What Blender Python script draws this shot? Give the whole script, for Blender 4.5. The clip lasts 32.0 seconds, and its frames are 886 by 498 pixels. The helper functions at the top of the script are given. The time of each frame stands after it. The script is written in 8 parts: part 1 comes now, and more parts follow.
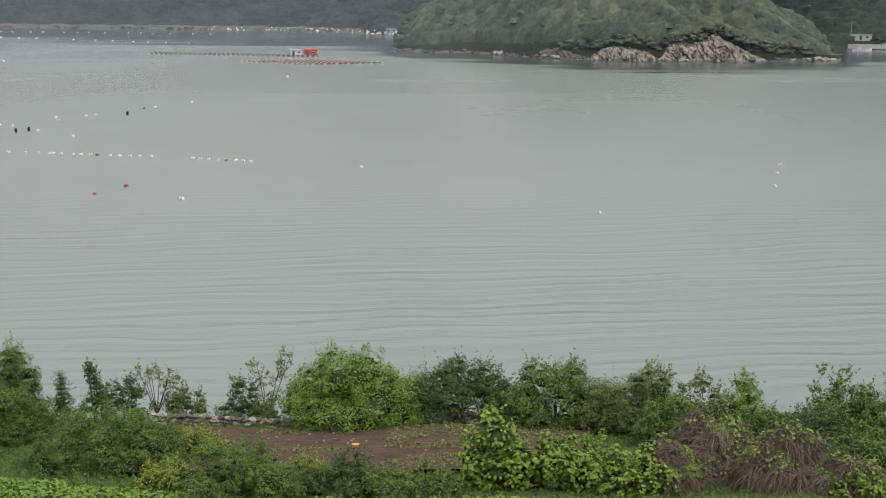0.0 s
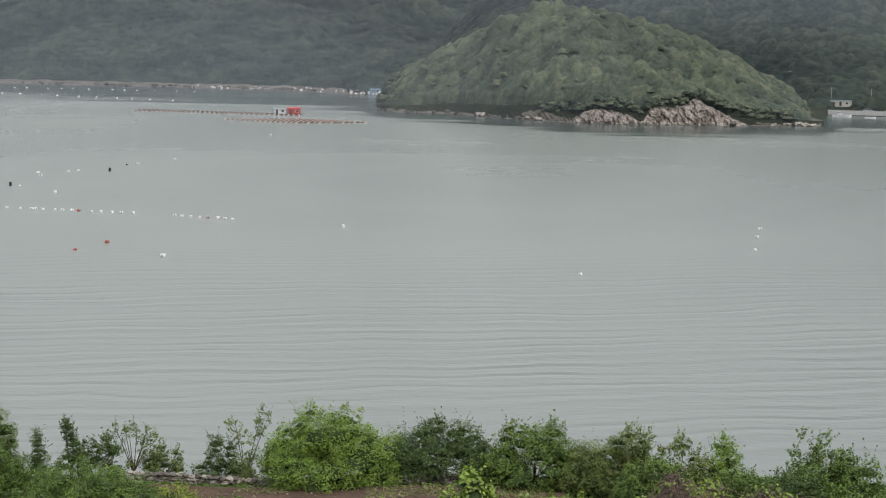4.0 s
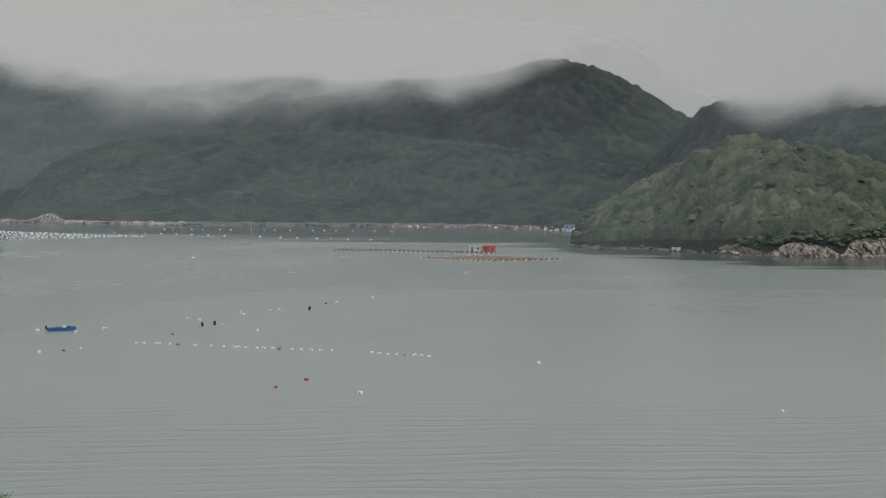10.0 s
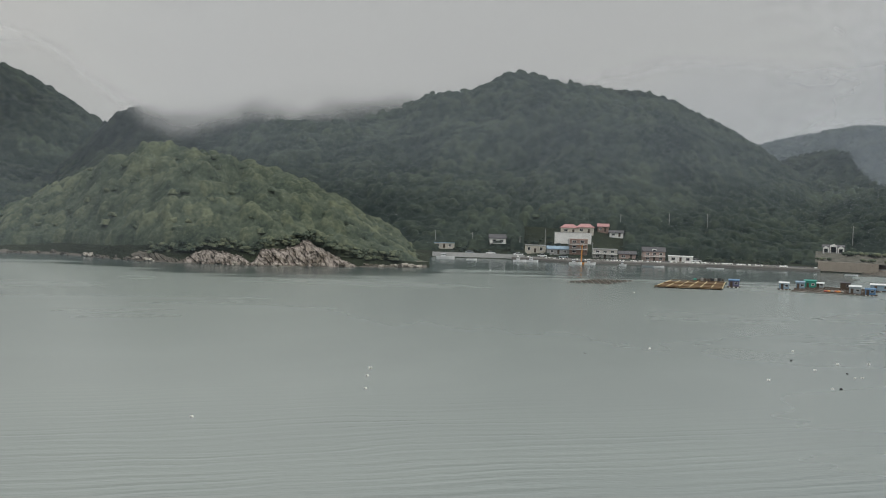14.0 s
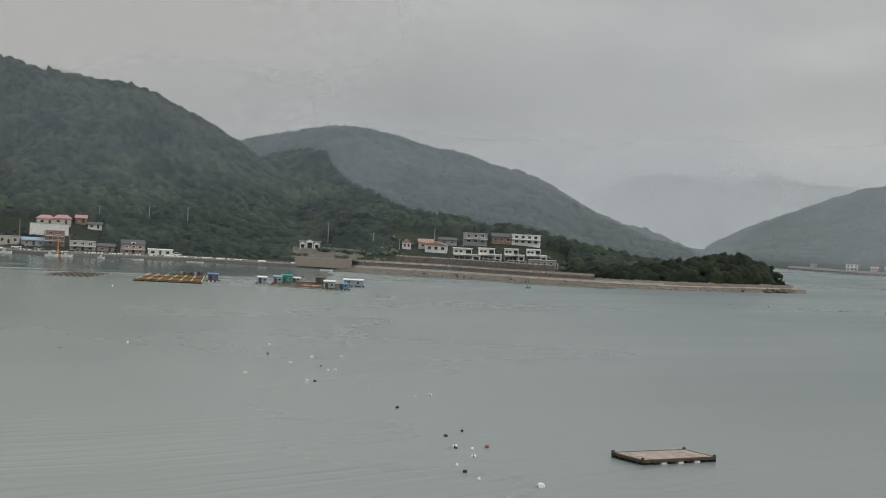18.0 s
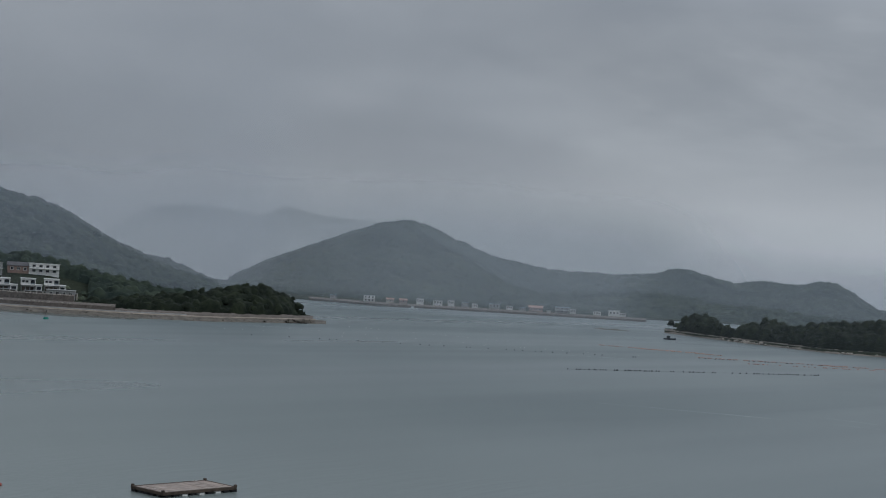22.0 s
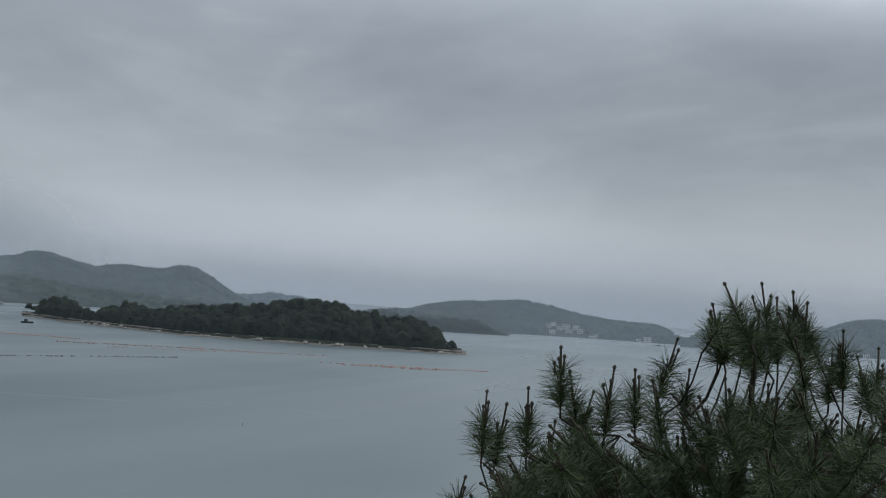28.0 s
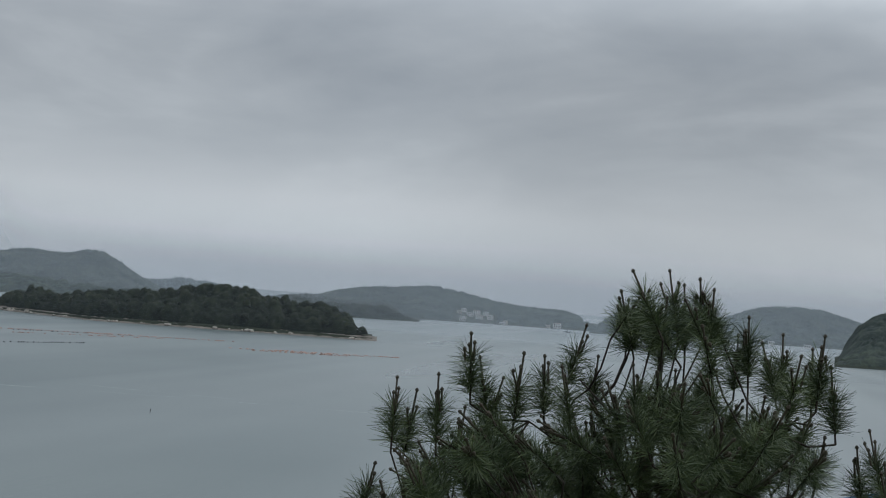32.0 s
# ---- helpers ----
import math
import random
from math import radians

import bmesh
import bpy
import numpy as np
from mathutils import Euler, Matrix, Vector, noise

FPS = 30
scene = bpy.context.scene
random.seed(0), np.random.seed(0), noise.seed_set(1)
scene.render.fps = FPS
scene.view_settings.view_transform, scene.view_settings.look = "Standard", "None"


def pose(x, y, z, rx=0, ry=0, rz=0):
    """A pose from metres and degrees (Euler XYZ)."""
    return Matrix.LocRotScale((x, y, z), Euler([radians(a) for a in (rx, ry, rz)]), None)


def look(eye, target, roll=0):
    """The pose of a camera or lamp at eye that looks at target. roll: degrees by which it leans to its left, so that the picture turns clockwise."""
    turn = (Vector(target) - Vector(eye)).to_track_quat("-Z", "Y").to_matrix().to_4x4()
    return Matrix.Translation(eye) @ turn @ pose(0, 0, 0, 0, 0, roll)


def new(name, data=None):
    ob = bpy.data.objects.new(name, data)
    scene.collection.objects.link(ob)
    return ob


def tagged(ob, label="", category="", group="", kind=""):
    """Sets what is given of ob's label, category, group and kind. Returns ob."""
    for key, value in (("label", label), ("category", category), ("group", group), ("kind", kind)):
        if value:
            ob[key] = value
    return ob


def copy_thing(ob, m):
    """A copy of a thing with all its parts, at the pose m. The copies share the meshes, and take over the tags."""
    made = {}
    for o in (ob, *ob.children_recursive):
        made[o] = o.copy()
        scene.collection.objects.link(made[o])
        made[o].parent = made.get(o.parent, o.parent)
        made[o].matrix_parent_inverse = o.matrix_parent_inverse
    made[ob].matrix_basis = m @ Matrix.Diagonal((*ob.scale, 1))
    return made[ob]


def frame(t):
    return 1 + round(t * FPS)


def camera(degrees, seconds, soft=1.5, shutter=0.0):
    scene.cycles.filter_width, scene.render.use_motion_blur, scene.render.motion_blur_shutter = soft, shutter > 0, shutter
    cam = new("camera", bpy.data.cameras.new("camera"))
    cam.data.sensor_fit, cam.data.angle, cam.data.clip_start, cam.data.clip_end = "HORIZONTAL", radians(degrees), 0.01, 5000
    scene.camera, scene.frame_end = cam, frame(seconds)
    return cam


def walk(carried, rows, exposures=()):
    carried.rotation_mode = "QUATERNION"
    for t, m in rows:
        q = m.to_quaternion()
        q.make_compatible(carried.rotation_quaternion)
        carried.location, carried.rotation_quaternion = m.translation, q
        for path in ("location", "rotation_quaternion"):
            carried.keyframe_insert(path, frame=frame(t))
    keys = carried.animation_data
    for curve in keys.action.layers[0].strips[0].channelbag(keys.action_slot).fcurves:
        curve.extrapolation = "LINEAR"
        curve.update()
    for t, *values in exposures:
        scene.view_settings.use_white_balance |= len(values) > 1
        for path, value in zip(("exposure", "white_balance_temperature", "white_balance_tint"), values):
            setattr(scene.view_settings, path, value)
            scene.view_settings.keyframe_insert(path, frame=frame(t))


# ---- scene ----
# The camera stands on a hillside terrace, 27 m above the sea, and turns where it is.
# x east, y out over the bay, z up; sea level is z = 0. Bearings are degrees clockwise from +y.
EYE = 27.0
cam = camera(32.56, 32.0, soft=1.05)
ROWS = [
    (0.0, 80.132, -0.202, 0.035), (0.5, 79.841, -0.213, -0.059), (1.0, 80.747, -0.339, -0.122), (1.5, 81.559, -0.544, -0.157),
    (2.0, 81.978, -0.67, -0.19), (2.5, 82.145, -0.739, -0.195), (3.0, 82.442, -0.869, -0.292), (3.5, 82.634, -0.96, -0.588),
    (5.5, 81.141, -0.991, 0.366), (6.0, 81.577, 0.171, 7.229), (6.5, 81.858, 0.692, 9.742), (7.0, 82.277, 0.986, 11.855),
    (7.5, 83.226, 0.999, 12.499), (8.0, 85.417, 0.953, 12.598), (8.5, 86.798, 0.86, 12.171), (9.0, 86.964, 0.686, 11.18),
    (9.5, 87.103, 0.432, 8.802), (10.0, 87.507, 0.144, 6.711), (10.5, 88.025, -0.062, 4.454), (11.0, 88.299, -0.248, 1.399),
    (11.5, 88.372, -0.561, -2.151), (12.0, 88.339, -0.838, -4.653), (12.5, 88.212, -0.995, -6.623), (13.0, 88.16, -1.313, -10.335),
    (13.5, 88.141, -1.554, -13.146), (14.0, 88.06, -1.783, -15.137), (14.5, 87.984, -2.025, -17.425), (16.5, 88.064, -2.89, -27.121),
    (17.0, 88.258, -3.06, -29.798), (17.5, 88.459, -3.206, -32.29), (18.0, 88.678, -3.248, -34.577), (18.5, 88.909, -3.324, -36.787),
    (19.0, 89.147, -3.471, -38.872), (19.5, 89.47, -3.659, -41.37), (20.0, 89.774, -3.872, -44.247), (20.5, 90.057, -4.004, -46.823),
    (21.0, 90.386, -3.978, -49.391), (21.5, 90.634, -3.966, -50.483), (22.0, 90.948, -3.873, -52.474), (22.5, 91.1, -3.809, -53.913),
    (23.0, 91.231, -3.87, -55.303), (23.5, 91.348, -3.948, -56.936), (24.0, 91.486, -3.87, -58.75), (24.5, 91.586, -3.898, -60.54),
    (25.0, 91.701, -3.93, -62.491), (25.5, 91.873, -3.918, -64.863), (26.0, 91.992, -3.953, -67.114), (26.5, 92.041, -3.886, -69.514),
    (28.5, 92.026, -4.374, -77.681), (29.0, 92.088, -4.385, -78.862), (29.5, 92.269, -4.434, -81.533), (30.0, 92.364, -4.445, -83.032),
    (30.5, 92.274, -4.568, -83.535), (31.0, 92.16, -4.566, -83.422), (31.5, 92.052, -4.554, -82.466), (32.0, 91.744, -4.468, -79.707),
]

walk(cam, [(t, pose(0, 0, EYE, rx, ry, rz)) for t, rx, ry, rz in ROWS], [
    (0.0, 0.92, 6600, 11), (3.5, 0.95, 6550, 12), (6.0, 0.89, 6500, 12), (7.5, 0.77, 6450, 12), (8.5, 0.45, 6600, 8), (10.0, 0.45, 6600, 8), (13.0, 0.66, 6600, 8),
    (17.0, 0.57, 6800, 9), (18.2, 0.62, 6700, 9), (19.0, 0.32, 6500, 9), (20.0, 0.26, 6500, 9), (21.0, 0.12, 6300, 8), (22.0, -0.03, 5900, 9), (23.0, 0.0, 5850, 8), (25.0, 0.04, 5700, 7), (26.0, -0.03, 5700, 7), (28.5, 0.25, 5900, 8), (32.0, 0.32, 6000, 8)])

# ---- sky and light: low, even overcast ----
def link(nt, a, b):
    nt.links.new(a, b)


def node(nt, kind, **sets):
    n = nt.nodes.new(kind)
    for k, v in sets.items():
        n.inputs[k.replace("_", " ")].default_value = v
    return n


def ramp(nt, stops):
    n = nt.nodes.new("ShaderNodeValToRGB")
    els = n.color_ramp.elements
    while len(els) < len(stops):
        els.new(0.5)
    for e, (p, c) in zip(els, stops):
        e.position, e.color = p, (*c, 1) if len(c) == 3 else c
    return n


def mixer(nt, fac, a, b, mode="MIX"):
    n = nt.nodes.new("ShaderNodeMix")
    n.data_type, n.blend_type = "RGBA", mode
    for sock, val in ((n.inputs[0], fac), (n.inputs[6], a), (n.inputs[7], b)):
        if hasattr(val, "is_output"):
            nt.links.new(val, sock)
        elif isinstance(val, (tuple, list)):
            sock.default_value = (*val, 1) if len(val) == 3 else val
        else:
            sock.default_value = val
    return n.outputs[2]


def math_node(nt, op, a, b=0.0, clamp=False):
    n = nt.nodes.new("ShaderNodeMath")
    n.operation, n.use_clamp = op, clamp
    for sock, val in zip(n.inputs, (a, b)):
        if hasattr(val, "is_output"):
            nt.links.new(val, sock)
        else:
            sock.default_value = val
    return n.outputs[0]


SUN_EL, SUN_AZ = 50.0, 150.0
world = bpy.data.worlds.new("overcast_sky")
scene.world = world
world.use_nodes = True
wt = world.node_tree
wt.nodes.clear()
coord = wt.nodes.new("ShaderNodeTexCoord")
sep = wt.nodes.new("ShaderNodeSeparateXYZ")
link(wt, coord.outputs["Generated"], sep.inputs[0])
# the cloud deck as a flat layer overhead: direction divided by its height
up = math_node(wt, "MAXIMUM", sep.outputs[2], 0.0)
den = math_node(wt, "ADD", up, 0.22)
cx = math_node(wt, "DIVIDE", sep.outputs[0], den)
cy = math_node(wt, "DIVIDE", sep.outputs[1], den)
deck = wt.nodes.new("ShaderNodeCombineXYZ")
link(wt, cx, deck.inputs[0])
link(wt, cy, deck.inputs[1])
big = node(wt, "ShaderNodeTexNoise", Scale=0.9, Detail=4.0, Roughness=0.5, Distortion=0.7)
link(wt, deck.outputs[0], big.inputs["Vector"])
fine = node(wt, "ShaderNodeTexNoise", Scale=2.6, Detail=5.0, Roughness=0.55, Distortion=0.3)
link(wt, deck.outputs[0], fine.inputs["Vector"])
amount = math_node(wt, "ADD", math_node(wt, "MULTIPLY", big.outputs[0], 0.7), math_node(wt, "MULTIPLY", fine.outputs[0], 0.3))
cloud = ramp(wt, [(0.34, (0.220, 0.232, 0.248)), (0.50, (0.290, 0.299, 0.309)), (0.68, (0.425, 0.431, 0.435))])
link(wt, amount, cloud.inputs[0])
# a paler strip of sky low down, where the deck ends over the open sea
low = ramp(wt, [(0.0, (0.33, 0.345, 0.365)), (0.012, (0.36, 0.37, 0.385)), (0.03, (0.46, 0.468, 0.475)), (0.055, (0.45, 0.455, 0.46)), (0.10, (0.34, 0.35, 0.36))])
link(wt, up, low.inputs[0])
# landward the strip is plain mist
seaward = ramp(wt, [(0.55, (0, 0, 0)), (0.9, (1, 1, 1))])
link(wt, sep.outputs[0], seaward.inputs[0])
land = ramp(wt, [(0.0, (0.175, 0.177, 0.177)), (0.07, (0.19, 0.192, 0.192)), (0.15, (0.27, 0.272, 0.272))])
link(wt, up, land.inputs[0])
low_all = mixer(wt, seaward.outputs[0], land.outputs[0], low.outputs[0])
lowfac = ramp(wt, [(0.0, (1, 1, 1)), (0.05, (0.8, 0.8, 0.8)), (0.14, (0, 0, 0))])
link(wt, up, lowfac.inputs[0])
landfac = ramp(wt, [(0.0, (1, 1, 1)), (0.10, (0.95, 0.95, 0.95)), (0.30, (0.0, 0.0, 0.0))])
link(wt, up, landfac.inputs[0])
clouds = mixer(wt, mixer(wt, seaward.outputs[0], landfac.outputs[0], lowfac.outputs[0]), cloud.outputs[0], low_all)
sky = wt.nodes.new("ShaderNodeTexSky")
sky.sky_type, sky.sun_disc = "NISHITA", False
sky.sun_elevation, sky.sun_rotation = radians(SUN_EL), radians(SUN_AZ)
sky_dim = mixer(wt, 1.0, sky.outputs[0], (0.09, 0.09, 0.09), "MULTIPLY")
# an overcast sky is brightest overhead
zen = ramp(wt, [(0.0, (1, 1, 1)), (0.15, (1, 1, 1)), (0.6, (1.0, 1.0, 1.0)), (1.0, (1.0, 1.0, 1.0))])
zen.color_ramp.elements[2].color, zen.color_ramp.elements[3].color = (2.0, 2.0, 2.0, 1), (2.4, 2.4, 2.4, 1)
link(wt, up, zen.inputs[0])
both = mixer(wt, 0.03, mixer(wt, 1.0, clouds, zen.outputs[0], "MULTIPLY"), sky_dim)
# the deck thins towards the open sea
thin = ramp(wt, [(0.0, (1, 1, 1)), (0.5, (1, 1, 1)), (0.64, (1, 1, 1)), (0.77, (1, 1, 1)), (0.90, (1, 1, 1)), (0.97, (1, 1, 1)), (1.0, (1, 1, 1))])
for stop, gain in zip(thin.color_ramp.elements, (1.0, 1.2, 1.06, 0.93, 1.03, 1.06, 0.88)):
    stop.color = (gain, gain * 0.995, gain * 0.985, 1)
link(wt, sep.outputs[0], thin.inputs[0])
both = mixer(wt, 1.0, both, thin.outputs[0], "MULTIPLY")
glow = ramp(wt, [(0.70, (1, 1, 1)), (0.92, (1, 1, 1))])
glow.color_ramp.elements[1].color = (2.3, 2.3, 2.25, 1)
link(wt, sep.outputs[0], glow.inputs[0])
high_up = ramp(wt, [(0.18, (0, 0, 0)), (0.34, (1, 1, 1))])
link(wt, up, high_up.inputs[0])
both = mixer(wt, high_up.outputs[0], both, mixer(wt, 1.0, both, glow.outputs[0], "MULTIPLY"))
back = wt.nodes.new("ShaderNodeBackground")
link(wt, both, back.inputs[0])
back.inputs[1].default_value = 1.0
wout = wt.nodes.new("ShaderNodeOutputWorld")
link(wt, back.outputs[0], wout.inputs[0])

sun = bpy.data.lights.new("sun", "SUN")
sun.energy, sun.angle, sun.color = 0.6, radians(20), (1.0, 0.97, 0.93)
sun_ob = new("sun", sun)
sun_ob.matrix_world = look((0, 0, 0), (-math.sin(radians(SUN_AZ)) * math.cos(radians(SUN_EL)), -math.cos(radians(SUN_AZ)) * math.cos(radians(SUN_EL)), -math.sin(radians(SUN_EL))))


# ---- materials ----
def base_mat(name, rough=0.8, metal=0.0, spec=0.3):
    m = bpy.data.materials.new(name)
    m.use_nodes = True
    nt = m.node_tree
    b = nt.nodes["Principled BSDF"]
    b.inputs["Roughness"].default_value = rough
    b.inputs["Metallic"].default_value = metal
    b.inputs["Specular IOR Level"].default_value = spec
    return m, nt, b


def surface(name, dark, light, scale=1.0, fine_scale=12.0, rough=0.8, metal=0.0, bump=0.3, bump_dist=0.05, spec=0.3, vary="", tint=None, spread=(0.35, 0.65), broad=0.6):
    """A surface of two tones: broad stains, fine grain and relief. vary: 'object', 'island' or 'tree' adds a tone of its own to each piece."""
    m, nt, b = base_mat(name, rough, metal, spec)
    geo = nt.nodes.new("ShaderNodeNewGeometry")
    n1 = node(nt, "ShaderNodeTexNoise", Scale=scale, Detail=5.0, Roughness=0.6)
    n2 = node(nt, "ShaderNodeTexNoise", Scale=fine_scale, Detail=4.0, Roughness=0.6)
    for n in (n1, n2):
        link(nt, geo.outputs["Position"], n.inputs["Vector"])
    f = math_node(nt, "ADD", math_node(nt, "MULTIPLY", n1.outputs[0], broad), math_node(nt, "MULTIPLY", n2.outputs[0], 1.0 - broad))
    r = ramp(nt, [(spread[0], dark), (spread[1], light)])
    link(nt, f, r.inputs[0])
    col = r.outputs[0]
    if vary:
        if vary == "tree":
            rnd = nt.nodes.new("ShaderNodeAttribute")
            rnd.attribute_name = "tree_tone"
            rnd = rnd.outputs["Fac"]
        else:
            rnd = geo.outputs["Random Per Island"] if vary == "island" else nt.nodes.new("ShaderNodeObjectInfo").outputs["Random"]
        t = ramp(nt, [(0.0, tint[0]), (0.5, tint[1]), (1.0, tint[2])])
        link(nt, rnd, t.inputs[0])
        col = mixer(nt, 1.0, col, t.outputs[0], "MULTIPLY")
    link(nt, col, b.inputs["Base Color"])
    if bump:
        bp = node(nt, "ShaderNodeBump", Strength=bump, Distance=bump_dist)
        link(nt, n2.outputs[0], bp.inputs["Height"])
        link(nt, bp.outputs[0], b.inputs["Normal"])
    return m


TREES = ((0.6, 0.66, 0.68), (0.95, 0.97, 0.97), (1.65, 1.55, 1.3))
forest_mat = surface("broadleaf_canopy", (0.039, 0.053, 0.043), (0.098, 0.115, 0.085), 0.08, 0.6, 0.9, bump=0.8, bump_dist=0.35, spec=0.1, vary="tree", tint=((0.55, 0.60, 0.58), (0.95, 0.96, 0.92), (1.65, 1.50, 1.25)), broad=0.5, spread=(0.38, 0.62))
far_forest_mat = surface("far_forest_canopy", (0.0135, 0.0215, 0.019), (0.042, 0.055, 0.043), 0.022, 0.30, 0.9, bump=0.8, bump_dist=0.5, spec=0.1, vary="tree", tint=TREES, broad=0.6, spread=(0.38, 0.62))
pinewood_mat = surface("pine_wood_canopy", (0.007, 0.011, 0.009), (0.024, 0.031, 0.020), 0.3, 1.8, 0.9, bump=0.9, bump_dist=0.4, spec=0.1, vary="tree", tint=((0.55, 0.6, 0.6), (1.0, 1.0, 1.0), (1.8, 1.7, 1.4)))
hill_mat = surface("hill_undergrowth", (0.015, 0.020, 0.013), (0.034, 0.041, 0.025), 0.05, 0.5, 0.95, bump=0.8, bump_dist=1.0, spec=0.1)
rock_mat = surface("pale_shore_rock", (0.16, 0.14, 0.12), (0.46, 0.42, 0.36), 0.25, 1.6, 0.9, bump=0.9, bump_dist=0.4, spread=(0.3, 0.6))
dark_rock_mat = surface("wet_tidal_rock", (0.05, 0.045, 0.038), (0.16, 0.14, 0.11), 0.3, 2.0, 0.7, bump=0.8, bump_dist=0.3)
soil_mat = surface("ploughed_brown_soil", (0.052, 0.032, 0.022), (0.120, 0.078, 0.054), 0.5, 5.0, 0.95, bump=1.0, bump_dist=0.08)
grass_mat = surface("rough_green_grass", (0.028, 0.052, 0.014), (0.080, 0.128, 0.032), 0.4, 5.0, 0.9, bump=1.0, bump_dist=0.1)
beach_mat = surface("pebble_beach", (0.17, 0.14, 0.11), (0.36, 0.31, 0.26), 0.2, 1.5, 0.9, bump=0.5, bump_dist=0.1)


def water_material():
    m, nt, b = base_mat("grey_green_sea", 0.13, 0.0, 0.5)
    b.inputs["IOR"].default_value = 1.33
    geo = nt.nodes.new("ShaderNodeNewGeometry")
    pos = geo.outputs["Position"]
    # broad patches of silt and calm
    n0 = node(nt, "ShaderNodeTexNoise", Scale=0.006, Detail=5.0, Roughness=0.55, Distortion=0.8)
    link(nt, pos, n0.inputs["Vector"])
    silty = ramp(nt, [(0.3, (0.190, 0.217, 0.203)), (0.7, (0.222, 0.249, 0.230))])
    deep = ramp(nt, [(0.3, (0.078, 0.105, 0.108)), (0.7, (0.108, 0.136, 0.139))])
    for c in (silty, deep):
        link(nt, n0.outputs[0], c.inputs[0])
    # silt of the inner bay thins out towards the open channel
    px = nt.nodes.new("ShaderNodeSeparateXYZ")
    link(nt, pos, px.inputs[0])
    outward = nt.nodes.new("ShaderNodeMapRange")
    outward.interpolation_type = "SMOOTHSTEP"
    link(nt, math_node(nt, "SUBTRACT", px.outputs[0], math_node(nt, "MULTIPLY", px.outputs[1], 0.55)), outward.inputs["Value"])
    outward.inputs["From Min"].default_value, outward.inputs["From Max"].default_value = -90.0, 210.0
    bay_col = mixer(nt, outward.outputs[0], silty.outputs[0], deep.outputs[0])
    # a train of low swell near the shore, fading out in the bay
    sp = nt.nodes.new("ShaderNodeSeparateXYZ")
    link(nt, pos, sp.inputs[0])
    near = ramp(nt, [(0.0, (1, 1, 1)), (0.35, (0.6, 0.6, 0.6)), (0.75, (0.06, 0.06, 0.06)), (1.0, (0.0, 0.0, 0.0))])
    away = nt.nodes.new("ShaderNodeVectorMath")
    away.operation = "LENGTH"
    link(nt, pos, away.inputs[0])
    link(nt, math_node(nt, "DIVIDE", math_node(nt, "SUBTRACT", away.outputs["Value"], 90.0), 170.0, True), near.inputs[0])
    warp = node(nt, "ShaderNodeTexNoise", Scale=0.018, Detail=3.0, Roughness=0.5)
    link(nt, pos, warp.inputs["Vector"])
    warp2 = node(nt, "ShaderNodeTexNoise", Scale=0.07, Detail=2.0, Roughness=0.5)
    link(nt, pos, warp2.inputs["Vector"])
    warpd = math_node(nt, "ADD", math_node(nt, "MULTIPLY", warp.outputs[0], 15.0), math_node(nt, "MULTIPLY", warp2.outputs[0], 3.0))
    ph = math_node(nt, "ADD", math_node(nt, "ADD", sp.outputs[1], math_node(nt, "MULTIPLY", sp.outputs[0], -0.17)), warpd)
    sa = math_node(nt, "SINE", math_node(nt, "MULTIPLY", ph, 0.92))
    s1 = math_node(nt, "SUBTRACT", 0.6, math_node(nt, "MULTIPLY", math_node(nt, "ABSOLUTE", sa), 1.5))
    s2 = math_node(nt, "SINE", math_node(nt, "MULTIPLY", ph, 3.3))
    pm = nt.nodes.new("ShaderNodeMapping")
    pm.inputs["Scale"].default_value = (0.55, 1.0, 1.0)
    link(nt, pos, pm.inputs["Vector"])
    patch_n = node(nt, "ShaderNodeTexNoise", Scale=0.11, Detail=3.0)
    link(nt, pm.outputs[0], patch_n.inputs["Vector"])
    patch = ramp(nt, [(0.34, (0.15, 0.15, 0.15)), (0.62, (1, 1, 1))])
    link(nt, patch_n.outputs[0], patch.inputs[0])
    swell = math_node(nt, "MULTIPLY", math_node(nt, "ADD", s1, math_node(nt, "MULTIPLY", s2, 0.28)), math_node(nt, "MULTIPLY", near.outputs[0], patch.outputs[0]))
    mp = nt.nodes.new("ShaderNodeMapping")
    mp.inputs["Scale"].default_value = (0.35, 1.0, 1.0)
    link(nt, pos, mp.inputs["Vector"])
    chop = node(nt, "ShaderNodeTexNoise", Scale=1.5, Detail=4.0, Roughness=0.6)
    link(nt, mp.outputs[0], chop.inputs["Vector"])
    hgt = math_node(nt, "ADD", math_node(nt, "MULTIPLY", swell, 0.095), math_node(nt, "MULTIPLY", math_node(nt, "MULTIPLY", chop.outputs[0], near.outputs[0]), 0.15))
    bp = node(nt, "ShaderNodeBump", Strength=0.6, Distance=1.0)
    link(nt, hgt, bp.inputs["Height"])
    link(nt, bp.outputs[0], b.inputs["Normal"])
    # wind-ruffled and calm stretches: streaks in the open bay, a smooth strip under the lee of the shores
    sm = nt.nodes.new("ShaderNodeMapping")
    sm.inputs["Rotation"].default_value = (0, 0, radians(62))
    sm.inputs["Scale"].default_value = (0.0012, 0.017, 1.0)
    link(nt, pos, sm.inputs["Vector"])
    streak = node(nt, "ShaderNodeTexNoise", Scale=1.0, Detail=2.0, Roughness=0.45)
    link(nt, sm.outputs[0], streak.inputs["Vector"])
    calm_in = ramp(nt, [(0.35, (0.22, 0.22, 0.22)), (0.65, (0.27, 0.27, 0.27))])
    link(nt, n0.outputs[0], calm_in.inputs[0])
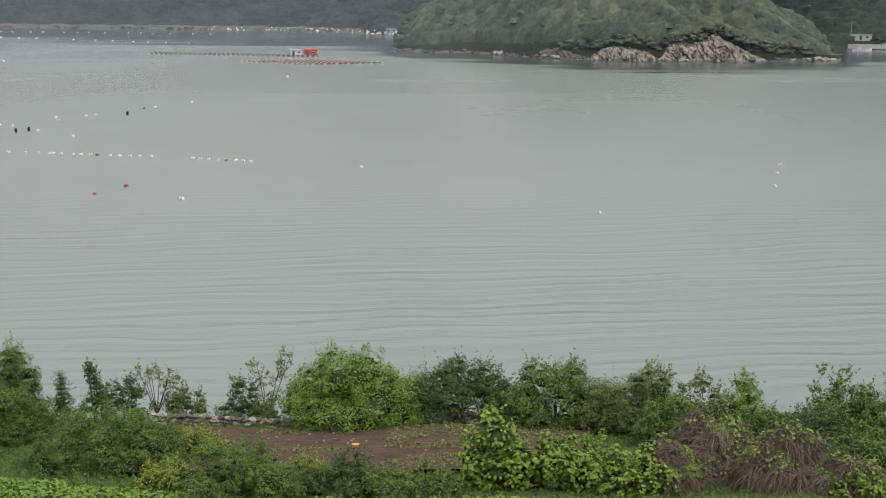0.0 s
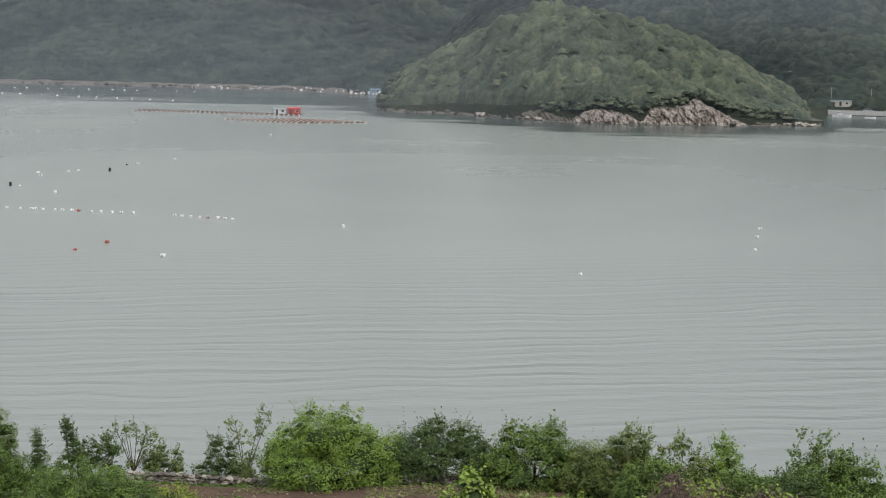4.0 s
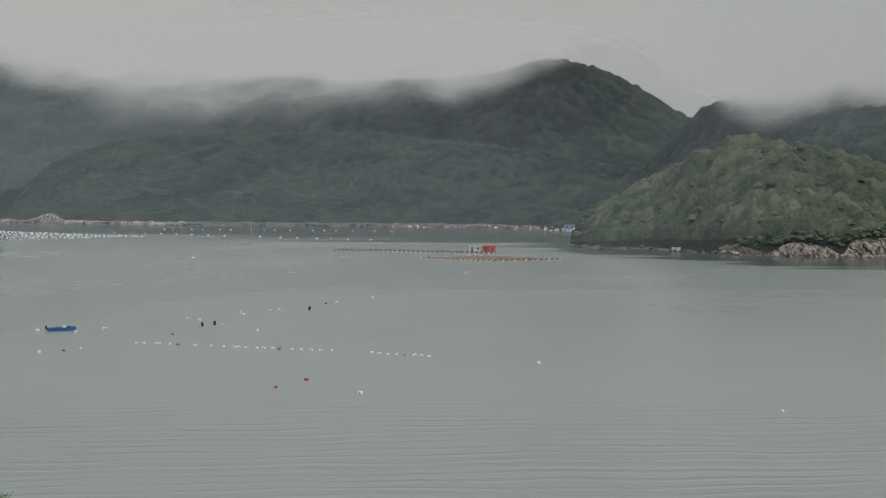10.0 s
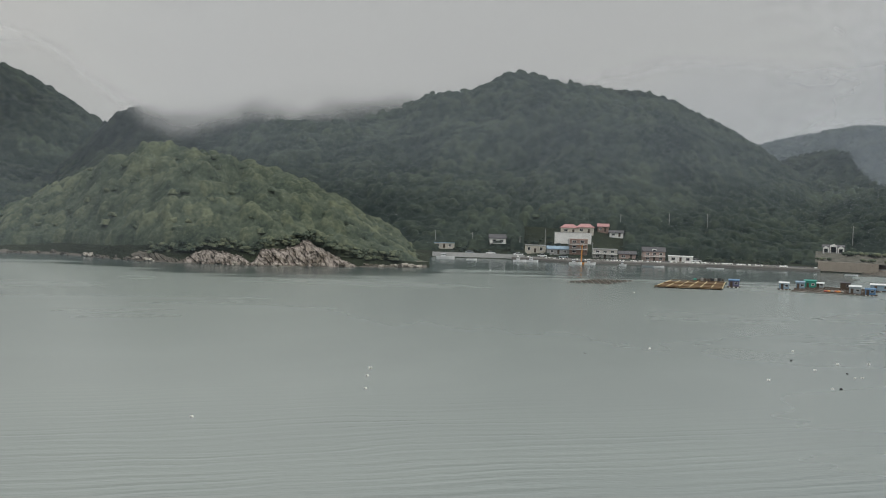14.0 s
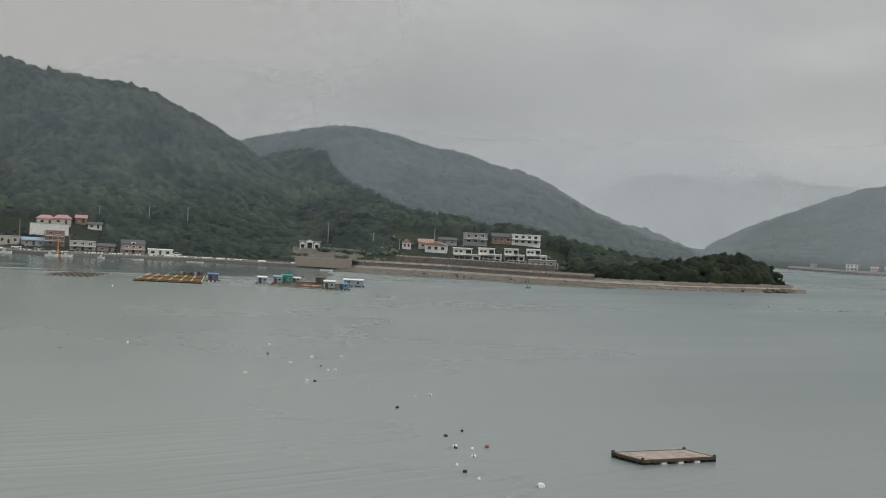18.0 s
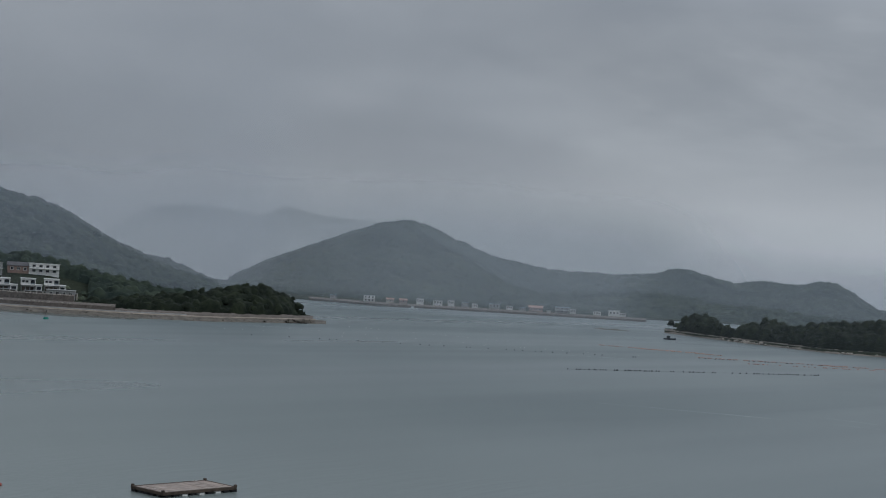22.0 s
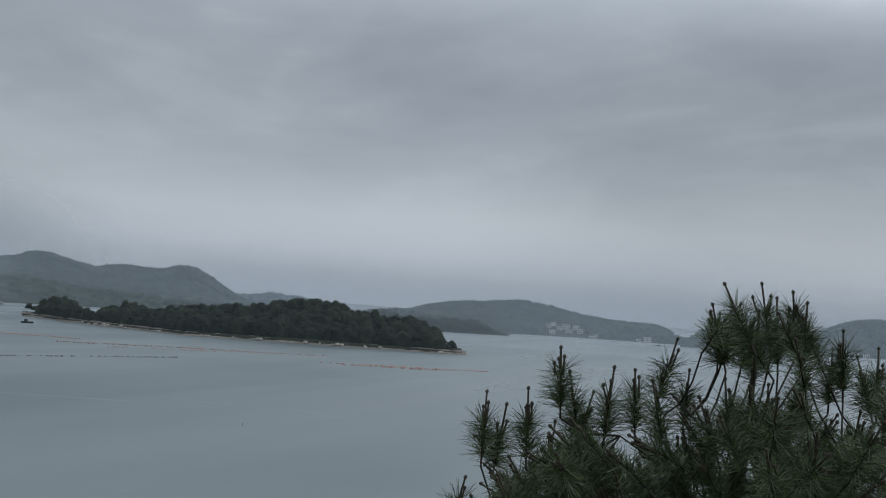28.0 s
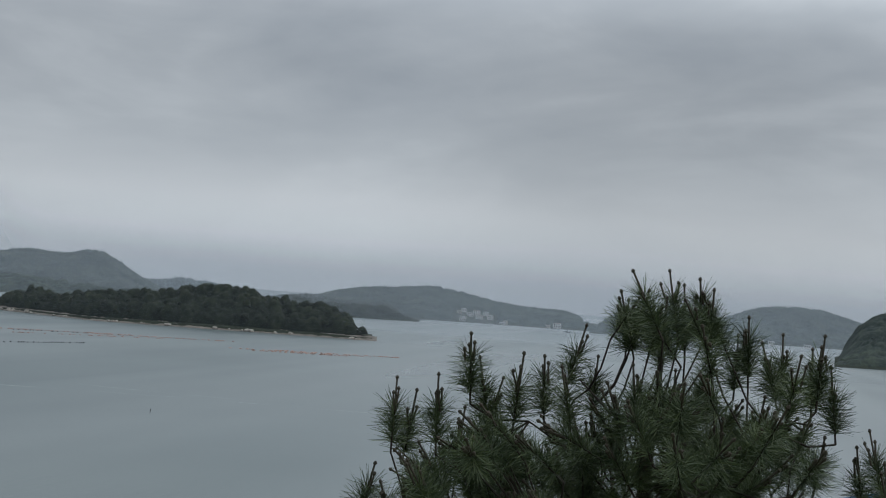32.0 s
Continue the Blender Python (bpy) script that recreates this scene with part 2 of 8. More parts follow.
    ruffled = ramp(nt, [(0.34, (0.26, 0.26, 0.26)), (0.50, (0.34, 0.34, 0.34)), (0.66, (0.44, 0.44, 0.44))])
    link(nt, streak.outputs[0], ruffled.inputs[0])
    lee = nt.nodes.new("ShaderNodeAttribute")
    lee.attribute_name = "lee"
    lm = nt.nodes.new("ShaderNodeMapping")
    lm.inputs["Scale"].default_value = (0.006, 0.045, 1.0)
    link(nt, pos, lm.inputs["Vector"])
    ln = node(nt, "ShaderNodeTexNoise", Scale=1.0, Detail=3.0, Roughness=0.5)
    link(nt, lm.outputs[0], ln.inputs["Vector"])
    lee_reflection = nt.nodes.new("ShaderNodeMapRange")
    lee_reflection.interpolation_type = "SMOOTHSTEP"
    link(nt, math_node(nt, "ADD", lee.outputs["Fac"], math_node(nt, "MULTIPLY", math_node(nt, "SUBTRACT", ln.outputs[0], 0.5), 1.1)), lee_reflection.inputs["Value"])
    lee_reflection.inputs["From Min"].default_value, lee_reflection.inputs["From Max"].default_value = 0.40, 0.62
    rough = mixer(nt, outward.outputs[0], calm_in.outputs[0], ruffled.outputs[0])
    link(nt, mixer(nt, lee_reflection.outputs[0], rough, (0.17, 0.17, 0.17)), b.inputs["Roughness"])
    # the hills' dark reflection off the shores is painted into the base colour
    link(nt, mixer(nt, lee_reflection.outputs[0], bay_col, (0.062, 0.080, 0.078)), b.inputs["Base Color"])
    return m


water_mat = water_material()


def mist_material(name, density, fade, scale, wobble, white=(0.93, 0.96, 1.0), ends_at=0.16, through_=0.5):
    """Mist imitated by a tinted, partly see-through sheet lit by the sky. fade: where up the sheet (0 to 1) it begins,
    is full, begins to thin and ends.
    """
    m = bpy.data.materials.new(name)
    m.use_nodes = True
    nt = m.node_tree
    nt.nodes.clear()
    uv = nt.nodes.new("ShaderNodeUVMap")
    sp = nt.nodes.new("ShaderNodeSeparateXYZ")
    link(nt, uv.outputs[0], sp.inputs[0])
    geo = nt.nodes.new("ShaderNodeNewGeometry")
    n = node(nt, "ShaderNodeTexNoise", Scale=scale, Detail=3.0, Roughness=0.5, Distortion=0.3)
    link(nt, geo.outputs["Position"], n.inputs["Vector"])
    v = math_node(nt, "ADD", sp.outputs[1], math_node(nt, "MULTIPLY", math_node(nt, "SUBTRACT", n.outputs[0], 0.5), wobble))

    def step(value, a, b):
        r = nt.nodes.new("ShaderNodeMapRange")
        r.interpolation_type = "SMOOTHERSTEP"
        link(nt, value, r.inputs["Value"])
        r.inputs["From Min"].default_value, r.inputs["From Max"].default_value = a, b
        return r.outputs[0]

    across = math_node(nt, "ADD", sp.outputs[0], math_node(nt, "MULTIPLY", math_node(nt, "SUBTRACT", n.outputs[0], 0.5), ends_at))
    body = math_node(nt, "MULTIPLY", step(v, fade[0], fade[1]), step(v, fade[3], fade[2]))
    ends = math_node(nt, "MULTIPLY", step(across, 0.0, ends_at), step(across, 1.0, 1.0 - ends_at))
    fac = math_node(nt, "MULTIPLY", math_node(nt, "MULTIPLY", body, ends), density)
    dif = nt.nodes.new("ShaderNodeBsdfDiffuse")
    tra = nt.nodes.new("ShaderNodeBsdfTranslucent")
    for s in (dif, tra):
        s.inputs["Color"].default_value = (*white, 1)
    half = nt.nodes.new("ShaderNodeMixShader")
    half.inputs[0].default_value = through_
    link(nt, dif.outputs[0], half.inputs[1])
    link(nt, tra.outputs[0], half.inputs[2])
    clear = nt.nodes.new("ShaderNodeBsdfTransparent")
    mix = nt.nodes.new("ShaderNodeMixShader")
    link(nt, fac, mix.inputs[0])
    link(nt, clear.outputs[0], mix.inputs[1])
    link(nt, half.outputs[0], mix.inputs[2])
    out = nt.nodes.new("ShaderNodeOutputMaterial")
    link(nt, mix.outputs[0], out.inputs[0])
    return m


# ---- mesh helpers ----
def at(az, d, z=0.0):
    a = radians(az)
    return Vector((math.sin(a) * d, math.cos(a) * d, z))


def height_at(el, d):
    """Height above the sea of what is seen at elevation el, d metres away."""
    return EYE + d * math.tan(radians(el))


def mesh_of(name, verts, faces, mats, smooth=False, index=None):
    """A mesh from numpy arrays; faces are all triangles or all quads."""
    me = bpy.data.meshes.new(name)
    n, k = faces.shape
    me.vertices.add(len(verts))
    me.vertices.foreach_set("co", np.ascontiguousarray(verts, dtype=np.float32).ravel())
    me.loops.add(n * k)
    me.loops.foreach_set("vertex_index", np.ascontiguousarray(faces, dtype=np.int32).ravel())
    me.polygons.add(n)
    me.polygons.foreach_set("loop_start", np.arange(0, n * k, k, dtype=np.int32))
    for m in mats if isinstance(mats, (list, tuple)) else [mats]:
        me.materials.append(m)
    if index is not None:
        me.polygons.foreach_set("material_index", np.ascontiguousarray(index, dtype=np.int32))
    me.polygons.foreach_set("use_smooth", np.full(n, smooth, dtype=bool))
    me.update(calc_edges=True)
    me.validate()
    return me


def grid_faces(nu, nv):
    i, j = np.meshgrid(np.arange(nu - 1), np.arange(nv - 1), indexing="ij")
    a = (i * nv + j).ravel()
    return np.stack([a, a + nv, a + nv + 1, a + 1], 1)


def value_noise(x, y, seed=0):
    """Smooth noise in -1..1 on arrays."""
    r = np.random.RandomState(seed)
    table = r.uniform(-1, 1, (64, 64))
    xi, yi = np.floor(x).astype(int), np.floor(y).astype(int)
    fx, fy = x - xi, y - yi
    fx, fy = fx * fx * (3 - 2 * fx), fy * fy * (3 - 2 * fy)
    a, b = table[xi % 64, yi % 64], table[(xi + 1) % 64, yi % 64]
    c, d = table[xi % 64, (yi + 1) % 64], table[(xi + 1) % 64, (yi + 1) % 64]
    return (a * (1 - fx) + b * fx) * (1 - fy) + (c * (1 - fx) + d * fx) * fy


def fbm(x, y, seed=0, octaves=4):
    out, amp = 0.0, 1.0
    for o in range(octaves):
        out = out + amp * value_noise(x * 2 ** o + 11.3 * o, y * 2 ** o + 7.7 * o, seed + o)
        amp *= 0.5
    return out / 1.9


def part(name, bm, material, parent, label=""):
    me = bpy.data.meshes.new(name)
    bm.to_mesh(me)
    bm.free()
    me.materials.append(material)
    ob = new(name, me)
    ob.parent = parent
    return tagged(ob, label)


def holder(name, place, yaw=0.0, label="", category="", group="", kind=""):
    ob = new(name)
    ob.empty_display_size = 0.3
    ob.matrix_world = Matrix.Translation(place) @ Matrix.Rotation(radians(yaw), 4, "Z")
    return tagged(ob, label, category, group, kind)


def add_box(bm, centre, size, turn=0.0, bevel=0.0):
    m = Matrix.Translation(centre) @ Matrix.Rotation(radians(turn), 4, "Z") @ Matrix.Diagonal((*size, 1))
    made = bmesh.ops.create_cube(bm, size=1, matrix=m)
    if bevel:
        edges = list({e for v in made["verts"] for e in v.link_edges})
        bmesh.ops.bevel(bm, geom=edges, offset=bevel, segments=1, affect="EDGES", profile=0.5)


def box(centre, size, turn=0.0, bevel=0.0):
    bm = bmesh.new()
    add_box(bm, centre, size, turn, bevel)
    return bm


def add_rod(bm, a, b, r0, r1=None, sides=8):
    a, b = Vector(a), Vector(b)
    q = (b - a).to_track_quat("Z", "Y").to_matrix().to_4x4()
    m = Matrix.Translation((a + b) / 2) @ q
    bmesh.ops.create_cone(bm, cap_ends=True, segments=sides, radius1=r0, radius2=r0 if r1 is None else r1, depth=(b - a).length, matrix=m)


def rod(a, b, r0, r1=None, sides=8):
    bm = bmesh.new()
    add_rod(bm, a, b, r0, r1, sides)
    return bm


def crown_shapes(count, level, rough, seed, half=False, squash=0.85):
    """A few lumpy crowns to scatter, each as arrays of corners and triangles."""
    rs, out = random.Random(seed), []
    for k in range(count):
        bm = bmesh.new()
        bmesh.ops.create_icosphere(bm, subdivisions=level, radius=1.0)
        if half:
            bmesh.ops.delete(bm, geom=[v for v in bm.verts if v.co.z < -0.4], context="VERTS")
        off = Vector((rs.uniform(0, 50), rs.uniform(0, 50), rs.uniform(0, 50)))
        for v in bm.verts:
            n = noise.noise(v.co * 1.6 + off) + 0.6 * noise.noise(v.co * 3.7 + off)
            v.co *= 1 + rough * n
            v.co.z *= squash
        bmesh.ops.triangulate(bm, faces=bm.faces)
        bm.verts.ensure_lookup_table()
        V = np.array([v.co[:] for v in bm.verts])
        F = np.array([[v.index for v in f.verts] for f in bm.faces])
        bm.free()
        out.append((V, F))
    return out


CROWN_FINE = crown_shapes(9, 2, 0.62, 1, True)
CROWN_MID = crown_shapes(9, 2, 0.55, 2, True, 0.6)
CROWN_FAR = crown_shapes(7, 1, 0.35, 3, False, 0.5)


def toned(me, tones):
    """Give every corner of a mesh of trees the tone of its tree."""
    tones = np.ravel(tones)
    if len(me.vertices) == len(tones):
        me.attributes.new("tree_tone", "FLOAT", "POINT").data.foreach_set("value", np.clip(tones, 0, 1).astype(np.float32))
    return me


def scatter(name, shapes, places, sizes, material, seed=0, tall=1.0):
    """Many crowns in one mesh."""
    r = np.random.RandomState(seed)
    VV, FF, base = [], [], 0
    pick = r.randint(0, len(shapes), len(places))
    ang = r.uniform(0, 2 * np.pi, len(places))
    for k, (V, F) in enumerate(shapes):
        idx = np.where(pick == k)[0]
        if not len(idx):
            continue
        c, s = np.cos(ang[idx])[:, None], np.sin(ang[idx])[:, None]
        sz = sizes[idx][:, None]
        x = (V[None, :, 0] * c - V[None, :, 1] * s) * sz
        y = (V[None, :, 0] * s + V[None, :, 1] * c) * sz
        z = np.repeat(V[None, :, 2] * tall, len(idx), 0) * sz
        P = np.stack([x, y, z], 2) + places[idx][:, None, :]
        VV.append(P.reshape(-1, 3))
        FF.append((F[None] + (base + np.arange(len(idx)) * len(V))[:, None, None]).reshape(-1, 3))
        base += len(idx) * len(V)
    me = mesh_of(name, np.concatenate(VV), np.concatenate(FF), material, True)
    tones = np.concatenate([np.repeat(r.uniform(0.15, 1, np.sum(pick == k)), len(V)) for k, (V, F) in enumerate(shapes)])
    return toned(me, tones)


def smooth01(v):
    v = np.clip(v, 0, 1)
    return v * v * (3 - 2 * v)

# ---- the near hillside ----
def inland(x, y):
    """Metres inland from the near shore."""
    a = 91.0 - y + 1.2 * np.sin(x * 0.11) + 0.7 * np.sin(x * 0.31 + 1)
    b = np.where(x < 60, 93 - 0.45 * x, 66 - (x - 60) * 0.95)
    return -np.log(np.exp(-a / 8.0) + np.exp(-b / 8.0)) * 8.0


SLOPE_S = [-60, -8, 0, 2.0, 5.0, 8, 20, 30, 45, 60, 80, 92, 130, 300]
SLOPE_Z = [-9, -1.5, -0.2, 0.7, 1.8, 2.1, 3.7, 5.2, 9.0, 13.0, 20.5, 25.0, 36, 70]


def ground_z(x, y):
    return np.interp(inland(np.asarray(x, float), np.asarray(y, float)), SLOPE_S, SLOPE_Z)


gx = np.concatenate([np.linspace(-420, -62, 40), np.linspace(-60, 60, 161), np.linspace(62, 150, 60)])
gy = np.concatenate([np.linspace(-300, 38, 80), np.linspace(40, 105, 110)])
GX, GY = np.meshgrid(gx, gy, indexing="ij")
GZ = ground_z(GX, GY) + 0.18 * fbm(GX * 0.25, GY * 0.25, 5) * (inland(GX, GY) > 3)
ground = tagged(new("ground", mesh_of("ground", np.stack([GX, GY, GZ], 2).reshape(-1, 3), grid_faces(len(gx), len(gy)), grass_mat, True)),
                "grassy hillside sloping down to the shore", "hillside", kind="structure")


# ---- hills across the bay ----
def curve(points, az):
    xs, ys = zip(*points)
    t = np.interp(az, xs, ys)
    # soften the corners between the given places
    w = (xs[-1] - xs[0]) * 0.015
    return 0.5 * t + 0.25 * (np.interp(az - w, xs, ys) + np.interp(az + w, xs, ys))


def tree_tops(u, v, seed):
    """Rounded tops on a jittered grid of one: height 0 to 1 within each top, and a random tone for it."""
    r = np.random.RandomState(seed + 900)
    jx, jy, tn = r.uniform(0.1, 0.9, (97, 97)), r.uniform(0.1, 0.9, (97, 97)), r.uniform(0, 1, (97, 97))
    iu, iv = np.floor(u).astype(int), np.floor(v).astype(int)
    best, tone = np.full(u.shape, 9.0), np.zeros(u.shape)
    for du in (-1, 0, 1):
        for dv in (-1, 0, 1):
            a, b = (iu + du) % 97, (iv + dv) % 97
            q = (u - iu - du - jx[a, b]) ** 2 + (v - iv - dv - jy[a, b]) ** 2
            near = q < best
            best, tone = np.where(near, q, best), np.where(near, tn[a, b], tone)
    return np.sqrt(np.clip(1 - best / 0.72, 0, 1)), tone


def hill(name, label, shore, skyline, depth, crown, trees, material=None, shapes=None, seed=0, spacing=None, steep=1.0, kind="structure", foot=1.5, tree_from=0.02, rough=1.0, tall=1.0, clear=None, flat=0.0, emerge=0.02, high=0.35):
    """A wooded hill. shore: bearing and distance of its water line; skyline: bearing and elevation of its top;
    depth: from the shore to the ridge. Its woods are one object of their own."""
    material = material or forest_mat
    az0, az1 = skyline[0][0], skyline[-1][0]
    dist = sum(p[1] for p in shore) / len(shore)
    width = radians(az1 - az0) * dist
    nu, nv = max(30, int(width / max(crown * 1.2, 4))), 44
    az = np.linspace(az0, az1, nu)
    d0 = curve(shore, az)
    top = d0 + depth
    zr = EYE + top * np.tan(np.radians(curve(skyline, az))) - crown * 1.75 * tall
    zr = np.maximum(zr, 0.4)
    v = np.linspace(-0.06, 1.7, nv)

    def field(azv, vv):
        d = curve(shore, azv) + vv * depth
        full, vv = vv, np.where(vv > 0, np.maximum(vv - flat, 0) / (1 - flat), vv)
        zt = np.maximum(EYE + (curve(shore, azv) + depth) * np.tan(np.radians(curve(skyline, azv))) - crown * 1.75 * tall, 0.4)
        up_ = np.where(vv < 1, smooth01(np.clip(vv, 0, 1) ** 0.85) ** steep, 1 - 0.75 * smooth01((vv - 1) / 0.75))
        x, y = np.sin(np.radians(azv)) * d, np.cos(np.radians(azv)) * d
        s = 5.0 / depth
        n = fbm(x * s, y * s, seed + 20, 4) * rough
        shape = up_ * (1 + 0.32 * n * np.sin(np.pi * np.clip(vv, 0, 1)))
        z = foot * smooth01(full / 0.012) + (zt - foot) * shape
        z = np.where(full < 0, full * 40, z)
        return x, y, z

    A, VV = np.meshgrid(az, v, indexing="ij")
    x, y, z = field(A, VV)
    ob = new(name, mesh_of(name, np.stack([x, y, z], 2).reshape(-1, 3), grid_faces(nu, nv), hill_mat, True))
    tagged(ob, label, "hill", kind=kind)
    if trees:
        r = np.random.RandomState(seed)
        cell = spacing or crown * 1.6
        fine = max(cell * 0.22, dist * (0.0014 if dist < 1000 else 0.0019))
        na, nd = max(20, int(width / fine)), max(20, int(depth * (1.12 - tree_from) / fine))
        # a closed canopy of rounded tree tops, each of its own height
        AA, VV = np.meshgrid(np.linspace(az0, az1, na), np.linspace(tree_from, 1.12, nd), indexing="ij")
        x, y, z = field(AA, VV)
        dome, tone = tree_tops(x / cell, y / cell, seed)
        leafy = fbm(x / cell * 2.7, y / cell * 2.7, seed + 5, 3)
        edge = np.clip((VV - tree_from) / 0.04, 0, 1) ** 0.6
        open_ = clear(AA, VV) if clear else np.zeros_like(AA, bool)
        lift = crown * tall * (0.10 + 1.25 * dome * (0.55 + 0.75 * tone) + 0.35 * tone + 0.34 * leafy)
        lift = lift * edge - 0.6 * (1 - edge)
        lift = lift * smooth01(np.minimum(AA - az0, az1 - AA) / (6 * crown / radians(1) / dist))
        z = np.where(open_ | (z < foot * 0.7), z - 1.0, z + lift)
        jit = cell * 0.04
        x, y = x + r.normal(0, jit, x.shape), y + r.normal(0, jit, y.shape)
        stands = 0.5 + 0.5 * fbm(x / cell * 0.16, y / cell * 0.16, seed + 8, 3)
        wood = new("woods_on_" + name, toned(mesh_of("woods", np.stack([x, y, z], 2).reshape(-1, 3), grid_faces(na, nd), material, True), 0.62 * tone + 0.38 * stands))
        tagged(wood, trees, "woods", kind="stuff")
        # single crowns that stand out of it
        n = int(width * depth / cell ** 2 * emerge)
        azs, vs = r.uniform(az0, az1, n), tree_from + (1.05 - tree_from) * r.uniform(0.05, 1, n)
        x, y, z = field(azs, vs)
        sz = crown * r.uniform(0.5, 0.95, n)
        keep = z > foot * 0.8
        if clear:
            keep &= ~clear(azs, vs)
        P = np.stack([x, y, z + crown * tall * r.uniform(0.35, 0.55 + 0.45 * high, n)], 1)[keep]
        if len(P):
            top_trees = new("tall_trees_on_" + name, scatter("tall_trees", shapes or CROWN_MID, P, sz[keep], material, seed, tall))
            tagged(top_trees, "taller crowns among the " + trees.split(" on ")[0].split(" covering")[0].split(" crowding")[0], "woods", kind="stuff")
    field.shore, field.depth = shore, depth
    return field


def village_ground(az, v):
    """Where the houses and gardens of the shore village leave no wood."""
    harbour = (az > 15) & (az < 28.5) & (v < 0.13) | (az > 18.2) & (az < 22) & (v < 0.24)
    terraces = (az > 32.6) & (az < 39.6) & (v < 0.44) | (az > 29) & (az <= 32.6) & (v < 0.16) | (az >= 39.6) & (az < 42.5) & (v < 0.2)
    return harbour | terraces


def second_ground(az, v):
    return (az > 32.6) & (az < 39.4) & (v < 0.215) | (az > 28.8) & (az <= 32.6) & (v < 0.07) | (az >= 39.6) & (az < 42.5) & (v < 0.12)


# left: the far headland, the low wooded spur with a rocky foot and the mountain behind it
hill("headland", "dark wooded headland with its top in cloud", [(-40, 1750), (-27.5, 1640), (-18, 1500)], [(-42, 2.6), (-34, 3.0), (-27.35, 3.42), (-26.36, 3.55), (-25.77, 3.63), (-24.96, 3.88), (-24.15, 4.13), (-23.34, 4.31), (-22.52, 4.38), (-21.5, 4.26), (-18, 3.6), (-13, 2.2)], 420, 5.0, "dense dark green woods on the misty headland", far_forest_mat, CROWN_FAR, 3)
spur = hill("spur", "low wooded spur with a rocky waterline", [(-23.4, 1110), (-17.5, 1000), (-10.9, 950), (-4.5, 900), (-1.8, 830), (4, 800)], [(-23.3, -1.6), (-22.96, -1.2), (-22.43, -0.5), (-21.79, 0.31), (-20.96, 0.88), (-19.28, 1.44), (-17.18, 1.69), (-15.07, 1.88), (-12.94, 1.94), (-9, 1.9), (-4, 1.3), (0, 0.6), (4, 0.0)], 230, 3.0, "dense green broadleaf woods on the spur", far_forest_mat, CROWN_MID, 4, spacing=5.0)
hill("mountain", "steep wooded mountain with its summit in cloud", [(-30, 1450), (-10, 1250), (2, 1150), (8, 1100)], [(-30, 2.4), (-22, 3.0), (-17.2, 3.62), (-9.7, 3.87), (-5.5, 3.95), (-4.03, 4.25), (-3.41, 4.49), (-2.37, 4.63), (-1.33, 4.4), (-0.31, 4.04), (0.3, 3.72), (1.12, 3.28), (1.72, 2.88), (2.73, 2.32), (3.53, 1.91), (6.5, 0.4), (8, -0.6)], 330, 4.2, "dense dark green woods on the mountain", far_forest_mat, CROWN_MID, 5, spacing=6.5)
# middle: the round island with a pale cliff, the long ridge behind the harbour village, the second hill
island = hill("island", "round wooded island with a pale rock cliff", [(-1.9, 660), (-1.1, 622), (0.9, 622), (2.93, 588), (4.99, 568), (8.12, 561), (11.29, 568), (13.43, 577), (14.7, 585)], [(-1.9, -2.0), (-1.12, -0.81), (-0.14, -0.47), (0.84, 0.14), (1.84, 0.67), (2.84, 1.08), (3.85, 1.57), (4.88, 1.72), (5.92, 1.57), (6.96, 1.39), (8.02, 1.15), (9.08, 0.87), (10.14, 0.48), (11.22, -0.01), (12.3, -0.73), (13.38, -1.12), (14.04, -1.74), (14.7, -2.4)], 75, 2.5, "mixed green woods covering the island", forest_mat, CROWN_FINE, 6, spacing=4.2, emerge=0.30, high=0.6, foot=2.0, tree_from=0.05, steep=0.62)
ridge = hill("ridge", "long wooded ridge above the harbour village", [(-4, 800), (15, 690), (17.5, 690), (20, 668), (25, 680), (29.6, 672), (36.5, 662)], [(-0.4, -1.6), (0.4, 0.3), (3, 2.68), (8.58, 3.7), (11.95, 3.97), (14.5, 3.91), (15.34, 4.26), (16.4, 4.43), (17.47, 4.4), (18.53, 4.35), (19.38, 4.16), (20.65, 4.15), (21.7, 4.21), (22.75, 4.22), (23.4, 4.05), (24.4, 3.52), (25.45, 2.86), (26.4, 2.32), (27.45, 1.73), (28.5, 1.13), (29.65, 0.7), (30.6, 0.42), (32.37, 0.5), (33.23, 0.3), (34.94, 0.0), (36.0, -0.5), (36.5, -1.2)], 300, 2.9, "dense dark green woods on the ridge", far_forest_mat, CROWN_MID, 7, spacing=4.6, tree_from=0.1, foot=1.6, flat=0.09, clear=village_ground)
second = hill("second_hill", "wooded hill behind the shore houses", [(24, 760), (29, 700), (31.5, 662), (35, 661), (38, 650), (41.5, 650), (44, 662), (48, 715)], [(24, 0.8), (26.76, 2.22), (27.46, 2.47), (28.49, 2.63), (29.51, 2.87), (30.55, 2.96), (31.39, 2.95), (32.24, 2.76), (33.1, 2.48), (33.96, 2.21), (34.82, 2.16), (35.68, 1.96), (36.54, 1.8), (37.4, 1.73), (38.27, 1.48), (39.15, 1.0), (39.82, 0.61), (40.7, 0.24), (41.57, -0.07), (42.44, -0.36), (43.52, -0.61), (44.5, -1.0), (46.5, -1.6)], 520, 3.2, "dense green woods on the hill", far_forest_mat, CROWN_MID, 8, spacing=4.8, steep=0.72, tree_from=0.1, foot=1.6, flat=0.05, clear=second_ground)
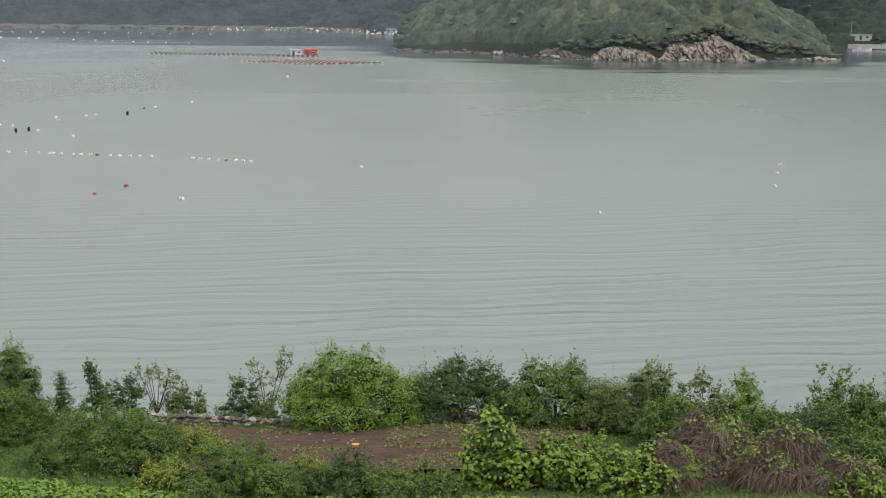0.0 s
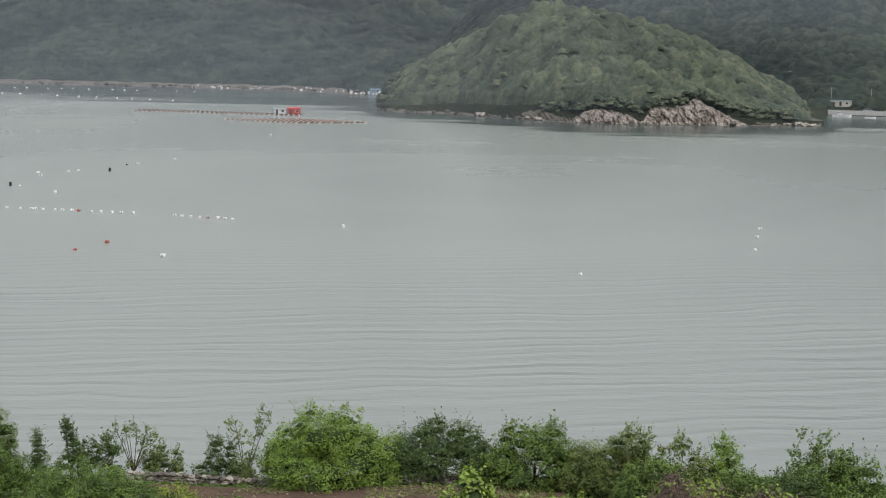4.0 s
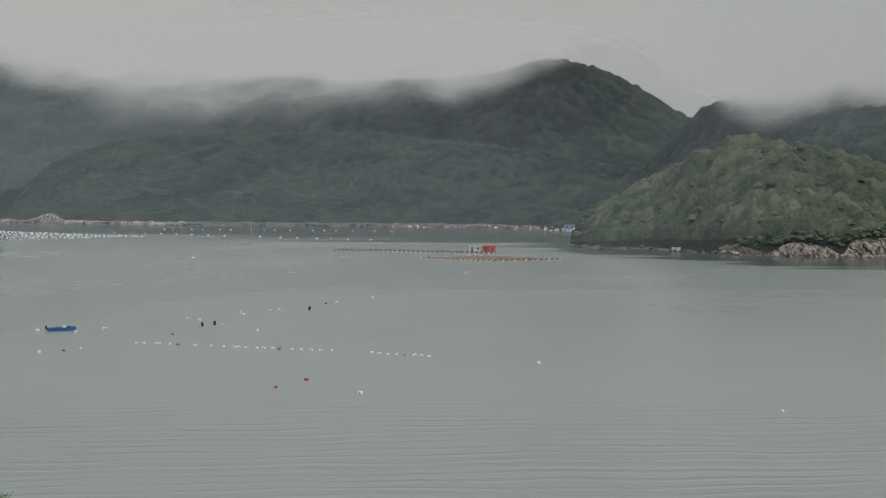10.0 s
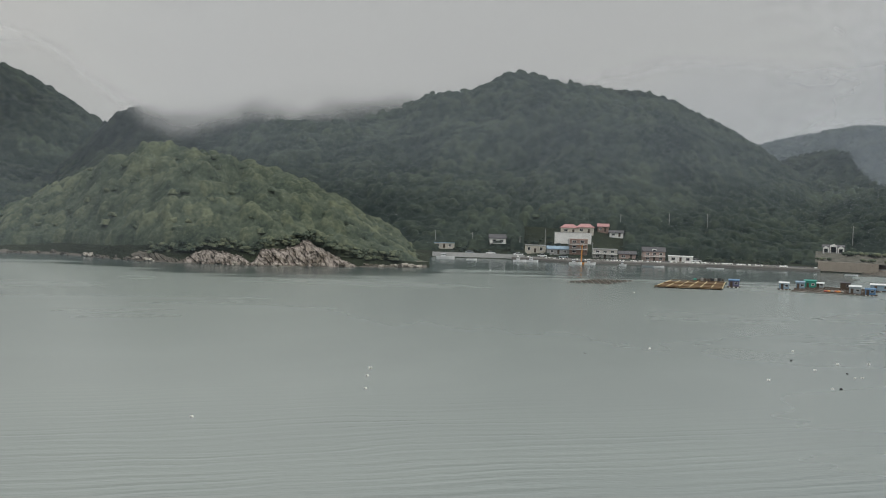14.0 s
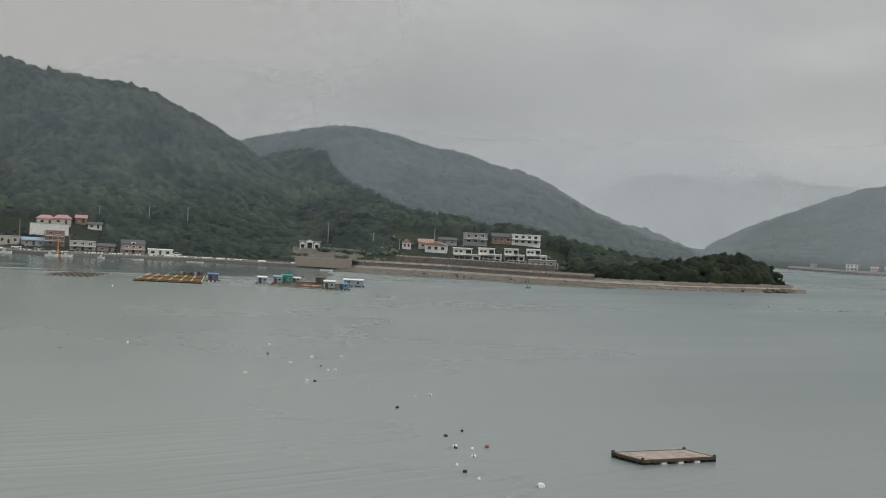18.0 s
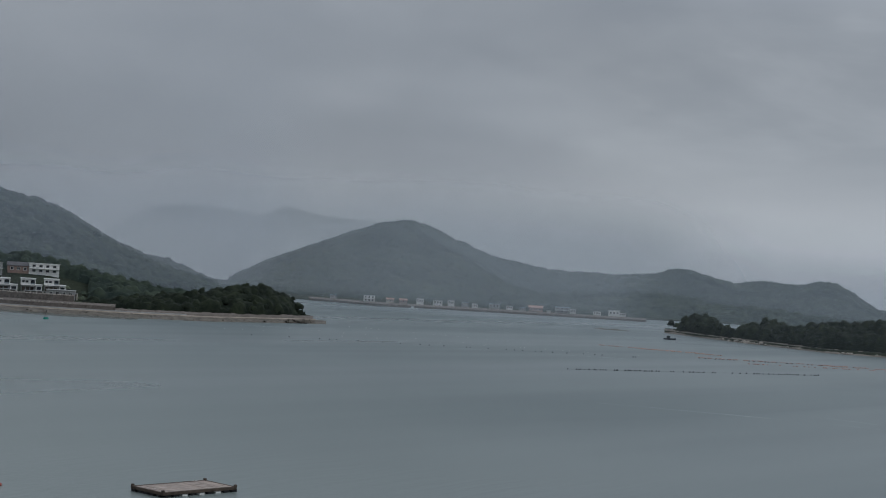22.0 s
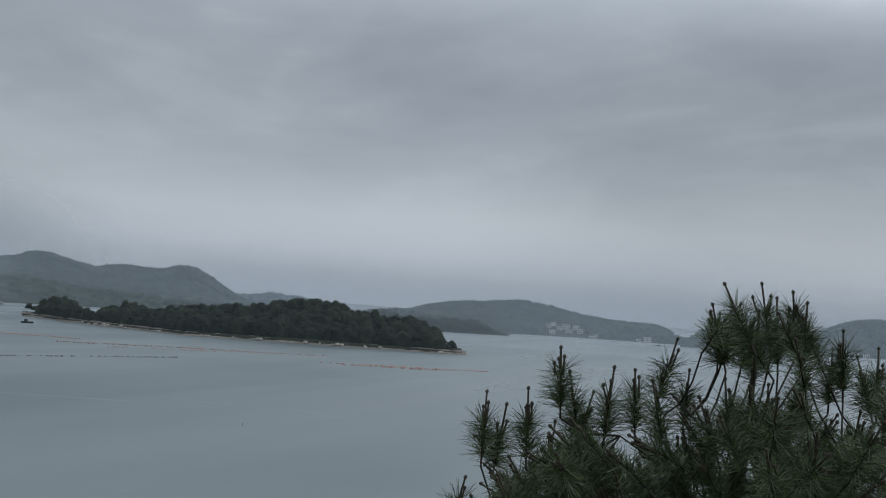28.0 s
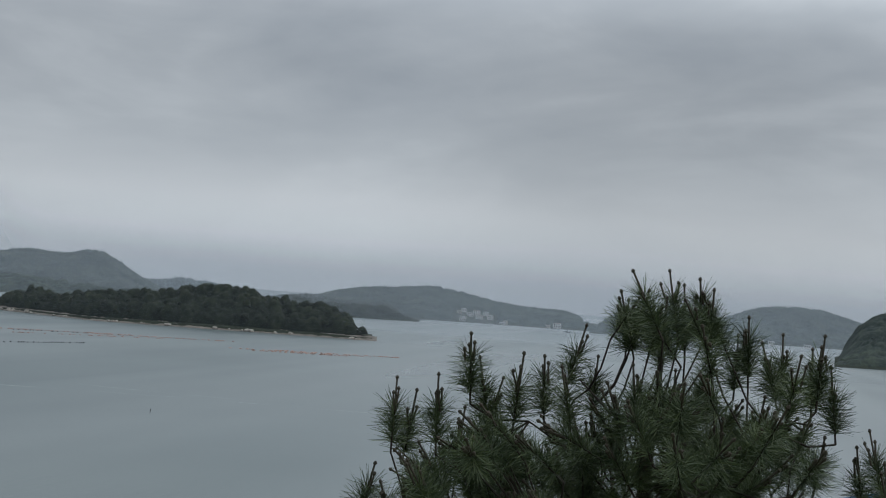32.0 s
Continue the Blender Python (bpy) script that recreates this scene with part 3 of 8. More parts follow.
point = hill("point", "low point of land with dark pines", [(38, 668), (41.5, 661), (45, 682), (47.6, 720)], [(38.5, -1.8), (41.44, -1.53), (42.29, -1.37), (43.55, -1.19), (44.5, -1.0), (45.65, -0.84), (46.29, -0.97), (46.93, -1.08), (47.27, -1.48), (47.6, -2.0)], 40, 2.4, "dark pines crowding the point", pinewood_mat, CROWN_FINE, 9, spacing=4.6, tall=1.4, tree_from=0.06, emerge=0.5, high=1.0)
# right: hazy ranges over the outer bay
hill("misty_range", "far misty mountain range", [(34, 2500), (52, 2500)], [(36, -0.4), (40.02, 0.73), (40.84, 1.42), (41.46, 1.72), (42.3, 1.89), (43.36, 1.91), (44.43, 1.85), (45.28, 1.73), (45.9, 1.93), (46.42, 2.07), (47.16, 1.96), (48.62, 1.83), (49.66, 1.72), (53, 1.2), (56, 0.4)], 500, 9, "hazy woods on the far range", far_forest_mat, CROWN_FAR, 10)
hill("cone_hill", "cone-shaped wooded hill above a shore village", [(43, 1230), (50, 1155), (60, 1225)], [(43.5, -1.3), (44.0, -1.0), (44.9, -0.4), (45.85, 0.1), (46.9, 0.55), (47.9, 0.95), (48.9, 1.36), (49.9, 1.74), (50.7, 1.94), (51.1, 1.95), (52.1, 1.7), (52.75, 1.38), (53.5, 0.92), (54.37, 0.33), (55.03, -0.06), (58, -0.6), (60, -1.2)], 420, 3.6, "hazy dark woods on the cone hill", far_forest_mat, CROWN_FAR, 11, tree_from=0.08)
hill("low_range", "chain of low rounded hills", [(50, 1500), (60, 1300), (70, 1500)], [(50, 1.0), (52.77, 1.34), (53.43, 1.13), (54.31, 0.8), (55.26, 0.61), (56.26, 0.46), (57.33, 0.43), (58.18, 0.44), (58.82, 0.38), (59.88, 0.49), (60.31, 0.48), (60.93, 0.71), (61.34, 0.81), (61.77, 0.75), (62.41, 0.56), (62.84, 0.52), (63.27, 0.34), (64.09, 0.56), (64.93, 0.51), (65.76, 0.45), (66.16, 0.58), (66.45, 0.62), (66.94, 0.61), (67.46, 0.40), (67.95, 0.1), (68.45, -0.2), (68.83, -0.4), (70.5, -1.0)], 380, 4.2, "hazy woods on the low hills", far_forest_mat, CROWN_FAR, 12)
hill("far_knoll", "small far knoll", [(66, 2400), (74, 2400)], [(67, -0.6), (68.9, -0.28), (69.8, -0.12), (71.2, -0.2), (73, -0.6)], 200, 8, "far hazy woods", far_forest_mat, CROWN_FAR, 13)
islet = hill("islet", "long low islet covered with dark pines", [(60.9, 950), (62.2, 905), (63.6, 866), (66.8, 800), (72, 800), (77.3, 806)], [(60.9, -1.8), (61.14, -1.27), (61.43, -1.0), (62.04, -0.76), (62.68, -0.85), (63.02, -1.15), (63.35, -1.40), (63.66, -1.21), (63.96, -0.98), (64.48, -0.82), (65.12, -0.97), (65.66, -1.08), (66.7, -0.72), (67.34, -0.69), (67.98, -0.73), (68.61, -0.54), (69.25, -0.6), (69.89, -0.43), (70.73, -0.22), (71.58, -0.17), (72.01, -0.24), (72.65, -0.35), (73.3, -0.55), (73.94, -0.5), (74.38, -0.70), (74.79, -0.54), (75.43, -0.63), (75.87, -0.81), (76.3, -0.99), (76.64, -1.32), (76.87, -1.69), (77.16, -1.92)], 45, 2.8, "dark pines crowding the islet", pinewood_mat, CROWN_FINE, 14, spacing=5.0, tall=1.4, tree_from=0.10, emerge=0.5, high=1.1)
hill("dark_spur", "low dark wooded spur", [(71, 1380), (76.8, 1400), (78.9, 1440)], [(71.5, -0.75), (73.66, -0.48), (74.48, -0.35), (75.54, -0.44), (76.17, -0.49), (77.44, -0.44), (78.09, -0.6), (78.65, -0.94), (78.9, -1.1)], 160, 5, "dark woods on the spur", pinewood_mat, CROWN_FAR, 15)
slope_village = hill("village_hill", "broad hill with a village on its slope", [(73, 1800), (79, 1580), (81.3, 1630), (86.5, 1690)], [(73, -0.6), (74.9, -0.36), (75.72, -0.1), (76.97, 0.12), (78.23, 0.22), (79.29, 0.32), (79.94, 0.23), (80.8, 0.08), (81.67, -0.07), (82.53, -0.17), (83.39, -0.19), (84.46, -0.23), (84.9, -0.41), (85.23, -0.56), (86, -0.9)], 420, 4.6, "hazy woods on the broad hill", far_forest_mat, CROWN_FAR, 16, clear=lambda a, v: (a > 80.1) & (a < 81.9) & (v < 0.42))
hill("round_hill", "rounded wooded hill across the channel", [(85.5, 1562), (90, 1720), (96, 1850)], [(85.3, -0.8), (85.65, -0.4), (86.17, -0.19), (87.64, -0.05), (88.8, -0.1), (89.97, -0.06), (90.79, 0.22), (91.41, 0.43), (91.82, 0.53), (92.86, 0.57), (93.69, 0.53), (94.31, 0.39), (94.94, 0.23), (96.5, -0.3)], 300, 4.6, "hazy woods on the round hill", far_forest_mat, CROWN_FAR, 17)
green = hill("green_hill", "nearer green wooded hill with a clearing", [(94.1, 1030), (96, 1060), (100, 1052), (106, 1050)], [(94.3, -1.2), (94.52, -0.8), (94.58, -0.53), (94.76, -0.21), (95.15, 0.18), (95.63, 0.55), (96.34, 0.65), (97.14, 0.73), (97.74, 0.65), (98.16, 0.44), (98.75, 0.38), (99.31, 0.32), (103, 0.3), (107, -0.4)], 160, 3.0, "green woods on the near hill", far_forest_mat, CROWN_MID, 18, clear=lambda a, v: (np.hypot((a - 97.0) / 1.3, (v - 0.60) / 0.10) < 1) | (np.hypot((a - 99.3) / 0.7, (v - 0.4) / 0.05) < 1))
hill("last_range", "far range under low cloud", [(96, 2700), (112, 2700)], [(95, 0.2), (98, 0.5), (99.7, 0.6), (104, 0.7), (110, 0.2)], 300, 9, "far hazy woods", far_forest_mat, CROWN_FAR, 19)

hill("far_shoulder", "low far shoulder of land behind the second hill", [(40, 1150), (45, 1150)], [(40, -0.5), (41.4, -0.04), (42, -0.06), (42.45, -0.15), (43.1, -0.42), (44, -1.0)], 120, 3.0, "hazy woods on the far shoulder", far_forest_mat, CROWN_FAR, 20)

# the clearing on the green hill
rcl = np.random.RandomState(88)
ca, cv = rcl.uniform(95.6, 100.1, 5200), rcl.uniform(0.3, 0.75, 5200)
inside = (np.hypot((ca - 97.0) / 1.35, (cv - 0.60) / 0.11) < 1) | (np.hypot((ca - 99.3) / 0.75, (cv - 0.4) / 0.055) < 1)
clx, cly, clz = green(ca[inside], cv[inside])
tagged(new("clearing_scrub", scatter("clearing_scrub", CROWN_FAR, np.stack([clx, cly, clz + 0.3], 1), rcl.uniform(1.2, 2.6, inside.sum()), forest_mat, 89)), "light green scrub of a hillside clearing", "scrub", kind="stuff")


# ---- the sea ----
def sea_sheet():
    """A disc from near to the horizon; sheltered water off the hills across the bay is smooth, their reflection painted
    dark.
    """
    a = np.concatenate([np.arange(-180, -42, 6.0), np.arange(-42, 106, 0.5), np.arange(106, 181, 6.0)])
    a[-1] = 180.0
    rr = np.concatenate([[0.1, 40, 80, 120, 160, 200, 260, 320, 400], np.arange(440, 1000, 14.0), np.arange(1000, 1900, 30.0), [2000, 2300, 2800, 3500, 4900]])
    A, D = np.meshgrid(a, rr, indexing="ij")
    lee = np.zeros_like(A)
    # last number: how far out the smooth strip and its painted reflection reach
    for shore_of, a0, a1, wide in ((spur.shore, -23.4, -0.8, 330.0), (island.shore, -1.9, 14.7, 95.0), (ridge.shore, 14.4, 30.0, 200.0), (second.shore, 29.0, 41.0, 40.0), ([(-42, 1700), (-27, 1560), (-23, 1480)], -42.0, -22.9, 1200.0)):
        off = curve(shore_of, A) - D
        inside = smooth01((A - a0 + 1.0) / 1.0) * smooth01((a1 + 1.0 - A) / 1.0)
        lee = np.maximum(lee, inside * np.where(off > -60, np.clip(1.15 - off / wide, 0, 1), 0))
    V = np.stack([np.sin(np.radians(A)) * D, np.cos(np.radians(A)) * D, np.zeros_like(A)], 2).reshape(-1, 3)
    me = mesh_of("water", V, grid_faces(len(a), len(rr)), water_mat, True)
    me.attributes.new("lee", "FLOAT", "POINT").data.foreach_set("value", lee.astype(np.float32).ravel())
    return new("water", me)


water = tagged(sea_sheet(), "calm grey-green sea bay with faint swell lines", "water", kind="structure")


# ---- mist: thin veils of sea haze between the ranges, cloud on the summits ----
def mist(name, label, az0, az1, d, z_low, z_high, material, lean=0.15):
    """A sheet of mist that follows the bearings az0 to az1; z_low and z_high may be given by bearing."""
    n, k = 60, 10
    az = np.linspace(az0, az1, n)
    lo = curve(z_low, az) if isinstance(z_low, list) else np.full(n, float(z_low))
    hi = curve(z_high, az) if isinstance(z_high, list) else np.full(n, float(z_high))
    U, W = np.meshgrid(np.linspace(0, 1, n), np.linspace(0, 1, k), indexing="ij")
    Z = lo[:, None] * (1 - W) + hi[:, None] * W
    A = np.radians(np.repeat(az[:, None], k, 1))
    dd = curve(d, az)[:, None] if isinstance(d, list) else d
    Rr = dd + Z * lean + 10 * np.sin(A * 11)
    F = grid_faces(n, k)
    me = mesh_of(name, np.stack([np.sin(A) * Rr, np.cos(A) * Rr, Z], 2).reshape(-1, 3), F, material, True)
    uv = me.uv_layers.new(name="across")
    uv.data.foreach_set("uv", np.stack([U.ravel()[F.ravel()], W.ravel()[F.ravel()]], 1).astype(np.float32).ravel())
    ob = new(name, me)
    ob.visible_shadow = False
    return tagged(ob, label, "mist", kind="stuff")


# distance haze is imitated by sheets; their tints carry each range's paleness
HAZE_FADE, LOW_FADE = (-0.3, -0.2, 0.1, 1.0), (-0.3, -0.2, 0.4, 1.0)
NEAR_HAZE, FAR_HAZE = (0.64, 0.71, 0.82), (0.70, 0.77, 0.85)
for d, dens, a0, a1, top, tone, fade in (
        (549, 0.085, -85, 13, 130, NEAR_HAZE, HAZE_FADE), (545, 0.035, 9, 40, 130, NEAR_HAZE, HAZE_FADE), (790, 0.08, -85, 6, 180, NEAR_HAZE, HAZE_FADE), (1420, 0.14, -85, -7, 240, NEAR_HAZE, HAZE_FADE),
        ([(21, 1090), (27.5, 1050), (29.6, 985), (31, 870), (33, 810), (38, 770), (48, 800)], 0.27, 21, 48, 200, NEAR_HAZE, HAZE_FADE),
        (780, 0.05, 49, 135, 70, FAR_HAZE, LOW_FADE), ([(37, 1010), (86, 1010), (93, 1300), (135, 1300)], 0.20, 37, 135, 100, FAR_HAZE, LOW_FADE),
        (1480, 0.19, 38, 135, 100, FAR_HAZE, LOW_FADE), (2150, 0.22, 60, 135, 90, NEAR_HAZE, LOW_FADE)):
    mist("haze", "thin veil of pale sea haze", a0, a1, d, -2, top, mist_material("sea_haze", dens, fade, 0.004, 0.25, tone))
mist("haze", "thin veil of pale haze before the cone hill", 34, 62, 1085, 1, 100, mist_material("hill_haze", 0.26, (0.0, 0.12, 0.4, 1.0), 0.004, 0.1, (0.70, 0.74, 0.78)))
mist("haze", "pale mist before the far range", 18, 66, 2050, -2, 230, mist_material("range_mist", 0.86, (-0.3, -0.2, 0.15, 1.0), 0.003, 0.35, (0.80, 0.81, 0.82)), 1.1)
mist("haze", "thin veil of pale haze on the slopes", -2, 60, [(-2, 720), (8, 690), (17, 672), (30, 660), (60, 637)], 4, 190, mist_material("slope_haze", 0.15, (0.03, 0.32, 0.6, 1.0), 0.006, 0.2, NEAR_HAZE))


def cloud_bank(label, d, dens, wob, low, top, fade=(0.0, 0.30, 0.5, 1.0), scale=0.012, lean=1.3, tone=0.505):
    """Cloud lying on a ridge; low: bearing and elevation of its under side."""
    zs = [(a, (EYE + d * math.tan(radians(e))) / (1 - lean * math.tan(radians(e)))) for a, e in low]
    zt = (EYE + d * math.tan(radians(top))) / (1 - lean * math.tan(radians(top)))
    mist("cloud_bank", label, low[0][0], low[-1][0], d, zs, zt, mist_material("summit_cloud", dens, fade, scale, wob, (tone, tone * 0.99, tone * 0.98), 0.2, 0.15), lean)


NORTH = [(-52, 2.2), (-30, 2.8), (-25.8, 3.5), (-23.2, 3.7), (-21.5, 2.9), (-20, 2.1), (-15, 1.8), (-9, 2.2), (-5, 2.6), (-3.6, 3.4), (-2.6, 3.9), (-1, 4.2), (0.5, 4.7), (5, 5.2), (9, 5.2)]
cloud_bank("low grey cloud lying on the mountain tops", 1120, 0.97, 0.30, NORTH, 9.5, (0.0, 0.26, 0.5, 1.0), scale=0.011)
EAST = [(-18, 6.0), (-2, 5.5), (0.5, 4.6), (2.2, 3.2), (3.5, 1.8), (5, 1.6), (6.5, 2.0), (8.5, 2.4), (12, 2.5), (14, 2.9), (15.5, 2.9), (17.3, 3.2), (18.6, 3.6), (20.5, 4.0), (23, 4.6), (26, 4.6), (30, 4.4), (36, 4.8)]
cloud_bank("low grey cloud lying on the long ridge", 840, 0.95, 0.26, EAST, 9.5, (0.0, 0.19, 0.5, 1.0), scale=0.014, lean=1.0, tone=0.50)
cloud_bank("low grey cloud behind the saddle of the hills", 1700, 0.97, 0.1, [(-14, -0.5), (0, -0.5), (18, -0.5), (34, -0.5)], 10.5, (-0.5, -0.4, 0.6, 1.0), lean=1.0, tone=0.47)
mist("wisp", "rising wisp of mist on the hillside", 27.3, 30.6, 960, 52, 112, mist_material("wisp_mist", 0.3, (0.0, 0.5, 0.5, 1.0), 0.035, 0.9, (0.55, 0.56, 0.57), 0.5, 0.2), 2.5)

# ---- more materials ----
def plain(name, colour, rough=0.7, metal=0.0, scale=2.0, fine=15.0, bump=0.15, dist=0.01, spec=0.3):
    dark = tuple(c * 0.78 for c in colour)
    return surface(name, dark, colour, scale, fine, rough, metal, bump, dist, spec)


pale_render = plain("weathered_pale_render", (0.52, 0.50, 0.47), 0.9, scale=0.5, bump=0.3, dist=0.02)
white_plaster = plain("white_plaster", (0.86, 0.85, 0.82), 0.85, scale=0.6)
cream_plaster = plain("cream_plaster", (0.60, 0.56, 0.48), 0.85, scale=0.6)
grey_concrete = plain("grey_concrete", (0.36, 0.36, 0.35), 0.9, scale=0.5, bump=0.4, dist=0.03)
pink_plaster = plain("pink_plaster", (0.44, 0.33, 0.29), 0.85, scale=0.6)
brick_mat = plain("dull_brick", (0.31, 0.215, 0.175), 0.9, scale=0.8, bump=0.4, dist=0.03)
stone_mat = surface("rough_stone_wall", (0.075, 0.064, 0.055), (0.19, 0.165, 0.145), 0.7, 3.0, 0.95, bump=1.0, bump_dist=0.15)
pink_tile = plain("pink_roof_tiles", (0.47, 0.25, 0.24), 0.7)
red_tile = plain("faded_red_roof_tiles", (0.40, 0.25, 0.20), 0.7)
dark_tile = plain("dark_grey_roof_tiles", (0.10, 0.095, 0.10), 0.7)
blue_sheet = plain("blue_painted_sheet_metal", (0.10, 0.21, 0.36), 0.5)
pale_blue_sheet = plain("faded_blue_sheet_metal", (0.26, 0.36, 0.45), 0.6)
grey_sheet = plain("grey_sheet_metal", (0.30, 0.34, 0.36), 0.55)
red_sheet = plain("red_painted_sheet_metal", (0.50, 0.065, 0.05), 0.6)
teal_sheet = plain("teal_green_tarpaulin", (0.035, 0.27, 0.21), 0.7)
glass_mat = plain("dark_window_glass", (0.022, 0.026, 0.03), 0.25, bump=0.0, spec=0.3)
timber_dark = surface("wet_dark_timber", (0.035, 0.026, 0.02), (0.12, 0.09, 0.07), 1.5, 14.0, 0.85, bump=0.6, bump_dist=0.02)
timber_grey = surface("weathered_grey_planks", (0.20, 0.16, 0.14), (0.42, 0.36, 0.32), 1.2, 12.0, 0.9, bump=0.5, bump_dist=0.01, vary="object", tint=((0.8, 0.8, 0.8), (1, 1, 1), (1.15, 1.1, 1.05)))
foam_white = plain("white_foam_float", (0.90, 0.89, 0.86), 0.8, scale=3.0)
foam_black = plain("black_plastic_float", (0.018, 0.018, 0.02), 0.5)
foam_red = plain("faded_red_float", (0.42, 0.12, 0.09), 0.7)
foam_pink = plain("faded_pink_float", (0.55, 0.36, 0.30), 0.8)
foam_pale = plain("faded_pinkish_float", (0.52, 0.42, 0.38), 0.8)
foam_orange = plain("orange_float", (0.72, 0.28, 0.07), 0.7)
float_reflection_mat = plain("painted_float_reflection", (0.05, 0.05, 0.035), 0.6)
yellow_pipe = plain("yellow_pipe", (0.60, 0.49, 0.28), 0.5)
net_brown = surface("brown_netting", (0.075, 0.045, 0.022), (0.17, 0.105, 0.05), 0.6, 6.0, 0.95, bump=0.8, bump_dist=0.05)
net_grey = surface("grey_netting", (0.20, 0.19, 0.17), (0.38, 0.36, 0.33), 1.0, 9.0, 0.95, bump=0.8, bump_dist=0.04)
boat_blue = plain("blue_boat_paint", (0.045, 0.15, 0.36), 0.45)
boat_white = plain("white_boat_gelcoat", (0.76, 0.77, 0.77), 0.35)
boat_dark = plain("dark_boat_paint", (0.04, 0.05, 0.06), 0.5)
crane_orange = plain("orange_painted_steel", (0.62, 0.27, 0.07), 0.5)
pole_grey = plain("grey_utility_concrete", (0.30, 0.30, 0.29), 0.9)
asphalt = plain("worn_asphalt", (0.075, 0.075, 0.075), 0.95, scale=0.3)
rope_mat = plain("tarred_rope", (0.05, 0.045, 0.04), 0.9)
tyre_mat = plain("black_rubber", (0.02, 0.02, 0.02), 0.8)


garden_mat = surface("stony_garden_terrace", (0.05, 0.05, 0.038), (0.15, 0.14, 0.115), 0.4, 2.0, 0.95, bump=0.6, bump_dist=0.2)


# ---- shores ----
def ribbon(name, label, shore_of, az0, az1, section, material, category, jitter=0.0, seed=0, kind="structure", uneven=0.0):
    """A strip along a water line; section: offset inland and height of its edges, from the sea up."""
    n = max(24, int((az1 - az0) * 14))
    az = np.linspace(az0, az1, n)
    base = curve(shore_of, az)
    o, zz = np.array([p[0] for p in section]), np.array([p[1] for p in section])
    A = np.radians(np.repeat(az[:, None], len(o), 1))
    wob = jitter * fbm(az[:, None] * 3.1 + 5, o[None, :] * 0.2, seed, 3)
    Rr = base[:, None] + o[None, :] + wob
    Z = zz[None, :] + uneven * fbm(az[:, None] * 7.0, o[None, :] * 0.7 + 3, seed + 3, 3) * (zz[None, :] > 0)
    V = np.stack([np.sin(A) * Rr, np.cos(A) * Rr, Z], 2).reshape(-1, 3)
    return tagged(new(name, mesh_of(name, V, grid_faces(n, len(o)), material)), label, category, kind=kind)


def boulders(name, label, shore_of, az0, az1, count, size, material, seed, off=(-1.5, 2.5), clump=2.0):
    r = np.random.RandomState(seed)
    az = r.uniform(az0, az1, count)
    keep = value_noise(az * clump, az * 0 + seed, seed) > -0.25
    az = az[keep]
    d = curve(shore_of, az) + r.uniform(off[0], off[1], len(az))
    sz = size * r.uniform(0.35, 1.3, len(az)) ** 1.4
    a = np.radians(az)
    P = np.stack([np.sin(a) * d, np.cos(a) * d, 0.15 * sz + np.maximum(0, r.uniform(-0.2, 0.8, len(az)))], 1)
    me = scatter(name, ROCKS, P, sz, material, seed)
    me.polygons.foreach_set("use_smooth", np.zeros(len(me.polygons), dtype=bool))
    return tagged(new(name, me), label, "rocks", kind="stuff")


ROCKS = crown_shapes(6, 2, 0.7, 8, False, 0.65)
ISLAND_SHORE, SPUR_SHORE = island.shore, spur.shore
ribbon("tidal_shelf", "dark wet rock shelf round the island", ISLAND_SHORE, -1.9, 14.6, [(-4.0, -0.6), (-1.0, 0.35), (1.2, 1.0), (4.5, 2.1)], dark_rock_mat, "shore", 1.6, 1, uneven=0.5)
boulders("shore_rocks", "pale boulders along the island shore", ISLAND_SHORE, 1.5, 14.4, 420, 0.9, rock_mat, 21)
boulders("shore_rocks", "grey boulders along the island shore", ISLAND_SHORE, -1.8, 14.6, 420, 0.8, dark_rock_mat, 22)
boulders("shore_rocks", "pale boulders at the foot of the spur", SPUR_SHORE, -23.2, -16.5, 230, 2.1, rock_mat, 23, (-3, 3), 1.2)
boulders("shore_rocks", "scattered grey shore rocks", SPUR_SHORE, -23.2, -4.0, 420, 1.2, dark_rock_mat, 24, (-2, 3))
ribbon("tidal_shelf", "dark wet rock shelf below the spur", SPUR_SHORE, -23.3, -3.0, [(-5.0, -0.6), (-1.0, 0.5), (3.0, 1.6), (7.0, 2.6)], dark_rock_mat, "shore", 2.0, 2, uneven=0.6)
ribbon("beach", "reddish shingle beach with washed-up floats", SPUR_SHORE, -9.6, -0.6, [(-6.0, -0.5), (0.0, 0.4), (8.0, 1.3), (16.0, 2.0)], surface("reddish_shingle", (0.12, 0.085, 0.065), (0.27, 0.20, 0.155), 0.15, 1.2, 0.95, bump=0.5, bump_dist=0.1), "beach", 3.0, 3)
rb = np.random.RandomState(31)
azb = -9.4 + 8.0 * rb.uniform(0, 1, 230) ** 0.7
db = curve(SPUR_SHORE, azb) + rb.uniform(-3, 13, 230)
LUMPS = crown_shapes(3, 1, 0.1, 9)
tagged(new("washed_up_floats", scatter("washed_up_floats", LUMPS, np.stack([np.sin(np.radians(azb)) * db, np.cos(np.radians(azb)) * db, 0.5 + (db - curve(SPUR_SHORE, azb)) * 0.18 + 0.25], 1), rb.uniform(0.3, 0.75, 230), foam_white, 5)),
       "white foam floats washed up on the shingle", "floats", kind="stuff")


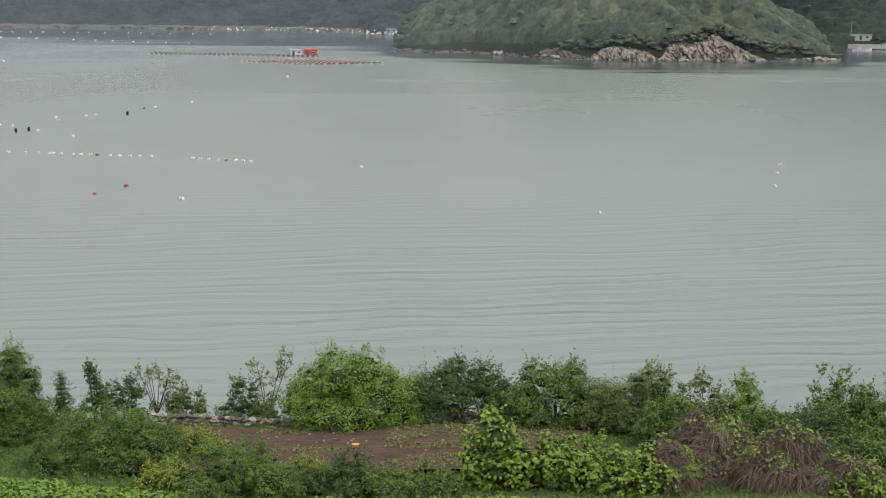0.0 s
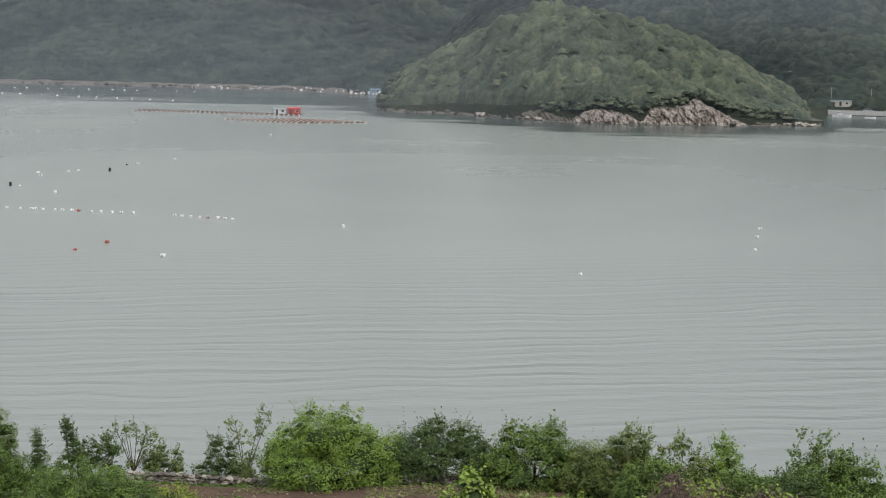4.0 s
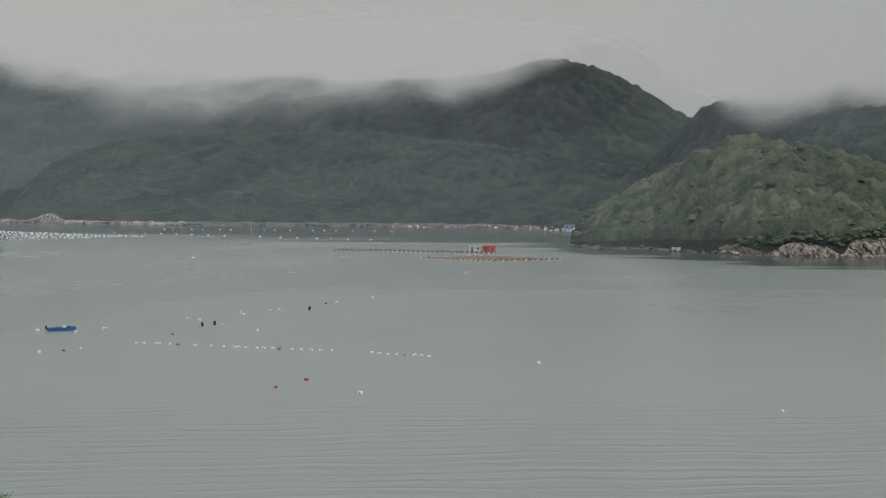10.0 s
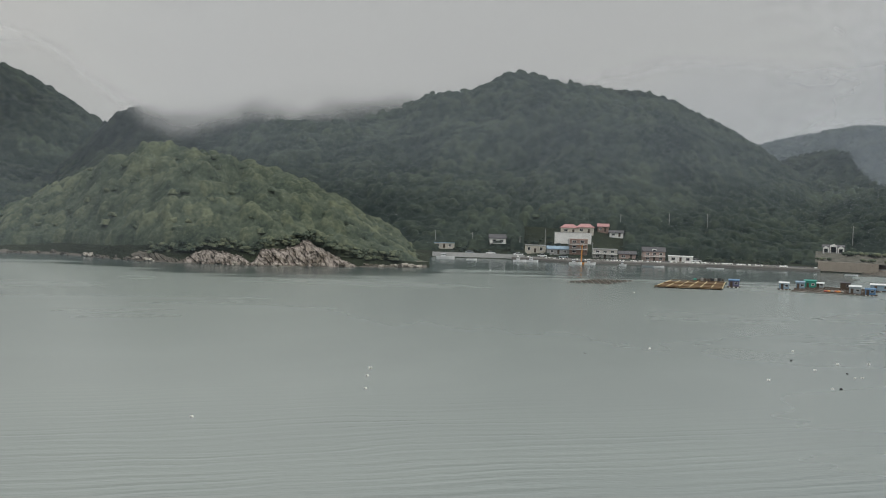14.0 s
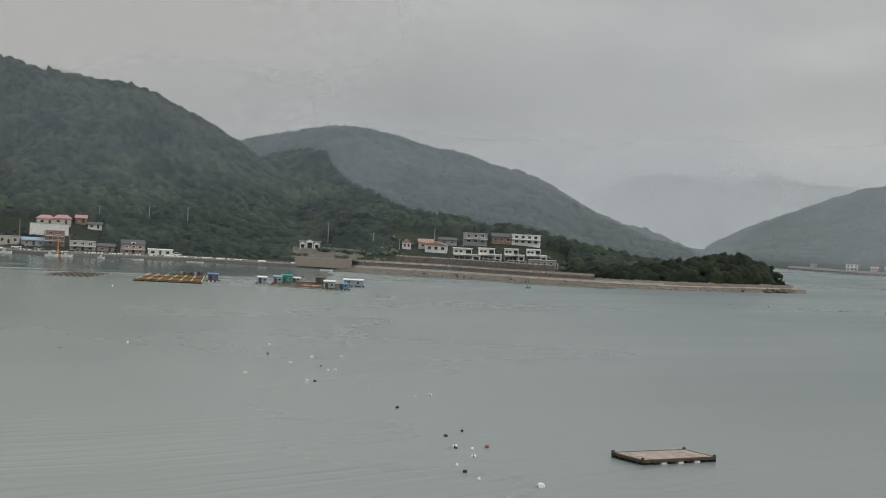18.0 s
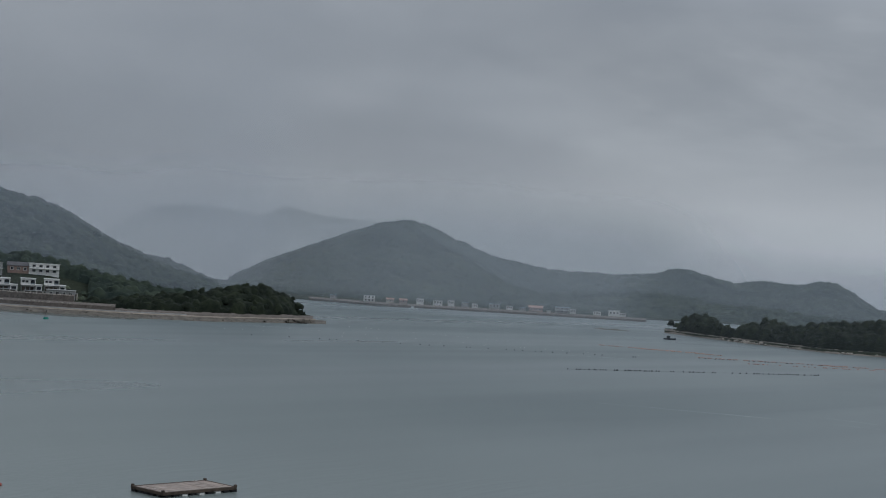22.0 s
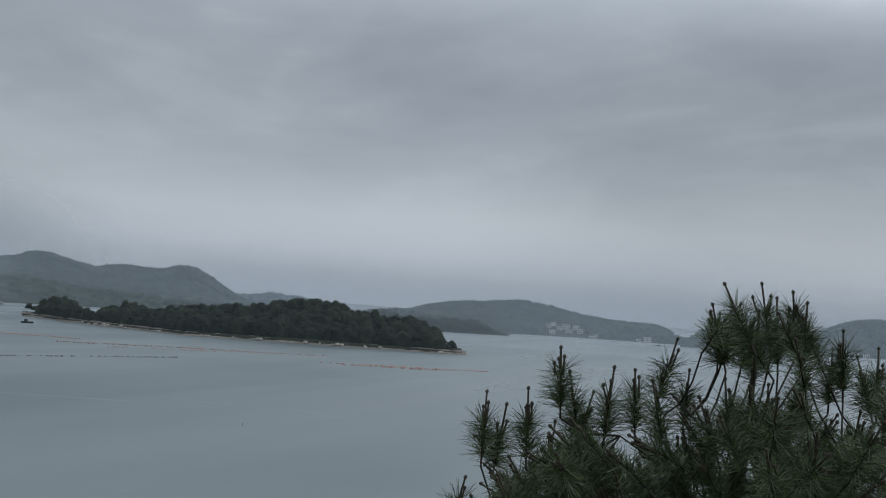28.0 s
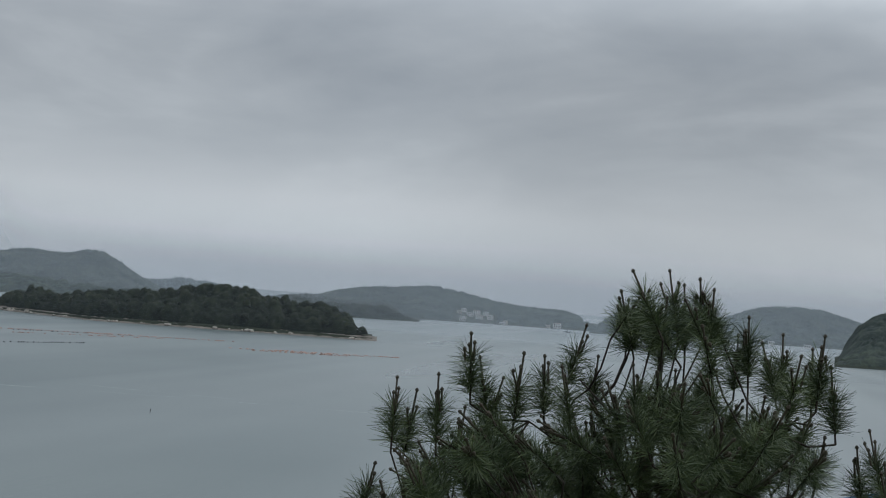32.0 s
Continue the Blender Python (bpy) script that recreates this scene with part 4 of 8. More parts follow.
def cliff(name, label, shore_of, az0, az1, tops, material, seed, proud=1.6):
    """A fractured rock face above the water line; tops: bearing and height of its upper edge."""
    n, k = int((az1 - az0) * 42), 16
    az = np.linspace(az0, az1, n)
    top = curve(tops, az) * (1 + 0.10 * fbm(az * 9.0, az * 0 + 2, seed, 3))
    W = np.linspace(0, 1, k)[None, :]
    Z = -0.4 + (top[:, None] + 0.4) * W
    # slanting slabs: each leans out and breaks back at its joint
    u = az[:, None] * 4.4 + Z * 0.34 + 1.5 * fbm(az[:, None] * 2.3, Z * 0.2, seed, 3)
    joint = 0.75 * (u - np.floor(u)) + 0.35 * fbm(az[:, None] * 9 + Z * 0.2, Z * 0.2, seed + 6, 3) + 0.4 * value_noise(np.floor(u) * 3.7, Z * 0.0, seed)
    Rr = curve(shore_of, az)[:, None] - proud + Z * 0.55 + 1.1 * joint + 3.0 * W ** 5
    A = np.radians(np.repeat(az[:, None], k, 1))
    V = np.stack([np.sin(A) * Rr, np.cos(A) * Rr, Z], 2).reshape(-1, 3)
    return tagged(new(name, mesh_of(name, V, grid_faces(n, k), material)), label, "cliff", kind="structure")


def cliff_material():
    """Pale rock with slanting dark joints."""
    m, nt, b_ = base_mat("pale_slanting_cliff_rock", 0.95, 0.0, 0.2)
    geo = nt.nodes.new("ShaderNodeNewGeometry")
    mp = nt.nodes.new("ShaderNodeMapping")
    mp.inputs["Rotation"].default_value = (0, radians(22), 0)
    mp.inputs["Scale"].default_value = (1.0, 1.0, 0.16)
    link(nt, geo.outputs["Position"], mp.inputs["Vector"])
    joints = node(nt, "ShaderNodeTexNoise", Scale=0.75, Detail=6.0, Roughness=0.7)
    link(nt, mp.outputs[0], joints.inputs["Vector"])
    stain = node(nt, "ShaderNodeTexNoise", Scale=0.22, Detail=4.0, Roughness=0.6)
    link(nt, geo.outputs["Position"], stain.inputs["Vector"])
    c1 = ramp(nt, [(0.40, (0.03, 0.028, 0.024)), (0.47, (0.20, 0.18, 0.165)), (0.60, (0.40, 0.37, 0.345))])
    link(nt, joints.outputs[0], c1.inputs[0])
    c2 = ramp(nt, [(0.33, (0.55, 0.50, 0.42)), (0.5, (1.0, 0.95, 0.91))])
    link(nt, stain.outputs[0], c2.inputs[0])
    link(nt, mixer(nt, 1.0, c1.outputs[0], c2.outputs[0], "MULTIPLY"), b_.inputs["Base Color"])
    bp = node(nt, "ShaderNodeBump", Strength=1.0, Distance=0.9)
    link(nt, joints.outputs[0], bp.inputs["Height"])
    link(nt, bp.outputs[0], b_.inputs["Normal"])
    return m


cliff_mat = cliff_material()
cliff("cliff", "pale fractured rock cliff on the island", ISLAND_SHORE, 5.4, 11.9, [(5.4, 1.0), (5.8, 3.8), (6.3, 5.4), (7.0, 4.6), (7.6, 4.2), (7.95, 1.2), (8.1, 1.2), (8.35, 6.2), (9.0, 6.0), (9.6, 7.2), (10.05, 9.8), (10.5, 7.0), (11.1, 4.2), (11.9, 0.8)], cliff_mat, 41, 2.2)
rc = np.random.RandomState(77)
azc = rc.uniform(4.2, 13.6, 420)
zc = 0.6 + np.interp(azc, [4.6, 5.8, 6.3, 7.6, 8.0, 8.4, 9.6, 10.05, 10.5, 11.1, 12.4], [2.5, 4.4, 6.0, 5.2, 3.4, 6.4, 7.4, 10.2, 7.6, 5.4, 2.0]) + rc.uniform(-0.4, 3.0, 420)
dc = curve(ISLAND_SHORE, azc) + zc * 0.55 + rc.uniform(-0.6, 2.6, 420)
tagged(new("cliff_top_bushes", scatter("cliff_top_bushes", CROWN_FINE, np.stack([np.sin(np.radians(azc)) * dc, np.cos(np.radians(azc)) * dc, zc], 1), rc.uniform(0.5, 1.6, 420), forest_mat, 78)), "green bushes hanging over the cliff edge", "bushes", kind="stuff")
cliff("cliff", "grassy ochre knoll by the water", ISLAND_SHORE, 3.3, 5.4, [(3.3, 1.0), (3.9, 4.6), (4.4, 4.2), (5.4, 1.8)], dark_rock_mat, 42)
cliff("cliff", "pale rock outcrop at the tip of the spur", SPUR_SHORE, -23.0, -17.6, [(-23.0, 0.5), (-22.6, 3.0), (-22.25, 1.2), (-21.7, 4.2), (-21.2, 8.0), (-20.8, 3.2), (-20.4, 0.8), (-20.0, 3.0), (-19.6, 0.6), (-19.0, 2.2), (-18.6, 0.4), (-17.6, 0.5)], cliff_mat, 43)

WALL_SHORE = [(28.8, 668), (31.6, 661)]
# the harbour quay and the shore below the terraces
RIDGE_SHORE, SECOND_SHORE = ridge.shore, second.shore
ribbon("quay", "concrete harbour quay", RIDGE_SHORE, 17.8, 29.2, [(-1.5, -0.8), (-1.5, 1.05), (-1.3, 1.25), (4.0, 1.5)], plain("stained_quay_concrete", (0.20, 0.19, 0.175), 0.95, scale=0.4, bump=0.5, dist=0.04), "quay", 0.0, 4)
ribbon("road", "asphalt shore road behind the quay", RIDGE_SHORE, 15.2, 29.2, [(4.0, 1.55), (9.5, 1.75), (9.5, 1.2)], asphalt, "road")
ribbon("quay_wall", "long low wall behind the moorings", RIDGE_SHORE, 14.8, 18.3, [(-0.5, -0.5), (0.6, 2.2), (1.2, 2.25), (1.3, 1.0)], grey_concrete, "wall")
ribbon("tidal_shelf", "dark tidal rocks below the shore road", SECOND_SHORE, 29.2, 48.2, [(-8.0, -0.6), (-4.5, 0.2), (-1.0, 0.7), (1.5, 1.1), (3.4, 1.5)], dark_rock_mat, "shore", 1.8, 5, uneven=0.45)
ribbon("beach", "thin pale shingle strip along the shore", SECOND_SHORE, 29.2, 47.8, [(3.2, 1.45), (3.8, 1.75), (4.6, 1.9), (5.2, 1.9)], beach_mat, "beach", 0.5, 6)
ribbon("shore_path", "narrow concrete path along the foot of the wall", SECOND_SHORE, 31.2, 43.0, [(5.2, 1.7), (5.25, 2.3), (5.9, 2.35), (6.0, 2.0)], grey_concrete, "path", 0.0, 6)
ribbon("terrace_wall", "rough stone retaining wall along the shore", SECOND_SHORE, 31.2, 40.4, [(6.0, 0.8), (6.35, 3.9), (6.9, 4.0), (7.0, 3.2), (16, 4.6)], stone_mat, "wall", 0.15, 7)
ribbon("terrace_wall", "upper stone retaining wall of the village", SECOND_SHORE, 32.9, 38.9, [(17.0, 2.6), (17.35, 7.0), (17.9, 7.1), (18.0, 5.5), (28, 7.2)], stone_mat, "wall", 0.15, 8)
ribbon("terrace_wall", "tall beige retaining wall under the white house", WALL_SHORE, 29.1, 31.25, [(6.0, 0.5), (6.3, 4.6), (6.9, 4.65), (7.0, 4.2)], plain("beige_masonry", (0.33, 0.285, 0.235), 0.95, scale=0.5, bump=0.5, dist=0.04), "wall", 0.1, 9)
ribbon("garden", "sloping garden above the beige wall", WALL_SHORE, 29.0, 31.5, [(7.0, 4.2), (12.0, 5.2), (24.0, 7.4), (34, 8.2)], garden_mat, "garden", 0.4, 17, uneven=0.5)
ribbon("bank", "brown earth bank above the shingle", SECOND_SHORE, 39.2, 47.7, [(4.6, 1.2), (6.5, 2.4), (10.0, 3.2), (12.0, 3.0)], stone_mat, "bank", 0.6, 18, uneven=0.5)
boulders("shore_rocks", "dark low rocks off the point", SECOND_SHORE, 46.6, 48.6, 160, 1.0, dark_rock_mat, 25, (-6, 6))
boulders("shore_rocks", "scattered shore stones", SECOND_SHORE, 29.2, 47, 200, 0.45, dark_rock_mat, 26, (-5, 2))
ribbon("tidal_shelf", "narrow pale shore of the islet", islet.shore, 60.9, 77.35, [(-3.5, -0.5), (-0.5, 0.5), (2.0, 1.2), (6.0, 2.4)], surface("grey_brown_shore", (0.10, 0.088, 0.075), (0.25, 0.22, 0.185), 0.3, 2.0, 0.9, bump=0.8, bump_dist=0.3), "shore", 1.6, 10, uneven=0.4)
boulders("shore_rocks", "pale rocks on the islet shore", islet.shore, 61, 77.5, 240, 1.0, rock_mat, 27)
ribbon("sea_wall", "far concrete sea wall", [(44, 1218), (50, 1140), (60.2, 1212)], 47.5, 60.2, [(0, -0.5), (0.2, 1.5), (3, 1.7), (14, 2.6)], stone_mat, "wall")


def on_land(field, az, el, low=4.0):
    """The place on a hill where the line of sight at bearing az, elevation el meets it."""
    d0 = float(curve(field.shore, np.array([az]))[0])
    for k in range(600):
        d = d0 + low + k * 0.5
        x, y, z = field(np.array([az]), np.array([(d - d0) / field.depth]))
        if z[0] >= height_at(el, d):
            break
    return d, height_at(el, d)


# ---- houses ----
def add_gable(bm, w, dp, z0, rise, over=0.35, along_x=True, hip=0.0):
    """A pitched roof with thickness over a box w by dp."""
    hw, hd, t = w / 2 + over, dp / 2 + over, 0.18
    if along_x:
        ring = [(-hw, -hd), (hw, -hd), (hw, hd), (-hw, hd)]
        ends = [(-hw + hip, 0), (hw - hip, 0)]
    else:
        ring = [(-hw, -hd), (hw, -hd), (hw, hd), (-hw, hd)]
        ends = [(0, -hd), (0, hd)]
    lo = [bm.verts.new((x, y, z0 - t)) for x, y in ring]
    up_ = [bm.verts.new((x, y, z0)) for x, y in ring]
    top = [bm.verts.new((x, y, z0 + rise)) for x, y in ends]
    bm.faces.new(lo[::-1])
    for i in range(4):
        bm.faces.new((lo[i], lo[(i + 1) % 4], up_[(i + 1) % 4], up_[i]))
    a, b, c, d = up_
    if along_x:
        bm.faces.new((a, b, top[1], top[0]))
        bm.faces.new((c, d, top[0], top[1]))
        bm.faces.new((b, c, top[1]))
        bm.faces.new((d, a, top[0]))
    else:
        bm.faces.new((a, b, top[0]))
        bm.faces.new((b, c, top[1], top[0]))
        bm.faces.new((c, d, top[1]))
        bm.faces.new((d, a, top[0], top[1]))


def house(label, place, az, w, h, wall, roof, style="gable", storeys=1, turn=0.0, depth=0.7, windows=None, group="shore village houses", rise=None, wide=False, door=True):
    """A house that faces the bay: walls with a plinth, roof, windows with frame and pane, a door."""
    ob = holder("house", place, -az + turn, label, "house", group)
    dp = max(4.0, w * depth)
    wall_h = h - (rise or min(1.9, h * 0.38)) if style in ("gable", "hip", "front") else h - 0.25
    bm = bmesh.new()
    add_box(bm, (0, 0, wall_h / 2 - 0.75), (w, dp, wall_h + 1.5), 0, 0.04)
    body = part("wall", bm, wall, ob)
    bm = bmesh.new()
    if style in ("gable", "hip"):
        add_gable(bm, w, dp, wall_h + 0.18, h - wall_h, 0.4, True, w * 0.28 if style == "hip" else 0.0)
    elif style == "front":
        add_gable(bm, w, dp, wall_h + 0.18, h - wall_h, 0.3, False)
    else:
        add_box(bm, (0, 0, wall_h + 0.12), (w + 0.5, dp + 0.5, 0.24), 0, 0.03)
    part("roof", bm, roof, ob)
    if storeys > 1:
        # a balcony slab with its rail along each upper floor
        for k in range(1, storeys):
            slab = part("balcony", box((0, -dp / 2 - 0.55, wall_h / storeys * k), (w * 1.04, 1.2, 0.2), 0, 0.02), white_plaster, ob)
            part("rail", box((0, -dp / 2 - 1.1, wall_h / storeys * k + 0.55), (w * 1.02, 0.06, 0.12)), grey_sheet, slab)
            for i in range(5):
                part("baluster", box(((i - 2) * w * 0.25, -dp / 2 - 1.1, wall_h / storeys * k + 0.3), (0.12, 0.06, 0.6)), grey_sheet, slab)
    if style == "gable" and storeys > 1 and w > 9:
        bm_d = bmesh.new()
        add_box(bm_d, (0, -dp / 2 + 0.9, wall_h + 0.55), (1.8, 1.8, 1.1))
        dormer = part("dormer", bm_d, white_plaster, ob)
        part("pane", box((0, -dp / 2 - 0.02, wall_h + 0.6), (1.2, 0.06, 0.7)), glass_mat, dormer)
    count = windows or max(2, int(w / 3.0))
    fl = wall_h / storeys
    for s in range(storeys):
        for i in range(count):
            x = (i + 0.5) / count * w * 0.9 - w * 0.45
            ww, wh = (w * 0.9 / count * (0.46 if wide else 0.46)), min(1.5, fl * 0.46)
            zc = s * fl + fl * 0.55
            if door and s == 0 and i == count // 2:
                d = part("door", box((x, -dp / 2 - 0.03, 1.0), (1.0, 0.1, 2.0), 0, 0.02), timber_dark, ob)
                part("door_handle", box((x + 0.35, -dp / 2 - 0.1, 1.0), (0.05, 0.06, 0.15)), grey_sheet, d)
                continue
            bm = bmesh.new()
            for cx_, cz_, sx, sz in ((x, zc + wh / 2, ww + 0.16, 0.1), (x, zc - wh / 2, ww + 0.22, 0.12), (x - ww / 2, zc, 0.1, wh), (x + ww / 2, zc, 0.1, wh), (x, zc, 0.06, wh)):
                add_box(bm, (cx_, -dp / 2 - 0.05, cz_), (sx, 0.14, sz))
            win = part("window", bm, white_plaster if wall is not white_plaster else grey_concrete, ob)
            part("pane", box((x, -dp / 2 - 0.015, zc), (ww, 0.04, wh)), glass_mat, win)
    return ob


def el_of(z, d):
    return math.degrees(math.atan2(z - EYE, d))


# harbour: bearing, elevation of the ground floor, width, height, look
HARBOUR = [
    ("white two-storey house with a grey hipped roof", 17.24, el_of(3.7, 730), 7.6, 6.4, white_plaster, dark_tile, "gable", 2),
    ("pink-tiled house above a white retaining wall", 19.93, el_of(11.8, 730), 7.8, 4.2, cream_plaster, pink_tile, "hip", 1),
    ("pink-tiled house beside its twin above the harbour", 20.53, el_of(12.2, 730), 8.0, 4.2, cream_plaster, pink_tile, "hip", 1),
    ("small pink-roofed guest house among trees", 21.2, el_of(13.2, 730), 5.0, 3.6, brick_mat, pink_tile, "gable", 1),
    ("white low guest house among trees", 21.7, el_of(11.0, 730), 6.5, 2.8, white_plaster, dark_tile, "gable", 1),
    ("low pale workshop with a flat roof", 18.68, el_of(2.1, 730), 9.7, 3.6, cream_plaster, grey_concrete, "flat", 1),
    ("long shed with a pale sheet roof", 19.53, el_of(1.8, 730), 10.2, 3.6, grey_concrete, pale_blue_sheet, "gable", 1),
    ("three-storey dull brick house", 20.30, el_of(2.0, 730), 8.4, 7.2, brick_mat, red_tile, "flat", 3),
    ("pale grey two-storey house with a flat roof", 21.3, el_of(0.4, 730), 11.6, 4.5, pale_render, grey_concrete, "flat", 2),
    ("low pinkish house by the quay", 22.13, el_of(0.5, 730), 8.0, 3.6, pink_plaster, dark_tile, "gable", 1),
    ("two-storey house with a dark tiled gable roof", 23.1, el_of(0.0, 730), 10.4, 6.4, pink_plaster, dark_tile, "gable", 2),
    ("long low white storage shed", 24.11, el_of(0.1, 730), 11.4, 2.7, white_plaster, white_plaster, "flat", 1),
    ("long pale sheet-roofed boat shed", 15.25, el_of(3.4, 715), 9.6, 2.6, cream_plaster, pale_blue_sheet, "flat", 1),
]
for lb, az, el, w, h, wall, roof, style, st in HARBOUR:
    d, z = on_land(ridge, az, el, 10)
    house(lb, at(az, d, z), az, w * d / 730, h * d / 730, wall, roof, style, st, turn=random.uniform(-8, 8))
d, z = on_land(ridge, 20.08, el_of(8.3, 730), 8)
tw = holder("terrace_wall", at(20.08, d - 4, z), -20.08, "tall white retaining wall below the pink-roofed houses", "wall")
part("wall_body", box((0, 0, 1.2), (17.5, 1.0, 5.4), 0, 0.05), white_plaster, tw)
part("coping", box((0, 0, 3.98), (17.9, 1.3, 0.18), 0, 0.03), grey_concrete, tw)

# the shore village on its terraces
TERRACE = [
    ("small white gabled house", 33.27, el_of(9.6, 725), 4.0, 4.4, white_plaster, red_tile, "front", 1),
    ("cream house with a faded red tiled roof", 34.00, el_of(10.1, 725), 7.0, 4.4, cream_plaster, red_tile, "gable", 1),
    ("white gabled house with a cream front", 34.40, el_of(9.0, 725), 10.5, 4.6, white_plaster, red_tile, "front", 1),
    ("grey tile-roofed house on a terrace", 34.81, el_of(12.8, 725), 8.4, 3.0, grey_concrete, dark_tile, "gable", 1),
    ("grey modern house with large windows", 35.84, el_of(13.5, 725), 11.0, 5.3, grey_concrete, grey_concrete, "flat", 2),
    ("brown house with a dark tower roof", 36.85, el_of(14.9, 725), 9.5, 4.4, brick_mat, dark_tile, "gable", 1),
    ("white two-storey block of flats", 37.74, el_of(14.8, 725), 13.5, 4.6, white_plaster, white_plaster, "flat", 2),
    ("grey lower building with open bays", 38.42, el_of(4.2, 725), 13.0, 3.6, grey_concrete, grey_concrete, "flat", 1),
    ("small white house high on the slope", 37.90, el_of(24.3, 725), 6.5, 2.2, white_plaster, grey_concrete, "flat", 1),
    ("low grey farm building among gardens", 40.4, el_of(8.5, 725), 9.0, 2.6, grey_concrete, dark_tile, "gable", 1),
]
for lb, az, el, w, h, wall, roof, style, st in TERRACE:
    d, z = on_land(second, az, el, 9)
    house(lb, at(az, d, z), az, w * d / 725, h * d / 725, wall, roof, style, st, turn=random.uniform(-5, 5), wide=True, door=False)


def villa(label, az, el, w, mirrored=False):
    """A modern hillside villa: a white upper storey over a recessed grey base, with a lower white wing at one end."""
    d, z = on_land(second, az, el, 9)
    ob = holder("villa", at(az, d, z), -az, label, "villa", "hillside villas")
    side = -1 if mirrored else 1
    part("base", box((-0.12 * w * side, 0.9, 0.9), (w * 0.72, 6.0, 4.4), 0, 0.03), grey_concrete, ob)
    # dark panels on the base paint the shade of three openings
    for k in range(3):
        opening = part("garage_door", box(((-0.36 + 0.2 * k) * w * side, -2.13, 1.3), (w * 0.15, 0.1, 2.0)), timber_dark, ob)
        part("lintel", box(((-0.36 + 0.2 * k) * w * side, -2.17, 2.4), (w * 0.17, 0.16, 0.2)), white_plaster, opening)
    upper = part("upper_storey", box((-0.15 * w * side, 0.0, 4.45), (w * 0.70, 6.6, 2.7), 0, 0.03), white_plaster, ob)
    part("roof_slab", box((-0.15 * w * side, -0.1, 5.95), (w * 0.74, 7.2, 0.32), 0, 0.03), white_plaster, ob)
    # a proud dark panel paints a deep loggia's shade, beside two small windows
    loggia = part("loggia", box((0.07 * w * side, -3.28, 4.45), (w * 0.20, 0.12, 1.9)), glass_mat, upper)
    part("railing", box((0.07 * w * side, -3.42, 3.75), (w * 0.21, 0.06, 0.5)), grey_sheet, ob)
    for k in range(2):
        win = part("window", box(((-0.38 + 0.17 * k) * w * side, -3.32, 4.6), (1.3, 0.10, 0.95)), grey_concrete, ob)
        part("pane", box(((-0.38 + 0.17 * k) * w * side, -3.36, 4.6), (1.1, 0.08, 0.75)), glass_mat, win)
    wing = part("wing", box((0.36 * w * side, -1.0, 1.75), (w * 0.30, 6.4, 2.9), 0, 0.03), white_plaster, ob)
    part("wing_window", box((0.36 * w * side, -4.22, 1.75), (w * 0.2, 0.1, 1.5)), glass_mat, wing)
    part("wing_roof", box((0.36 * w * side, -1.1, 3.3), (w * 0.33, 7.0, 0.28), 0, 0.03), white_plaster, ob)
    part("terrace_slab", box((0.02 * w, -2.6, 2.98), (w * 0.95, 2.4, 0.22), 0, 0.02), white_plaster, ob)
    return ob


for lb, az, el, w in (("white two-storey villa stepping down a terrace", 35.55, -1.73, 12.8), ("white villa with a wide loggia", 36.43, -1.68, 10.8), ("white villa with a flat roof slab", 37.35, -1.65, 9.4), ("white villa with a long terrace slab", 38.18, -1.62, 9.6)):
    villa(lb, az, el, w)


def garage_row(label, az, el, bays, pitch=2.7):
    """A low row of open bays between pale pillars under a terrace."""
    d, z = on_land(second, az, el, 6)
    ob = holder("garage_row", at(az, d, z), -az, label, "garage", "hillside villas")
    w = bays * pitch
    part("back_wall", box((0, 1.2, 0.7), (w, 0.3, 3.4)), stone_mat, ob)
    part("roof_slab", box((0, 0, 2.45), (w + 0.5, 3.2, 0.25), 0, 0.03), grey_concrete, ob)
    for k in range(bays + 1):
        part("pillar", box((-w / 2 + k * pitch, -1.2, 0.7), (0.55, 0.5, 3.3), 0, 0.03), cream_plaster, ob)


garage_row("row of open bays under the villas", 36.5, -1.80, 3)
garage_row("row of open bays beside a stone wall", 37.45, -1.81, 3)
garage_row("long row of open bays with pale pillars", 38.45, -1.82, 5)
for k in range(26):
    az = 32.9 + 0.079 * k * 1.02
    d = float(curve(SECOND_SHORE, np.array([az]))[0]) + 7.6
    post = holder("balustrade_post", at(az, d, 3.9), -az, "short pale balustrade post on the shore wall", "post", "balustrade posts")
    part("shaft", box((0, 0, 0.35), (0.5 + 0.25 * math.sin(k * 7.3), 0.4, 0.9 + 0.25 * math.sin(k * 3.1)), 0, 0.03), cream_plaster, post)

